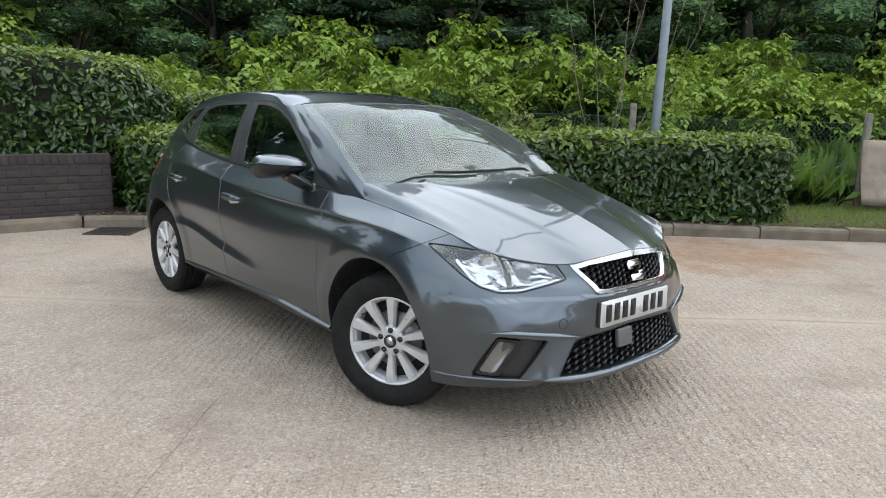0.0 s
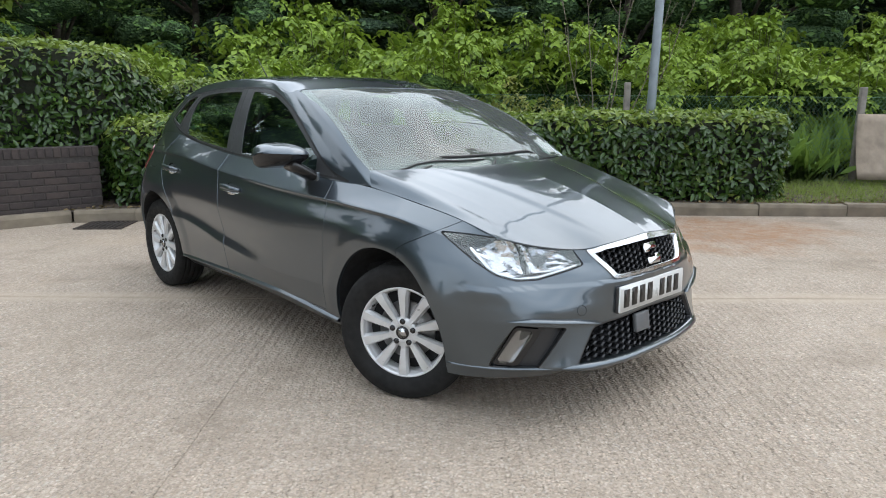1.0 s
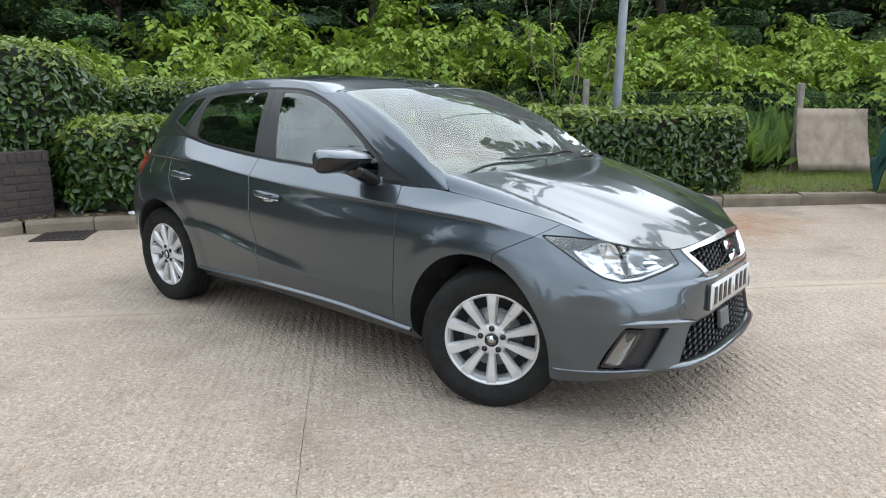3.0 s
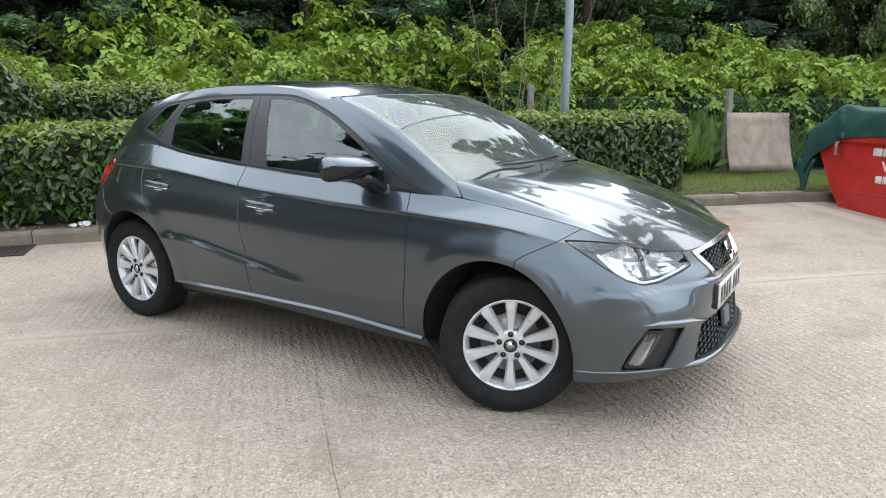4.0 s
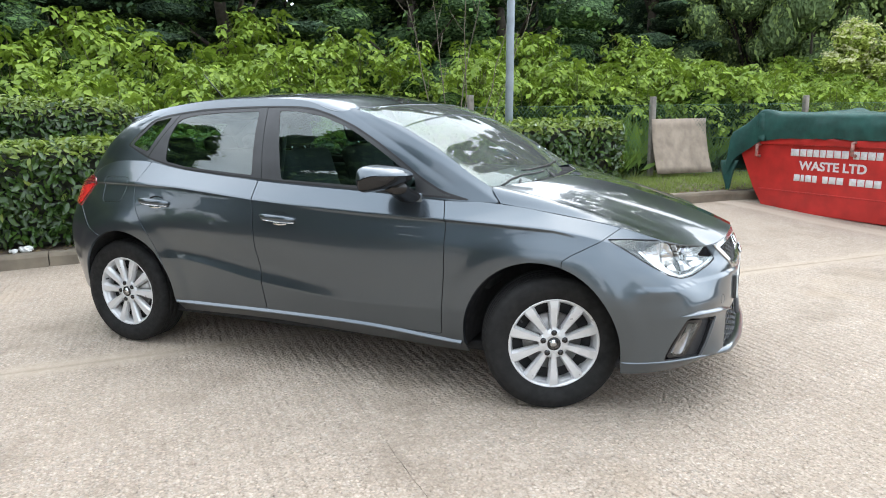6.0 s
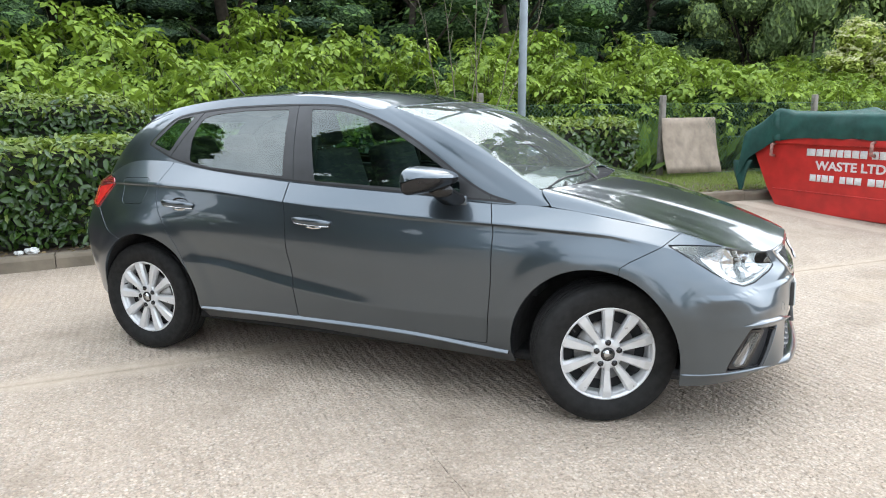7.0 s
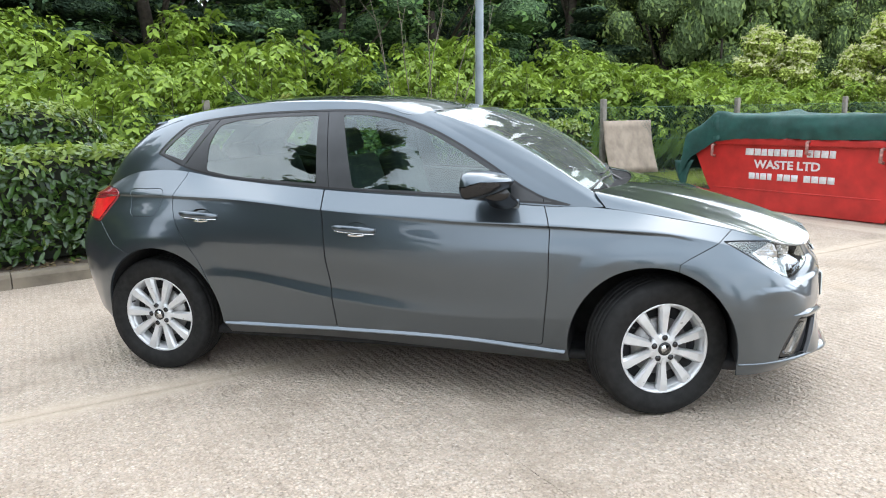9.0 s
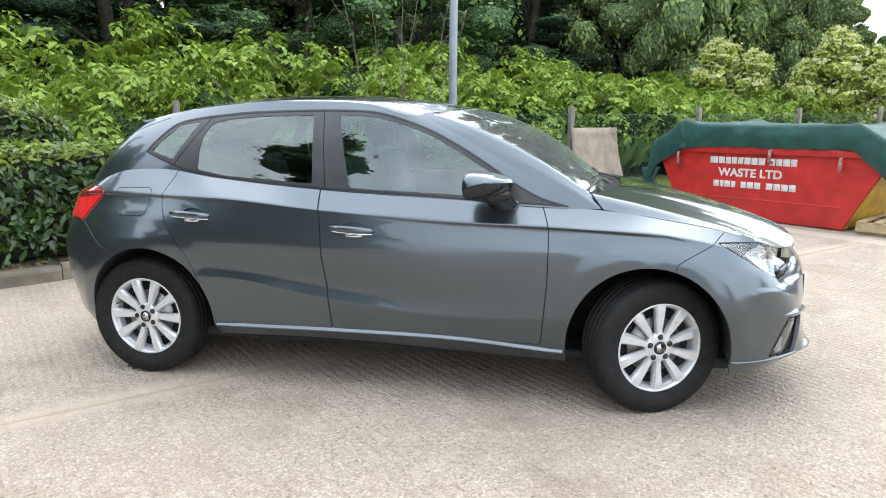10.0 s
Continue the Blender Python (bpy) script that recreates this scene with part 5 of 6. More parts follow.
# iron gully grating
IRON = worn("rusty_iron", (0.042, 0.032, 0.026), 0.75, 0.3, vary=0.4, scale=30)
gully = thing("gully_grating", pose(-4.0, -.31, .006, 0, 0, 50), "rusty iron gully grating set in the concrete", "drain")
for y in (-.215, .215):
    part("frame_bar", block((.47, .035, .012), Matrix.Translation((0, y, 0)), .003), IRON, gully)
for x in (-.215, .215):
    part("frame_bar", block((.035, .395, .012), Matrix.Translation((x, 0, 0)), .003), IRON, gully)
for k in range(8):
    part("grating_bar", block((.020, .40, .012), Matrix.Translation((-.175 + k * .05, 0, -.001)), .003), IRON, gully)
# flat near-black plate paints the shaded hollow under the bars
part("pit", block((.40, .40, .004), Matrix.Translation((0, 0, -.003))), DARK, gully)


# ---- planting ----
LAUREL = leafy("laurel_leaves", (0.0091, 0.027, 0.0076), (0.062, 0.125, 0.024), 0.26, 0.18)
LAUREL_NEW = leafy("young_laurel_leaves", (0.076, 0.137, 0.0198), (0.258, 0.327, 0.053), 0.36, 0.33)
KNOT = leafy("shrub_leaves", (0.066, 0.124, 0.0165), (0.285, 0.400, 0.050), 0.50, 0.28, 0.22)
KNOT_PALE = leafy("pale_shrub_leaves", (0.114, 0.144, 0.027), (0.289, 0.281, 0.065), 0.5, 0.35, 0.25)
WOOD_LEAF = leafy("woodland_leaves", (0.068, 0.147, 0.052), (0.200, 0.330, 0.112), 0.75, 0.36, 0.1)
PINE = leafy("conifer_leaves", (0.052, 0.096, 0.052), (0.135, 0.215, 0.103), 0.75, 0.2, 0.1)
CREAM = leafy("cream_blossom", (0.500, 0.500, 0.230), (0.760, 0.730, 0.460), 0.6, 0.30, 0.2)
GRASS = leafy("grass_blades", (0.106, 0.167, 0.030), (0.304, 0.365, 0.091), 0.5, 0.4)
DRY = leafy("dead_leaves", (0.076, 0.053, 0.027), (0.228, 0.167, 0.091), 0.8, 0.1, 0.2)
CORE = worn("hedge_shade_core", (0.0122, 0.0152, 0.0068), 0.95, vary=0.5, scale=14, grain=40, bumpy=1.0)
BARK = worn("bark", (0.057, 0.046, 0.034), 0.95, vary=0.4, scale=12, grain=60, bumpy=1.0)
STEM = worn("green_stems", (0.091, 0.099, 0.038), 0.7, vary=0.4, scale=12)
LITTER = worn("white_paper", (0.60, 0.60, 0.58), 0.8, vary=0.15, scale=40)
rng = np.random.default_rng(7)


def unit(v):
    return v / np.maximum(np.linalg.norm(v, axis=-1, keepdims=True), 1e-9)


def leaves(P, N, length, width, droop=0.25, heart=False, axis=None):
    """Many leaves as one mesh: places P, the way their faces look N."""
    n = len(P)
    N = unit(N)
    A = unit(np.cross(N, rng.normal(size=(n, 3)))) if axis is None else unit(axis)
    A = unit(A + np.array([0, 0, -droop]))
    B = unit(np.cross(N, A))
    N = np.cross(A, B)
    L = (length * rng.uniform(.65, 1.25, n))[:, None]
    W = L * width * rng.uniform(.85, 1.15, n)[:, None]
    fold = W * rng.uniform(.05, .35, n)[:, None]
    bend = L * rng.uniform(.02, .2, n)[:, None]
    s = ((.30, .85), (.70, .80))
    base, tip = P, P + A * L - N * bend
    if heart:
        c = P + A * L * .44 - N * bend * .15
        V = np.stack([base, c - B * W * .5 + N * fold, c, c + B * W * .5 + N * fold, tip], 1).reshape(-1, 3)
        k = np.array([(0, 2, 1), (0, 3, 2), (1, 2, 4), (2, 3, 4)])
        return V, (np.arange(n)[:, None, None] * 5 + k[None]).reshape(-1, 3)
    pts = [base]
    for u, w in s:
        c = P + A * L * u - N * bend * u * u
        pts += [c - B * W * w * .5 + N * fold * w, c, c + B * W * w * .5 + N * fold * w]
    pts.append(tip)
    V = np.stack(pts, 1).reshape(-1, 3)
    k = np.array([(0, 2, 1), (0, 3, 2), (1, 2, 4), (2, 5, 4), (2, 3, 5), (3, 6, 5), (4, 5, 7), (5, 6, 7)])
    return V, (np.arange(n)[:, None, None] * 8 + k[None]).reshape(-1, 3)


def blades(P, N, size):
    """Small plain leaves for things far off: two triangles each."""
    n = len(P)
    N = unit(N)
    A = unit(np.cross(N, rng.normal(size=(n, 3))))
    B = np.cross(N, A)
    L = (size * rng.uniform(.6, 1.4, n))[:, None]
    V = np.stack([P - A * L * .5, P + B * L * .28, P + A * L * .55, P - B * L * .28], 1).reshape(-1, 3)
    k = np.array([(0, 1, 2), (0, 2, 3)])
    return V, (np.arange(n)[:, None, None] * 4 + k[None]).reshape(-1, 3)


def stuff(name, V, F, material, parent, label=""):
    return tagged(sheet_part(name, V, F, material, parent, label), kind="stuff")


def hedge(name, t0, t1, d0, d1, z1, count, leaf, label, round_end=.35, lean=.12, rough=.06, foot=.10):
    """A clipped hedge along the kerb, d0 to d1 behind it, as a lumpy dark core under a coat of leaves."""
    top = thing(name, label=label, category="hedge")
    nt, na = int((t1 - t0) / .12), 26
    prof = []
    for a in np.linspace(0, 1, na):
        w = a * (2.0 * z1 + (d1 - d0))
        if w < z1:
            prof.append((d0 + lean * (1 - w / z1) ** 1.5, w))
        elif w < z1 + d1 - d0:
            prof.append((d0 + w - z1, z1))
        else:
            prof.append((d1 - lean * ((w - z1 - d1 + d0) / z1), 2 * z1 + d1 - d0 - w))
    prof = np.array(prof)
    prof[1:-1] = (prof[:-2] + 2 * prof[1:-1] + prof[2:]) / 4
    mid = (d0 + d1) / 2
    grid = np.zeros((nt, na, 3))
    for i, t in enumerate(np.linspace(t0, t1, nt)):
        end = min(t - t0, t1 - t)
        k = (1 - max(0, 1 - end / round_end) ** 2.2) ** .5 if round_end else 1
        base = verge_z(t, mid)
        for j, (d, z) in enumerate(prof):
            q, _ = along(t, mid + (d - mid) * max(k, .05))
            b = noise.noise((t * 2.1, j * .45, z1 * 3)) * rough + noise.noise((t * 6, j * 1.1, 4)) * rough * .6
            zz = z * (1 - (1 - k) * .25) + b * (z / z1)
            grid[i, j] = (q.x, q.y, base + zz)
            q2, _ = along(t, 0)
            away = np.array([q.x - q2.x, q.y - q2.y, 0])
            grid[i, j, :2] += unit(away)[:2] * b * (-1 if d < mid else 1) * .8
    F = grid_tris(nt, na)
    V = grid.reshape(-1, 3)
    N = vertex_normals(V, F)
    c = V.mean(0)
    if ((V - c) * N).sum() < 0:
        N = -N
    # dark sheet inside the leaves paints the shade of the hedge's gaps
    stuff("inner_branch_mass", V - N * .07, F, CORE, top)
    a = rng.choice(len(F), count, p=(lambda s: s / s.sum())(np.linalg.norm(np.cross(V[F[:, 1]] - V[F[:, 0]], V[F[:, 2]] - V[F[:, 0]]), axis=1)))
    u, v = rng.random((2, count))
    flip = u + v > 1
    u, v = np.where(flip, 1 - u, u), np.where(flip, 1 - v, v)
    P = V[F[a, 0]] * (1 - u - v)[:, None] + V[F[a, 1]] * u[:, None] + V[F[a, 2]] * v[:, None]
    Nn = unit(N[F[a]].mean(1))
    deep = rng.exponential(.045, count)
    low = (P[:, 2] - V[:, 2].min()) < foot
    keep = ~low | (rng.random(count) < .25)
    P = P - Nn * (deep - .03)[:, None]
    look_way = unit(Nn * .9 + np.array([0, 0, .55]) + rng.normal(scale=.55, size=(count, 3)))
    P, look_way, Nn = P[keep], look_way[keep], Nn[keep]
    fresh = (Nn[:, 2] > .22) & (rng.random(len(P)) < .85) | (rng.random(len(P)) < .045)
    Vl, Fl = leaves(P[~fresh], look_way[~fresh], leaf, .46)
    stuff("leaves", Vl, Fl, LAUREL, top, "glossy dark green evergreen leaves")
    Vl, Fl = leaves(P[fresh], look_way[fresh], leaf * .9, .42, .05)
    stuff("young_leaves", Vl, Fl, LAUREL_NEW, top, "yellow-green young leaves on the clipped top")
    return top


HEDGE_END = 16.2
hedge("low_hedge", 8.75, HEDGE_END, .16, 1.25, .93, 27000, .094, "clipped low evergreen hedge beside the kerb")
hedge("tall_hedge", 5.2, 9.05, .52, 2.3, 1.72, 22000, .096, "tall clipped evergreen hedge above a brick planter wall", round_end=.5)
hedge("back_hedge", 8.9, 10.7, 1.35, 2.4, 1.32, 9000, .088, "rounded evergreen bush behind the low hedge", round_end=.6)


def leaf_mass(name, dark, light):
    """Dense foliage seen from afar: leaf-sized patches of dark and lighter green with deep relief."""
    n = Nodes(name)
    cells = n.node("ShaderNodeTexVoronoi", Scale=19.0)
    n.put(cells.inputs["Vector"], n.co)
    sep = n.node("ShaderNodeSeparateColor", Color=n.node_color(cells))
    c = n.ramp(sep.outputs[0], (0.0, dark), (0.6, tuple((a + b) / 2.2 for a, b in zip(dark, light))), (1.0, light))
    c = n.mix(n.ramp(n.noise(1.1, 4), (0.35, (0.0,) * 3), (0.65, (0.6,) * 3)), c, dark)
    return n.surface(c, 0.8, 0.0, n.bump(cells.outputs["Distance"], 1.0, 0.12), Specular_IOR_Level=0.1)


def ball(level):
    bm = bmesh.new()
    bmesh.ops.create_icosphere(bm, subdivisions=level + 1, radius=1.0)
    V = np.array([v.co[:] for v in bm.verts])
    F = np.array([[v.index for v in f.verts] for f in bm.faces])
    bm.free()
    return V, F


BALL_V, BALL_F = ball(1)


SHADE_LEAF = leaf_mass("shrub_inner_shade", (0.020, 0.046, 0.011), (0.078, 0.132, 0.024))


def shrub(kind, seed, height, spread, stems, leaf, material, label):
    g = np.random.default_rng(seed)
    top = thing("shrub", label=label, category="shrub", group="shrubs on the bank")
    P, N, A = [], [], []
    bm = bmesh.new()
    for i in range(stems):
        a, r = g.uniform(0, 6.283), g.uniform(.1, 1) ** .7 * spread
        h = height * g.uniform(.62, 1.08) * (1 - .22 * (r / spread) ** 2)
        base = Vector((math.cos(a) * r * .35, math.sin(a) * r * .35, -.1))
        tip = Vector((math.cos(a) * r, math.sin(a) * r, h))
        pts = []
        for t in np.linspace(0, 1, 7):
            p = base.lerp(tip, t)
            p.z = base.z + (tip.z - base.z) * (1 - (1 - t) ** 1.7)
            pts.append(p + Vector((g.normal(), g.normal(), 0)) * .02)
        rod(pts, [.010, .009, .008, .007, .006, .004, .003], 4, bm=bm)
        for t in np.append(g.uniform(.28, 1.0, 5), 1.0):
            k = min(5, int(t * 6))
            p = pts[k].lerp(pts[k + 1], t * 6 - k)
            way, reach = g.uniform(0, 6.283), g.uniform(.30, .58) * (1.2 - .55 * t)
            ahead, aside = np.array((math.cos(way), math.sin(way), 0)), np.array((-math.sin(way), math.cos(way), 0))
            tilt = g.normal(size=3) * .14
            for i_leaf, q in enumerate(np.linspace(.12, 1.0, 9)):
                turn_out = (1 if i_leaf % 2 else -1) * (.95 - .75 * (q > .95))
                P.append(np.array(p) + ahead * reach * q + np.array((0, 0, .13 * q - .24 * q * q)) + g.normal(size=3) * .012)
                A.append(ahead * math.cos(turn_out) + aside * math.sin(turn_out) + np.array((0, 0, -.10 - .45 * q)) + g.normal(size=3) * .12)
                N.append(ahead * (.10 + .50 * q) + np.array((0, 0, 1.0)) + tilt + g.normal(size=3) * .10)
    # dark lumps under the sprays put the shrub's inner shade into colour
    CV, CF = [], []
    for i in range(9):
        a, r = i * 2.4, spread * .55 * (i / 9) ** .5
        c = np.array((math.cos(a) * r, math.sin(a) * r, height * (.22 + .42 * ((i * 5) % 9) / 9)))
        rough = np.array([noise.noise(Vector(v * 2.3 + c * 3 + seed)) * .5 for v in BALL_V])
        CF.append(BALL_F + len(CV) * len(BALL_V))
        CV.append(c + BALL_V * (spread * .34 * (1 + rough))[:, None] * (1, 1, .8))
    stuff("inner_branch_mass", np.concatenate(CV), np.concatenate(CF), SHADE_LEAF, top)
    tagged(part("stem_mass", bm, STEM, top), kind="stuff")
    V, F = leaves(np.array(P), np.array(N), leaf, .64, .10, True, np.array(A))
    stuff("leaves", V, F, material, top)
    return top


protos = [shrub("a", 1, 2.05, .85, 24, .134, KNOT, "leafy green shrub with broad heart-shaped leaves"),
          shrub("b", 2, 1.85, .95, 26, .140, KNOT, "leafy green shrub with broad heart-shaped leaves"),
          shrub("c", 3, 2.25, .80, 22, .130, KNOT, "leafy green shrub with broad heart-shaped leaves"),
          shrub("d", 4, 1.45, .75, 20, .09, KNOT_PALE, "yellow-green shrub with small pale leaves")]
spots = []
for d in (2.75, 3.5, 4.4, 5.4, 6.6):
    for t in np.arange(2.5, 31, .90):
        if not (d < 3.2 and 15.6 < t < 19.5) and not (d < 4.0 and t < 8.6):
            spots.append((t + rng.uniform(-.35, .35), d + rng.uniform(-.3, .3)))
for t in np.arange(2.2, 8.8, .75):
    for d in (3.0, 3.8, 4.7):
        spots.append((t + rng.uniform(-.3, .3), d + rng.uniform(-.2, .2)))
used = set()
for t, d in spots:
    k = int(rng.choice(4, p=(.36, .30, .24, .10)))
    if 13.0 < t < 15 and d < 4:
        k = 3 if rng.random() < .55 else k
    s = rng.uniform(.88, 1.12) * (.88 + .06 * min(4.0, max(0, d - 2.75))) * (1.24 if t < 6.5 else 1.12 if t < 11.5 else .87 if t > 21.5 else 1.0)
    s *= 1 + .14 * noise.noise((t * .45, d * .5, 3.0))
    p, _ = along(t, d)
    m = Matrix.Translation((p.x, p.y, verge_z(t, d) - .05)) @ Matrix.Rotation(rng.uniform(0, 6.28), 4, "Z") @ Matrix.Scale(s, 4)
    if k in used:
        copy_thing(protos[k], m)
    else:
        protos[k].matrix_basis = m
        used.add(k)


def tree(seed, height, radius, material, inner, leaf, clumps, per, low=.12, conifer=False, label="", name="tree", blossom=None, group="trees of the wood", clump=.25):
    """A trunk with limbs, and a crown of ragged leaf masses under a coat of single leaves."""
    g = np.random.default_rng(seed)
    top = thing(name, label=label, category="tree", group=group)
    lean = Vector((g.normal() * .03, g.normal() * .03, 1))
    trunk = [Vector((0, 0, -.3)) + lean * height * t + Vector((g.normal(), g.normal(), 0)) * .05 for t in np.linspace(0, .92, 8)]
    bm = rod(trunk, [height * .018 * (1 - .85 * t) for t in np.linspace(0, 1, 8)], 8)
    P, N, CV, CF, FP, FN = [], [], [], [], [], []
    for i in range(clumps):
        t = low + (1 - low) * ((i + g.uniform(0, 1)) / clumps) ** 1.15
        u = (t - low) / (1 - low)
        if conifer:
            r = radius * (1.02 - u) ** .85 * g.uniform(.45, 1)
            size = radius * clump * (.45 + .75 * (1 - u)) * g.uniform(.8, 1.2)
        else:
            r = radius * math.sin(min(1, u * .80 + .20) * math.pi) ** .6 * g.uniform(.30, 1) * (1 - clump * .6)
            size = radius * clump * g.uniform(.75, 1.25) * (1 - .35 * u)
        a = i * 2.4 + g.normal() * .5
        c = np.array(lean * height * t) + np.array((math.cos(a) * r, math.sin(a) * r, -r * .22 if conifer else 0))
        if i % 3 == 0:
            k = min(6, int(max(0, t - .12) / .92 * 7))
            tip = Vector(c)
            rod([trunk[k], (trunk[k] + tip) / 2 + Vector((0, 0, .1)), tip], [height * .006, height * .004, .01], 5, bm=bm)
        flat_by = np.array((1.15, 1.15, .42)) if conifer else np.array((1.0, 1.0, .72))
        if conifer:
            flat_by = np.array((1.0 + .35 * abs(math.cos(a)), 1.0 + .35 * abs(math.sin(a)), .42))
        rough = np.array([noise.noise(Vector(v * 2.1 + c * 3.0)) * .30 + noise.noise(Vector(v * 5.5 + c)) * .22 for v in BALL_V])
        CF.append(BALL_F + len(CV) * len(BALL_V))
        CV.append(c + BALL_V * (size * .70 * (1 + rough))[:, None] * flat_by)
        way = unit(g.normal(size=(per, 3)) + np.array((0, 0, .35)))
        bend = np.array([noise.noise(Vector(v * 2.1 + c * 3.0)) * .30 for v in way])
        P.append(c + way * (size * (.74 + bend + g.normal(size=per) * .24))[:, None] * flat_by)
        N.append(unit(way / flat_by + np.array((0, 0, .35)) + g.normal(size=(per, 3)) * .45))
        if blossom:
            up = unit(g.normal(size=(15, 3)) + np.array((0, 0, .8)))
            at = c + up * size * .98 * flat_by
            near = np.repeat(at, 9, 0) + g.normal(size=(135, 3)) * .05 * np.array((1, 1, .5))
            FP.append(near)
            FN.append(np.repeat(up, 9, 0) + g.normal(size=(135, 3)) * .4)
    part("trunk", bm, BARK, top)
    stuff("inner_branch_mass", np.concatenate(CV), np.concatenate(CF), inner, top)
    V, F = blades(np.concatenate(P), np.concatenate(N), leaf)
    stuff("crown", V, F, material, top)
    if blossom:
        V, F = blades(np.concatenate(FP), np.concatenate(FN), .070)
        stuff("blossom", V, F, blossom, top, "cream flower heads")
    return top


# darkened leaf colours for the crowns' solid cores, painting the shade in their gaps
INNER = leaf_mass("woodland_shade_foliage", (0.046, 0.088, 0.040), (0.155, 0.250, 0.105))
INNER_PINE = leaf_mass("conifer_shade_foliage", (0.032, 0.058, 0.035), (0.095, 0.148, 0.080))
INNER_HAZY = leaf_mass("hazed_woodland_foliage", (0.088, 0.130, 0.056), (0.215, 0.300, 0.118))
INNER_CREAM = leaf_mass("flowering_shade_foliage", (0.200, 0.260, 0.045), (0.480, 0.550, 0.120))
# hazy colours are paled to paint the haze of distance onto these trees
HAZY_LEAF = leafy("hazed_woodland_leaves", (0.165, 0.240, 0.085), (0.370, 0.470, 0.165), 0.7, 0.36, 0.1)
CREAM_LEAF = leafy("flowering_tree_leaves", (0.330, 0.420, 0.070), (0.640, 0.720, 0.200), 0.55, 0.35, 0.2)
DARK_LABEL = "dark broad-leaved tree at the edge of a wood"
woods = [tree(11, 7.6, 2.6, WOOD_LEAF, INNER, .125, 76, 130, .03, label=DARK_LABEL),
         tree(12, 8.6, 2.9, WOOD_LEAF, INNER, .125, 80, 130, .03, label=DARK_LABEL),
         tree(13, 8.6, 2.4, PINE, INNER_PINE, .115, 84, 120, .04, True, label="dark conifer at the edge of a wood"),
         tree(14, 3.3, 1.05, CREAM_LEAF, INNER_CREAM, .095, 40, 150, .12, label="pale flowering tree beyond the fence", blossom=CREAM, group="flowering trees", clump=.40),
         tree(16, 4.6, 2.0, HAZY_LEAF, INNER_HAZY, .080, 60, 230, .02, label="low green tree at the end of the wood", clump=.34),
         tree(15, 8.0, 2.3, HAZY_LEAF, INNER_HAZY, .090, 84, 230, .03, label="lighter green broad-leaved tree of the wood, haze put into its colour"),
         tree(17, 13.6, 3.7, PINE, INNER_PINE, .20, 210, 80, .04, label="tall dark tree at the yard's corner", clump=.26)]
used = set()


def plant_tree(k, x, y, z, s=1.0, wide=1.0):
    m = Matrix.Translation((x, y, z)) @ Matrix.Rotation(rng.uniform(0, 6.28), 4, "Z") @ Matrix.Diagonal((s * wide, s * wide, s, 1))
    if k in used:
        copy_thing(woods[k], m)
    else:
        woods[k].matrix_basis = m
        used.add(k)


for d, gap, big in ((9.2, 2.9, .95), (13.4, 3.4, 1.30)):
    for i, t in enumerate(np.arange(1.0, 19.6, gap)):
        p, _ = along(t + rng.uniform(-.5, .5), d + rng.uniform(-.8, .8))
        plant_tree((1, 0, 1, 2, 2, 0)[i % 6] if d < 10 else (2, 1)[i % 2], p.x, p.y, .5, big * rng.uniform(.92, 1.1), 1.12 if d < 10 else 1.05)
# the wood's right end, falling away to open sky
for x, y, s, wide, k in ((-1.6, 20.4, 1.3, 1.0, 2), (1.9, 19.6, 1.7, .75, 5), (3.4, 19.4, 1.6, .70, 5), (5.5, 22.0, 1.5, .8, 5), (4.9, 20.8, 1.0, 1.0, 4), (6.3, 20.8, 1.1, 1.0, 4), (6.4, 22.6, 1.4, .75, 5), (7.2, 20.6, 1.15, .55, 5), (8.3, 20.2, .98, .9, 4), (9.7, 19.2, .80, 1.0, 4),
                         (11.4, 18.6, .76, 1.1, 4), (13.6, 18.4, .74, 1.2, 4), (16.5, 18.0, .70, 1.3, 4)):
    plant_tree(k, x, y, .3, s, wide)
for x, y, s, wide in ((4.0, 15.9, .88, 1.1), (4.85, 15.7, .90, .95), (6.0, 15.4, .80, .8), (6.7, 15.3, 1.04, .95), (7.5, 15.1, .88, .85), (8.6, 14.8, .85, 1.0)):
    plant_tree(3, x, y, .3, s, wide)
# trees over the planter and round the yard's corner, mirrored in the car's side
for x, y, k, s, wide in ((-9.6, -3.4, 0, .92, .58), (-10.4, -1.2, 1, .72, .9), (-10.8, 1.4, 1, .62, 1.2), (-11.2, 4.0, 0, .9, 1.1), (-10.6, 6.4, 1, .85, 1.0), (-13.8, -6.0, 0, .66, .95),
                         (-5.9, -11.2, 6, .92, 1.2), (2, -42, 1, .9, 1.8), (14, -40, 1, .9, 1.8), (-14, -40, 0, .9, 1.8), (27, -26, 1, .9, 1.8), (31, -2, 0, .9, 1.8)):
    plant_tree(k, x, y, 0, s, wide)

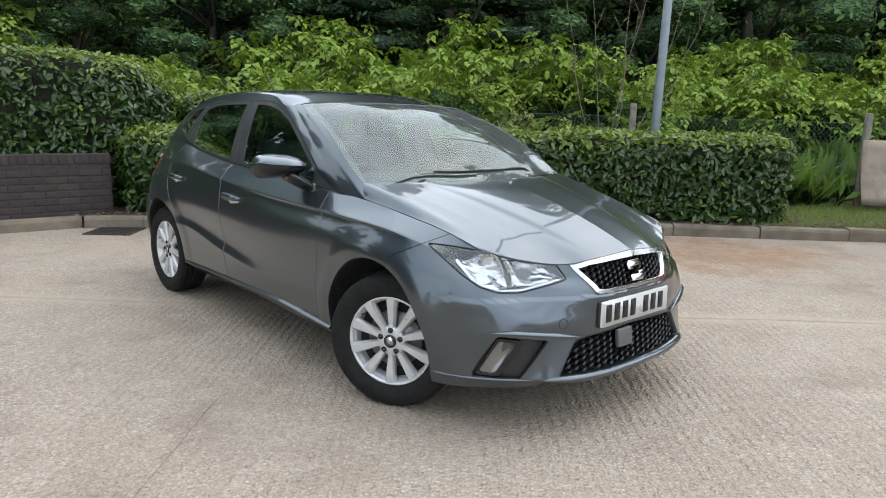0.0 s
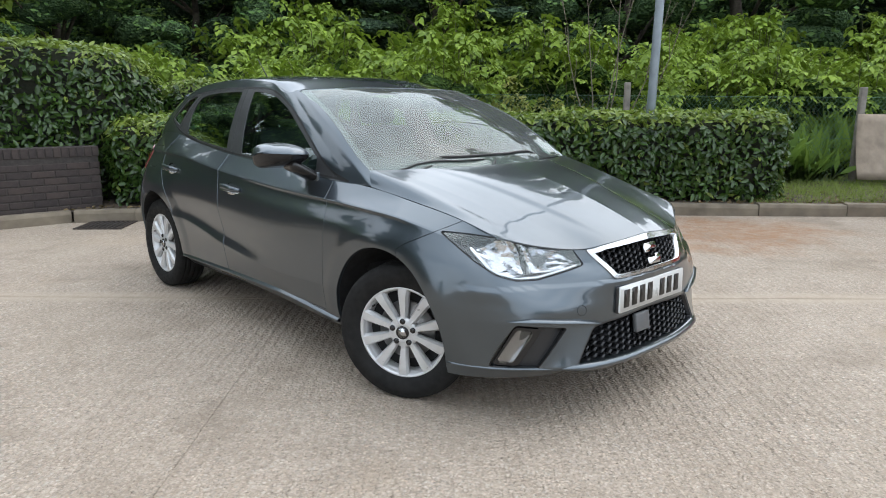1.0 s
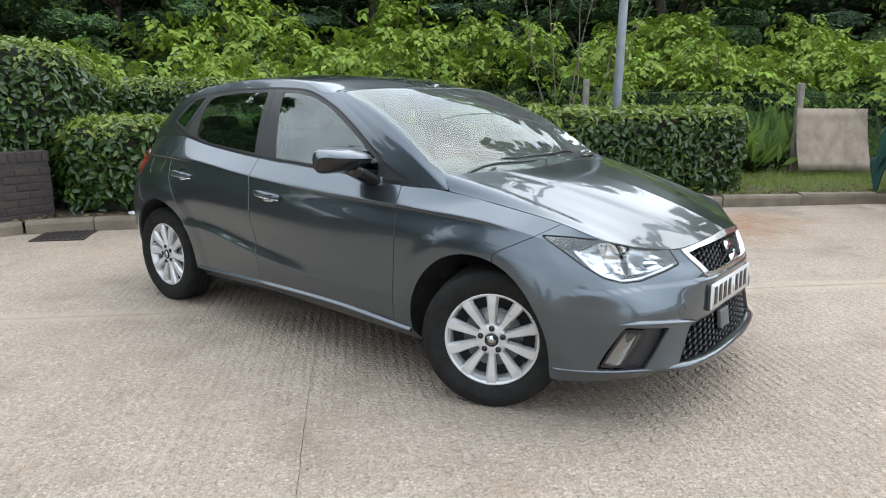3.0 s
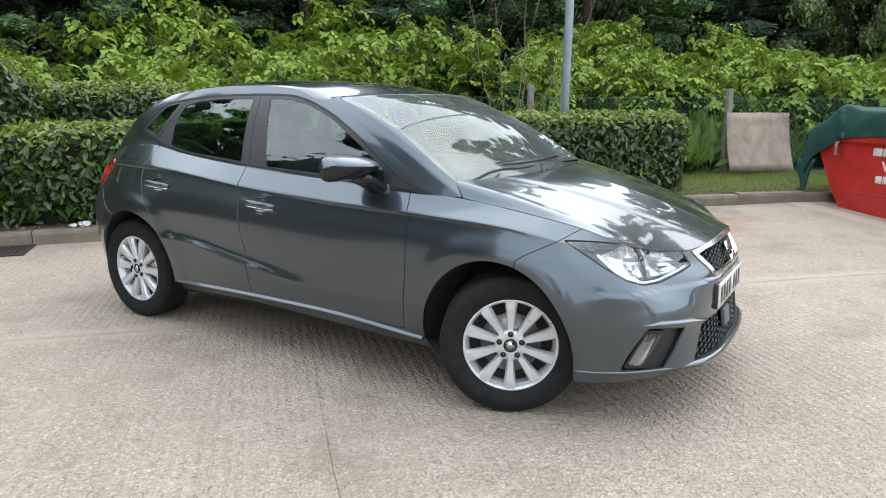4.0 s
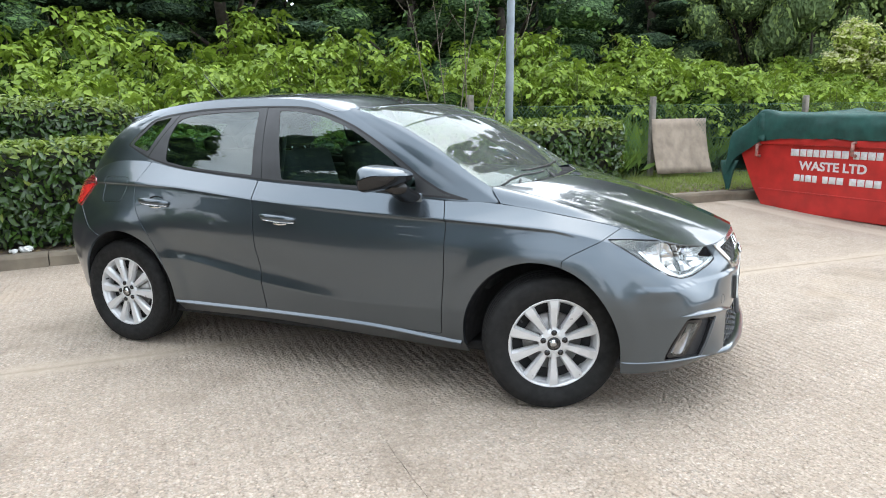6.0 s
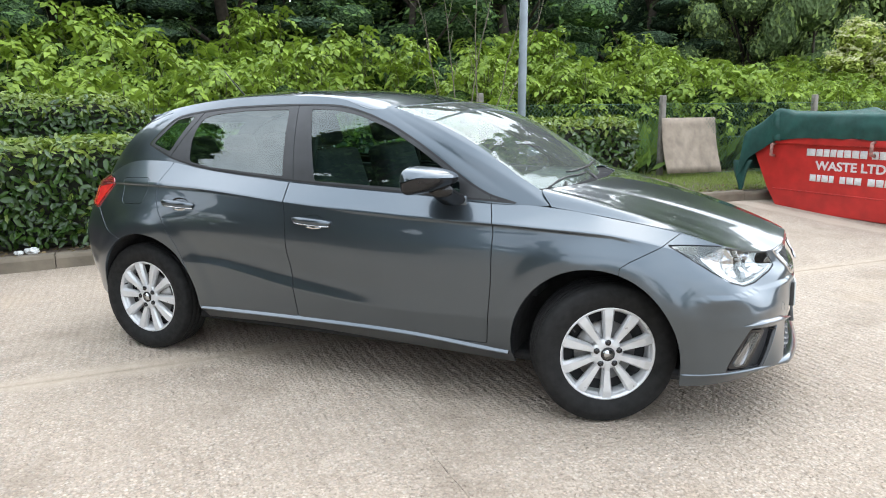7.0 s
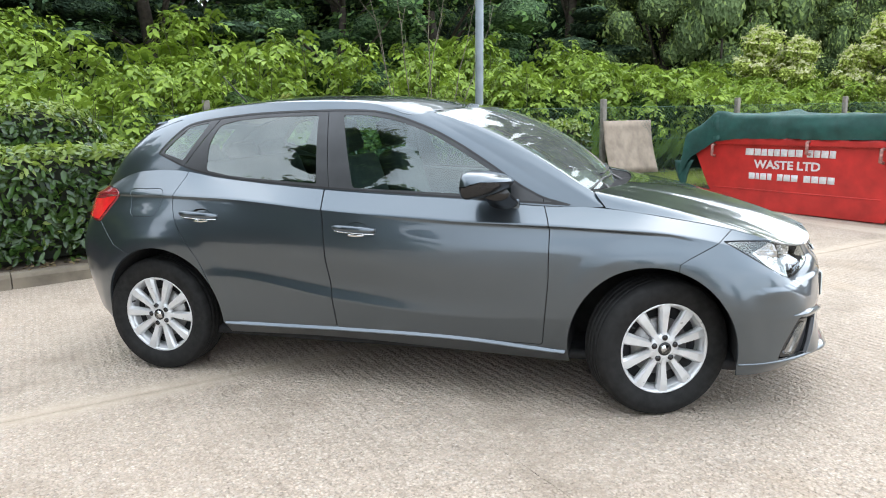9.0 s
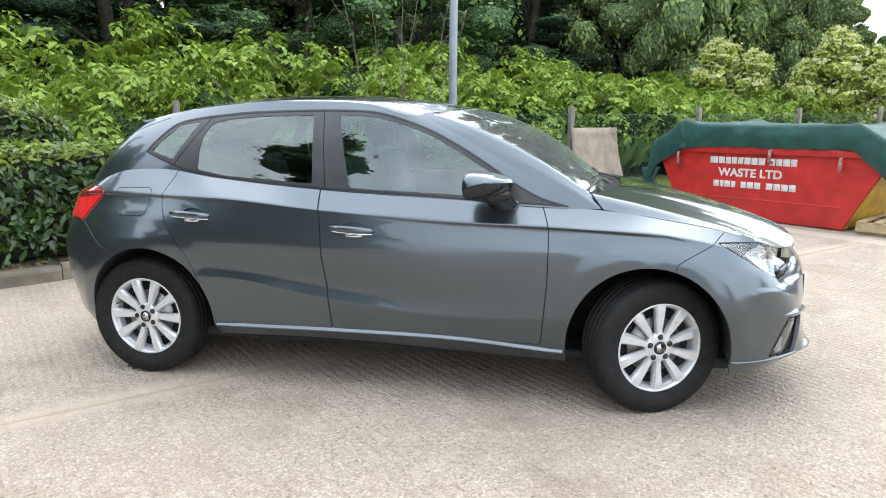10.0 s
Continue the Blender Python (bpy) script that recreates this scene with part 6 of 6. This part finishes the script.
# the depth of the wood behind: one foliage mass, coloured dark for its shade
big_v, big_f = ball(2)
CV, CF, P, N = [], [], [], []
places = [(along(t, 17.5 + rng.normal() * .8)[0], h, 10.0) for t in np.arange(.5, 21, 1.7) for h in (1.4, 4.8, 8.3)]
places += [(Vector((-16.5 + rng.normal(), y, 0)), h, 8.0) for y in np.arange(-9, 9.5, 2.1) for h in (1.0, 3.2)]
places += [(Vector((x, 24.5 + rng.normal() * .5, 0)), h, 6.0) for x in np.arange(-6, 7, 2.2) for h in (1.2, 3.8, 6.6)]
for p, h, _ in places:
    c = np.array((p.x, p.y, .4 + h + rng.normal() * .3))
    size = rng.uniform(1.7, 2.2)
    rough = np.array([noise.noise(Vector(v * 2.0 + c)) * .35 + noise.noise(Vector(v * 5.0 + c)) * .25 for v in big_v])
    CF.append(big_f + len(CV) * len(big_v))
    CV.append(c + big_v * (size * (1 + rough))[:, None])
    way = unit(rng.normal(size=(240, 3)))
    P.append(c + way * (size * (1.0 + rng.normal(size=240) * .14))[:, None])
    N.append(way + rng.normal(size=(240, 3)) * .5 + np.array((0, 0, .4)))
far_wood = thing("far_woodland", label="dark dense foliage in the depth of the wood", category="woodland", kind="stuff")
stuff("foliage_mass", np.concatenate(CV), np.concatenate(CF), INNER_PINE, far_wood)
V, F = blades(np.concatenate(P), np.concatenate(N), .20)
stuff("leaves", V, F, PINE, far_wood)

# bare sapling
TWIG = worn("pale_twigs", (0.152, 0.129, 0.095), 0.9, vary=0.3, scale=20)
root = Vector((-1.58, 4.95, verge_z(14.2, 1.6)))
sapling = thing("sapling", label="bare thin sapling with pale grey twigs", category="sapling")
g = np.random.default_rng(5)
for dx, dy, h, bow in ((.10, .12, 3.4, .10), (-.55, -.35, 2.6, -.16), (.62, .55, 2.7, .22), (.35, .30, 3.1, -.08), (.80, .70, 2.5, .30), (-.25, -.2, 2.9, -.10)):
    pts = []
    for t in np.linspace(0, 1, 9):
        pts.append(root + Vector((dx * t ** 1.4 + bow * math.sin(t * 3.1) * .6, dy * t ** 1.4 + bow * math.sin(t * 3.1) * .5, h * t)) + Vector(g.normal(size=3) * .018))
    twig = part("twig", rod(pts, [.011 - .0085 * t for t in np.linspace(0, 1, 9)], 5), TWIG, sapling)
    for k in (4, 5, 6, 7):
        way = Vector((g.normal() * .16, g.normal() * .16, g.uniform(.18, .40)))
        part("side_twig", rod([pts[k], pts[k] + way * .5 + Vector((0, 0, -.02)), pts[k] + way], [.0042, .0032, .0018], 4), TWIG, twig)

# grass on the verge past the hedge's end, dead leaves along the kerb
n = 17000
ts, ds = rng.uniform(15.0, 20.5, n), rng.uniform(.14, 2.3, n)
keep = (ds > .1) & (ts + ds * .25 > 15.8)
P = np.array([(lambda q: (q.x, q.y, verge_z(t, d) - .005))(along(t, d)[0]) for t, d in zip(ts[keep], ds[keep])])
A = unit(rng.normal(size=P.shape) * (1, 1, 0) * .6 + np.array([0, 0, 1]))
B = unit(np.cross(A, rng.normal(size=P.shape)))
L = rng.uniform(.03, .10, len(P))[:, None]
V = np.stack([P - B * .004, P + B * .004, P + A * L + B * L * .25], 1).reshape(-1, 3)
tagged(sheet_part("verge_grass", V, np.arange(len(V)).reshape(-1, 3), GRASS), "short rough grass on the verge", "grass", kind="stuff")
n = 900
ts, ds = rng.uniform(8.4, 18.5, n), rng.exponential(.25, n) + .10
P = np.array([(lambda q: (q.x, q.y, verge_z(t, d) + .012))(along(t, d)[0]) for t, d in zip(ts, ds)])
V, F = leaves(P, np.array([0, 0, 1]) + rng.normal(scale=.35, size=P.shape), .06, .5)
tagged(sheet_part("leaf_litter", V, F, DRY), "scattered dry fallen leaves", "leaf litter", kind="stuff")
# crumpled white litter at the foot of the hedge
for x, y, size in ((-3.93, .44, .050), (-3.99, .36, .032)):
    V, F = ball(2)
    V = V * np.array((1.4, 1.0, .55)) * size * (1 + np.array([noise.noise(Vector(v * 2.6 + x)) for v in V]) * .55)[:, None]
    bit = sheet_part("litter", V, F, LITTER, smooth=False)
    bit.matrix_basis = Matrix.Translation((x, y, .125 + size * .45))
    tagged(bit, "crumpled white paper litter under the hedge", "litter")
# soft tangle of weeds at the fence
n = 2600
ts, ds = rng.uniform(15.7, 20.5, n), rng.uniform(1.75, 3.2, n)
ds = np.where((ts > 17.4) & (ts < 20.2), ds + .75, ds)
P = np.array([(lambda q: (q.x, q.y, verge_z(t, d)))(along(t, d)[0]) for t, d in zip(ts, ds)])
A = unit(rng.normal(size=P.shape) * (1, 1, 0) * .45 + np.array([0, 0, 1]))
B = unit(np.cross(A, rng.normal(size=P.shape)))
tall = np.array([.62 + .40 * noise.noise((x * 1.1, y * 1.1, 8.0)) for x, y, z in P])
L = (rng.uniform(.5, 1.25, n) * tall)[:, None]
V = np.stack([P - B * .004, P + B * .004, P + A * L * .6 + B * .008, P + A * L + B * L * .3], 1).reshape(-1, 3)
k = np.arange(n)[:, None] * 4
F = np.concatenate([np.concatenate([k, k + 1, k + 2], 1), np.concatenate([k, k + 2, k + 3], 1)])
u = rng.uniform(.15, 1.0, (n, 9, 1))
Q = P[:, None] + A[:, None] * (L[:, None] * u) + B[:, None] * (L[:, None] * .3 * u ** 3) + rng.normal(scale=.035, size=(n, 9, 3))
V2, F2 = leaves(Q.reshape(-1, 3), rng.normal(scale=.55, size=(n * 9, 3)) + np.array([0, 0, .9]), .052, .34, .3)
tagged(sheet_part("tall_weeds", np.concatenate([V, V2]), np.concatenate([F, F2 + len(V)]), leafy("weed_leaves", (0.057, 0.118, 0.021), (0.190, 0.304, 0.065), 0.55, 0.4, 0.3)),
       "soft tangle of tall weeds along the wire fence", "weeds", kind="stuff")


# ---- wall, post, fence, board, skip ----


def brick_face():
    """Dark engineering brick, each a little different, with pale salt stains."""
    n = Nodes("dark_brick")
    which = n.t.nodes.new("ShaderNodeObjectInfo").outputs["Random"]
    c = n.ramp(which, (0.0, (0.027, 0.021, 0.021)), (0.5, (0.040, 0.030, 0.028)), (1.0, (0.057, 0.041, 0.036)))
    c = n.mix(0.4, c, n.ramp(n.noise(18.0, 5), (0.3, (0.023, 0.0182, 0.0175)), (0.7, (0.065, 0.050, 0.044))))
    salt = n.node("ShaderNodeVectorMath")
    salt.operation = "ADD"
    n.put(salt.inputs[0], n.co)
    n.put(salt.inputs[1], n.math("MULTIPLY", which, 40.0))
    pale = n.ramp(n.noise(9.0, 6, 0.7, salt.outputs[0]), (0.66, (0.0,) * 3), (0.76, (0.6,) * 3))
    c = n.mix(pale, c, (0.228, 0.213, 0.198))
    return n.surface(c, 0.85, 0.0, n.bump(n.noise(120.0, 3), 0.7, 0.003))


BRICK = brick_face()
MORTAR = worn("mortar", (0.038, 0.033, 0.030), 0.95, vary=0.3, scale=20)
GALV = worn("grey_painted_steel", (0.198, 0.228, 0.251), 0.45, 0.25, vary=0.12, scale=8)
POSTC = worn("concrete_post", (0.180, 0.162, 0.138), 0.95, vary=0.3, scale=12, grain=140, bumpy=0.7)
WIRE = worn("green_wire", (0.068, 0.144, 0.099), 0.5, vary=0.2)
PLY = worn("weathered_plywood", (0.281, 0.224, 0.171), 0.85, vary=0.25, scale=6, grain=90, bumpy=0.4)
RED = worn("red_skip_paint", (0.426, 0.023, 0.0198), 0.42, vary=0.22, scale=5, grain=30, bumpy=0.25)
RED_DIRTY = worn("scuffed_red_paint", (0.304, 0.049, 0.038), 0.6, vary=0.4, scale=9)
NET = worn("green_tarpaulin", (0.0091, 0.057, 0.047), 0.62, vary=0.3, scale=7, grain=260, bumpy=0.6)
LUG = worn("scuffed_lug_paint", (0.319, 0.152, 0.129), 0.6, 0.1, vary=0.5, scale=30)
LETTER = worn("white_lettering", (0.562, 0.547, 0.532), 0.6, vary=0.14, scale=40)
YELLOW = worn("yellow_paint", (0.456, 0.274, 0.034), 0.5, vary=0.3, scale=7)
TIMBER = worn("pale_timber", (0.380, 0.289, 0.167), 0.85, vary=0.25, scale=14)

# brick planter wall: courses of bricks with recessed joints
wall = thing("planter_wall", label="low dark brick planter wall behind the kerb", category="wall", kind="structure")
WALL_X, WALL_END, WALL_FOOT, WALL_TOP = -4.545, -.15, .02, .775
part("wall_core", block((.19, 8.6, WALL_TOP - WALL_FOOT - .012), Matrix.Translation((WALL_X - .098, WALL_END - 4.31, (WALL_TOP + WALL_FOOT) / 2))), MORTAR, wall, smooth=False)
brick_mesh = part("brick", block((.1025, .215, .065), None, .005, 1), BRICK, wall, smooth=False)
brick_mesh.matrix_basis = Matrix.Translation((WALL_X - .1075, WALL_END - .05, WALL_FOOT + .0325)) @ Matrix.Rotation(radians(90), 4, "Z")


def lay_brick(x, y, z, turn=None):
    b = new("brick", brick_mesh.data)
    b.parent = wall
    b.matrix_basis = Matrix.Translation((x + .002 * math.sin(y * 37 + z * 91), y, z)) @ (turn or Matrix())


COPING = WALL_TOP - .1105
course = 0
z = WALL_FOOT + .0325
while z < COPING - .03:
    y = WALL_END - .1075 - (.1125 if course % 2 else 0)
    while y > -4.6:
        lay_brick(WALL_X - .048, y, z)
        y -= .225
    if course % 2:
        lay_brick(WALL_X - .1075, WALL_END - .05, z, Matrix.Rotation(radians(90), 4, "Z"))
    z += .075
    course += 1
# bricks on edge along the top
y = WALL_END - .0325
while y > -4.6:
    lay_brick(WALL_X - .1025, y, WALL_TOP - .052, Matrix.Rotation(radians(90), 4, "X") @ Matrix.Rotation(radians(90), 4, "Z"))
    y -= .0752

# lamp post
lp = thing("lamp_post", pose(-.77, 4.66, .20, -.5, .6, 0), "plain grey painted steel lamp post", "lamp post")
part("post", rod([(0, 0, 0), (0, 0, 1.2), (0, 0, 8.0)], [.052, .050, .044], 20), GALV, lp)
part("base_sleeve", rod([(0, 0, -.02), (0, 0, .8)], .066, 20), GALV, lp)

# wire fence
F0, F1 = Vector((-3.80, 3.49, 0)), Vector((.59, 7.53, 0))
step = (F1 - F0) / 2
fence = thing("wire_fence", label="green chain-link fence on concrete posts", category="fence")
for i in range(-1, 7):
    p = F0 + step * i
    z0, z1 = .22, (1.54 if i < 2 else 1.50)
    part("fence_post", block((.078, .078, z1 - z0 + .4), Matrix.Translation((p.x, p.y, (z0 + z1) / 2 - .2)) @ Matrix.Rotation(radians(43), 4, "Z"), .012), POSTC, fence)
way = step.normalized()
mesh_wires = bmesh.new()
a0, a1 = -3.0, step.length * 5
for lo, hi in ((.28, 1.38),):
    h = hi - lo
    for s in np.arange(a0, a1, .062):
        for sign in (1, -1):
            p, q = F0 + way * s, F0 + way * (s + sign * h * .8)
            for v in ((p, q),):
                a, b = Vector((p.x, p.y, lo)), Vector((q.x, q.y, hi))
                n = Vector((-way.y, way.x, 0)) * .0016
                u = Vector((way.x, way.y, 0)) * .0016
                vs = [mesh_wires.verts.new(x) for x in (a + n, a - u, a + u - n, b + n, b - u, b + u - n)]
                for i in range(3):
                    j = (i + 1) % 3
                    mesh_wires.faces.new((vs[i], vs[j], vs[3 + j], vs[3 + i]))
tagged(part("chain_link", mesh_wires, WIRE, fence), kind="stuff")
for z in (.30, .85, 1.37):
    part("line_wire", rod([F0 + way * a0 + Vector((0, 0, z)), F0 + way * a1 + Vector((0, 0, z))], .0025, 5), WIRE, fence)

# plywood sheet leaning on the fence
rows = []
for i in range(9):
    t = i / 8
    row = []
    for j in range(9):
        s = j / 8
        top_, bot = Vector((.60, 7.40, 1.165)).lerp(Vector((1.31, 8.24, 1.16)), s), Vector((.735, 7.22, .35)).lerp(Vector((1.46, 8.15, .32)), s)
        p = bot.lerp(top_, t)
        p += Vector((.55, -.50, 0)) * (.05 * math.sin(t * math.pi) - .05 * (s - .5) ** 2) * -1
        row.append(p)
    rows.append(row)
back_off = Vector((-.55, .50, 0)).normalized() * .012
bm = bmesh.new()
fr = [[bm.verts.new(p) for p in r] for r in rows]
bk = [[bm.verts.new(p + back_off) for p in r] for r in rows]
for i in range(8):
    for j in range(8):
        bm.faces.new((fr[i][j], fr[i][j + 1], fr[i + 1][j + 1], fr[i + 1][j]))
        bm.faces.new((bk[i][j], bk[i + 1][j], bk[i + 1][j + 1], bk[i][j + 1]))
for i in range(8):
    for r0, r1 in ((fr[i][0], fr[i + 1][0]), (fr[i][8], fr[i + 1][8])):
        k = (bk[i][0], bk[i + 1][0]) if r0 is fr[i][0] else (bk[i][8], bk[i + 1][8])
        bm.faces.new((r0, r1, k[1], k[0]))
    bm.faces.new((fr[0][i], fr[0][i + 1], bk[0][i + 1], bk[0][i]))
    bm.faces.new((fr[8][i], fr[8][i + 1], bk[8][i + 1], bk[8][i]))
tagged(part("plywood_board", bm, PLY), "weathered bowed plywood sheet leaning on the fence", "board")

# waste skip: local x along its long side, y away from the yard, z up
SKIP = Matrix(((.743, .669, 0, 2.44), (-.669, .743, 0, 5.79), (0, 0, 1, 0), (0, 0, 0, 1)))
skip = thing("skip", SKIP, "red steel waste skip with white lettering under a green tarpaulin", "skip")
WIDE = 1.62
low = [(-.34, .10), (1.61, .10), (1.61, WIDE - .1), (-.34, WIDE - .1)]


def skip_ring(z, x0, x1, inset):
    return [Vector((x0, inset, z)), Vector((x1, inset, z)), Vector((x1, WIDE - inset, z)), Vector((x0, WIDE - inset, z))]


part("tub", hull([skip_ring(.05, -.36, 1.72, .03), skip_ring(.30, -.52, 1.85, .015), skip_ring(.86, -.80, 2.16, 0), skip_ring(.96, -.80, 2.16, 0)]), RED, skip, smooth=False)
for y in (-.022, WIDE + .002):
    part("rim", block((2.98, .05, .085), Matrix.Translation((.68, y + .01, .905)), .012), RED, skip)
for x in (-.81, 2.17):
    part("rim", block((.05, WIDE, .085), Matrix.Translation((x, WIDE / 2, .905)), .012), RED, skip)
part("end_plate", hull([[Vector((x, y, z)) for x, y in ((xx, .05), (xx + .012, .05), (xx + .012, WIDE - .05), (xx, WIDE - .05))] for z, xx in ((.06, 1.73), (.30, 1.853), (.84, 2.153))]), YELLOW, skip, "scuffed yellow end plate", smooth=False)
part("side_seam", block((2.12, .012, .016), Matrix.Translation((.62, .016, .30)), .004), RED, skip)
part("skid", block((1.9, .08, .06), Matrix.Translation((.63, .12, .05)), .01), RED_DIRTY, skip)
part("skid", block((1.9, .08, .06), Matrix.Translation((.63, WIDE - .12, .05)), .01), RED_DIRTY, skip)
for x, z in ((-.42, .80), (.86, .86), (1.68, .80)):
    part("lifting_lug", rod([(x, -.02, z + .06), (x, -.075, z + .05), (x, -.08, z - .08), (x, -.02, z - .09)], .020, 10), LUG, skip, "worn steel lifting lug")

# white lettering: the name and the telephone number stand as plain bars
def bar_row(x0, x1, z, h, widths):
    total = sum(widths) + .012 * (len(widths) - 1)
    x = x0
    k = (x1 - x0) / total
    for w in widths:
        if w > 0:
            part("lettering_bar", block((w * k, .004, h), Matrix.Translation((x + w * k / 2, -.0035 + .018 * max(0, (.86 - z)) / .6, z)) @ Matrix.Rotation(-.028, 4, "X"), .001, 1), LETTER, skip)
        x += (abs(w) + .012) * k


bar_row(.02, 1.10, .775, .085, (.11, .08, .07, .07, .07, .08, .08, .08, -.03, .07, .07, .08, .07))
bar_row(.08, .98, .475, .080, (.07, .04, .07, .05, -.04, .06, .07, .07, -.04, .07, .07, .07, .07))
txt = bpy.data.curves.new("lettering", "FONT")
txt.body, txt.size, txt.extrude, txt.align_x, txt.offset = "WASTE LTD", .140, .002, "CENTER", .004
tmp = new("lettering_text", txt)
bpy.context.view_layer.update()
me = bpy.data.meshes.new_from_object(tmp.evaluated_get(bpy.context.evaluated_depsgraph_get()))
bpy.data.objects.remove(tmp)
me.transform(Matrix.Translation((.57, .0045, .578)) @ Matrix.Rotation(radians(90), 4, "X") @ Matrix.Diagonal((1.12, 1, 1, 1)))
me.materials.clear()
me.materials.append(LETTER)
words = new("lettering", me)
words.parent = skip

# tarpaulin draped over it: its top line from end to end, and its front hem
TOP = [(-.95, .50), (-.90, .80), (-.87, .99), (-.62, 1.12), (-.40, 1.29), (-.30, 1.29), (-.18, 1.235), (.4, 1.225), (1.0, 1.22), (1.72, 1.235), (1.82, 1.245), (2.22, 1.0), (2.26, .80), (2.30, .60)]
top_k = chord([(x * 1.0, z) for x, z in TOP])
nx, across = 90, 30
V = []
for i, u in enumerate(np.linspace(0, top_k[-1], nx)):
    x, zt = np.interp(u, top_k, [p[0] for p in TOP]), np.interp(u, top_k, [p[1] for p in TOP])
    hem = np.interp(x, [-.95, -.80, -.40, -.1, .75, .80, 1.78, 2.0, 2.30], [.40, .66, .895, .935, .950, .935, .955, .78, .50]) + .012 * noise.noise((x * 9, 0, 3))
    hem = min(hem, zt - .03)
    for j in range(12):
        w = j / 12
        y = -.052 - .030 * noise.noise((x * 6, w * 1.2, 6)) * (1 - w) - .012 * noise.noise((x * 17, w * 2.5, 2)) - .02 * math.sin(w * 3.14)
        V.append((x, y, hem + (zt - hem) * w))
    for j in range(across):
        w = j / (across - 1)
        y = -.040 + w * (WIDE + .08)
        z = zt - .05 * math.sin(w * 3.14) * (1 if -.8 < x < 2.1 else 0) + .02 * noise.noise((x * 3, y * 3, 1)) * min(1, w * 5)
        V.append((x, y, z))
    for w in (.25, .5, .75, 1):
        V.append((x, WIDE + .055, zt - (zt - hem) * w))
ny = 12 + across + 4
F = [(i * ny + j, (i + 1) * ny + j, (i + 1) * ny + j + 1, i * ny + j + 1) for i in range(nx - 1) for j in range(ny - 1)]
tarp = sheet_part("tarpaulin", np.array(V), np.array(F), NET)
tarp.matrix_basis = SKIP
# a doubled fold over the rim and a corner that hangs down
fold = hull([[Vector((x + dx, -.078 - .01 * math.sin(z * 30), z)) for x, dx in ((-.40 + .10 * (1.25 - z), -.05), (-.40 + .10 * (1.25 - z), .05))] + [Vector((x + dx, -.058, z)) for x, dx in ((-.40 + .10 * (1.25 - z), .05), (-.40 + .10 * (1.25 - z), -.05))]
             for z in np.linspace(.90, 1.24, 9)])
part("fold", fold, NET, tarp)
rings = []
for t in np.linspace(0, 1, 9):
    w = .15 * (1 - t) + .018
    c = Vector((-.90 - .02 * math.sin(t * 5), -.02 - .03 * t, .62 - .42 * t))
    rings.append([c + Vector((-w, .01, 0)), c + Vector((-w * .3, -.025, 0)), c + Vector((w * .4, .0, .01)), c + Vector((w, -.02, .02)), c + Vector((w, .0, .02)), c + Vector((-w, .03, 0))])
part("hanging_corner", hull(rings), NET, tarp, "ragged green corner hanging down")
tagged(tarp, "green woven tarpaulin draped over the skip", "tarpaulin")

# pallet beside the skip
pal = thing("pallet", SKIP @ pose(1.90, .36, .05, 0, 0, 8), "pale timber pallet on the ground", "pallet")
for i in range(6):
    part("pallet_board", block((.07, .9, .02), Matrix.Translation((i * .16, 0, .13)), .004), TIMBER, pal)
for y in (-.4, 0, .4):
    part("pallet_bearer", block((.95, .07, .10), Matrix.Translation((.42, y, .07)), .004), TIMBER, pal)
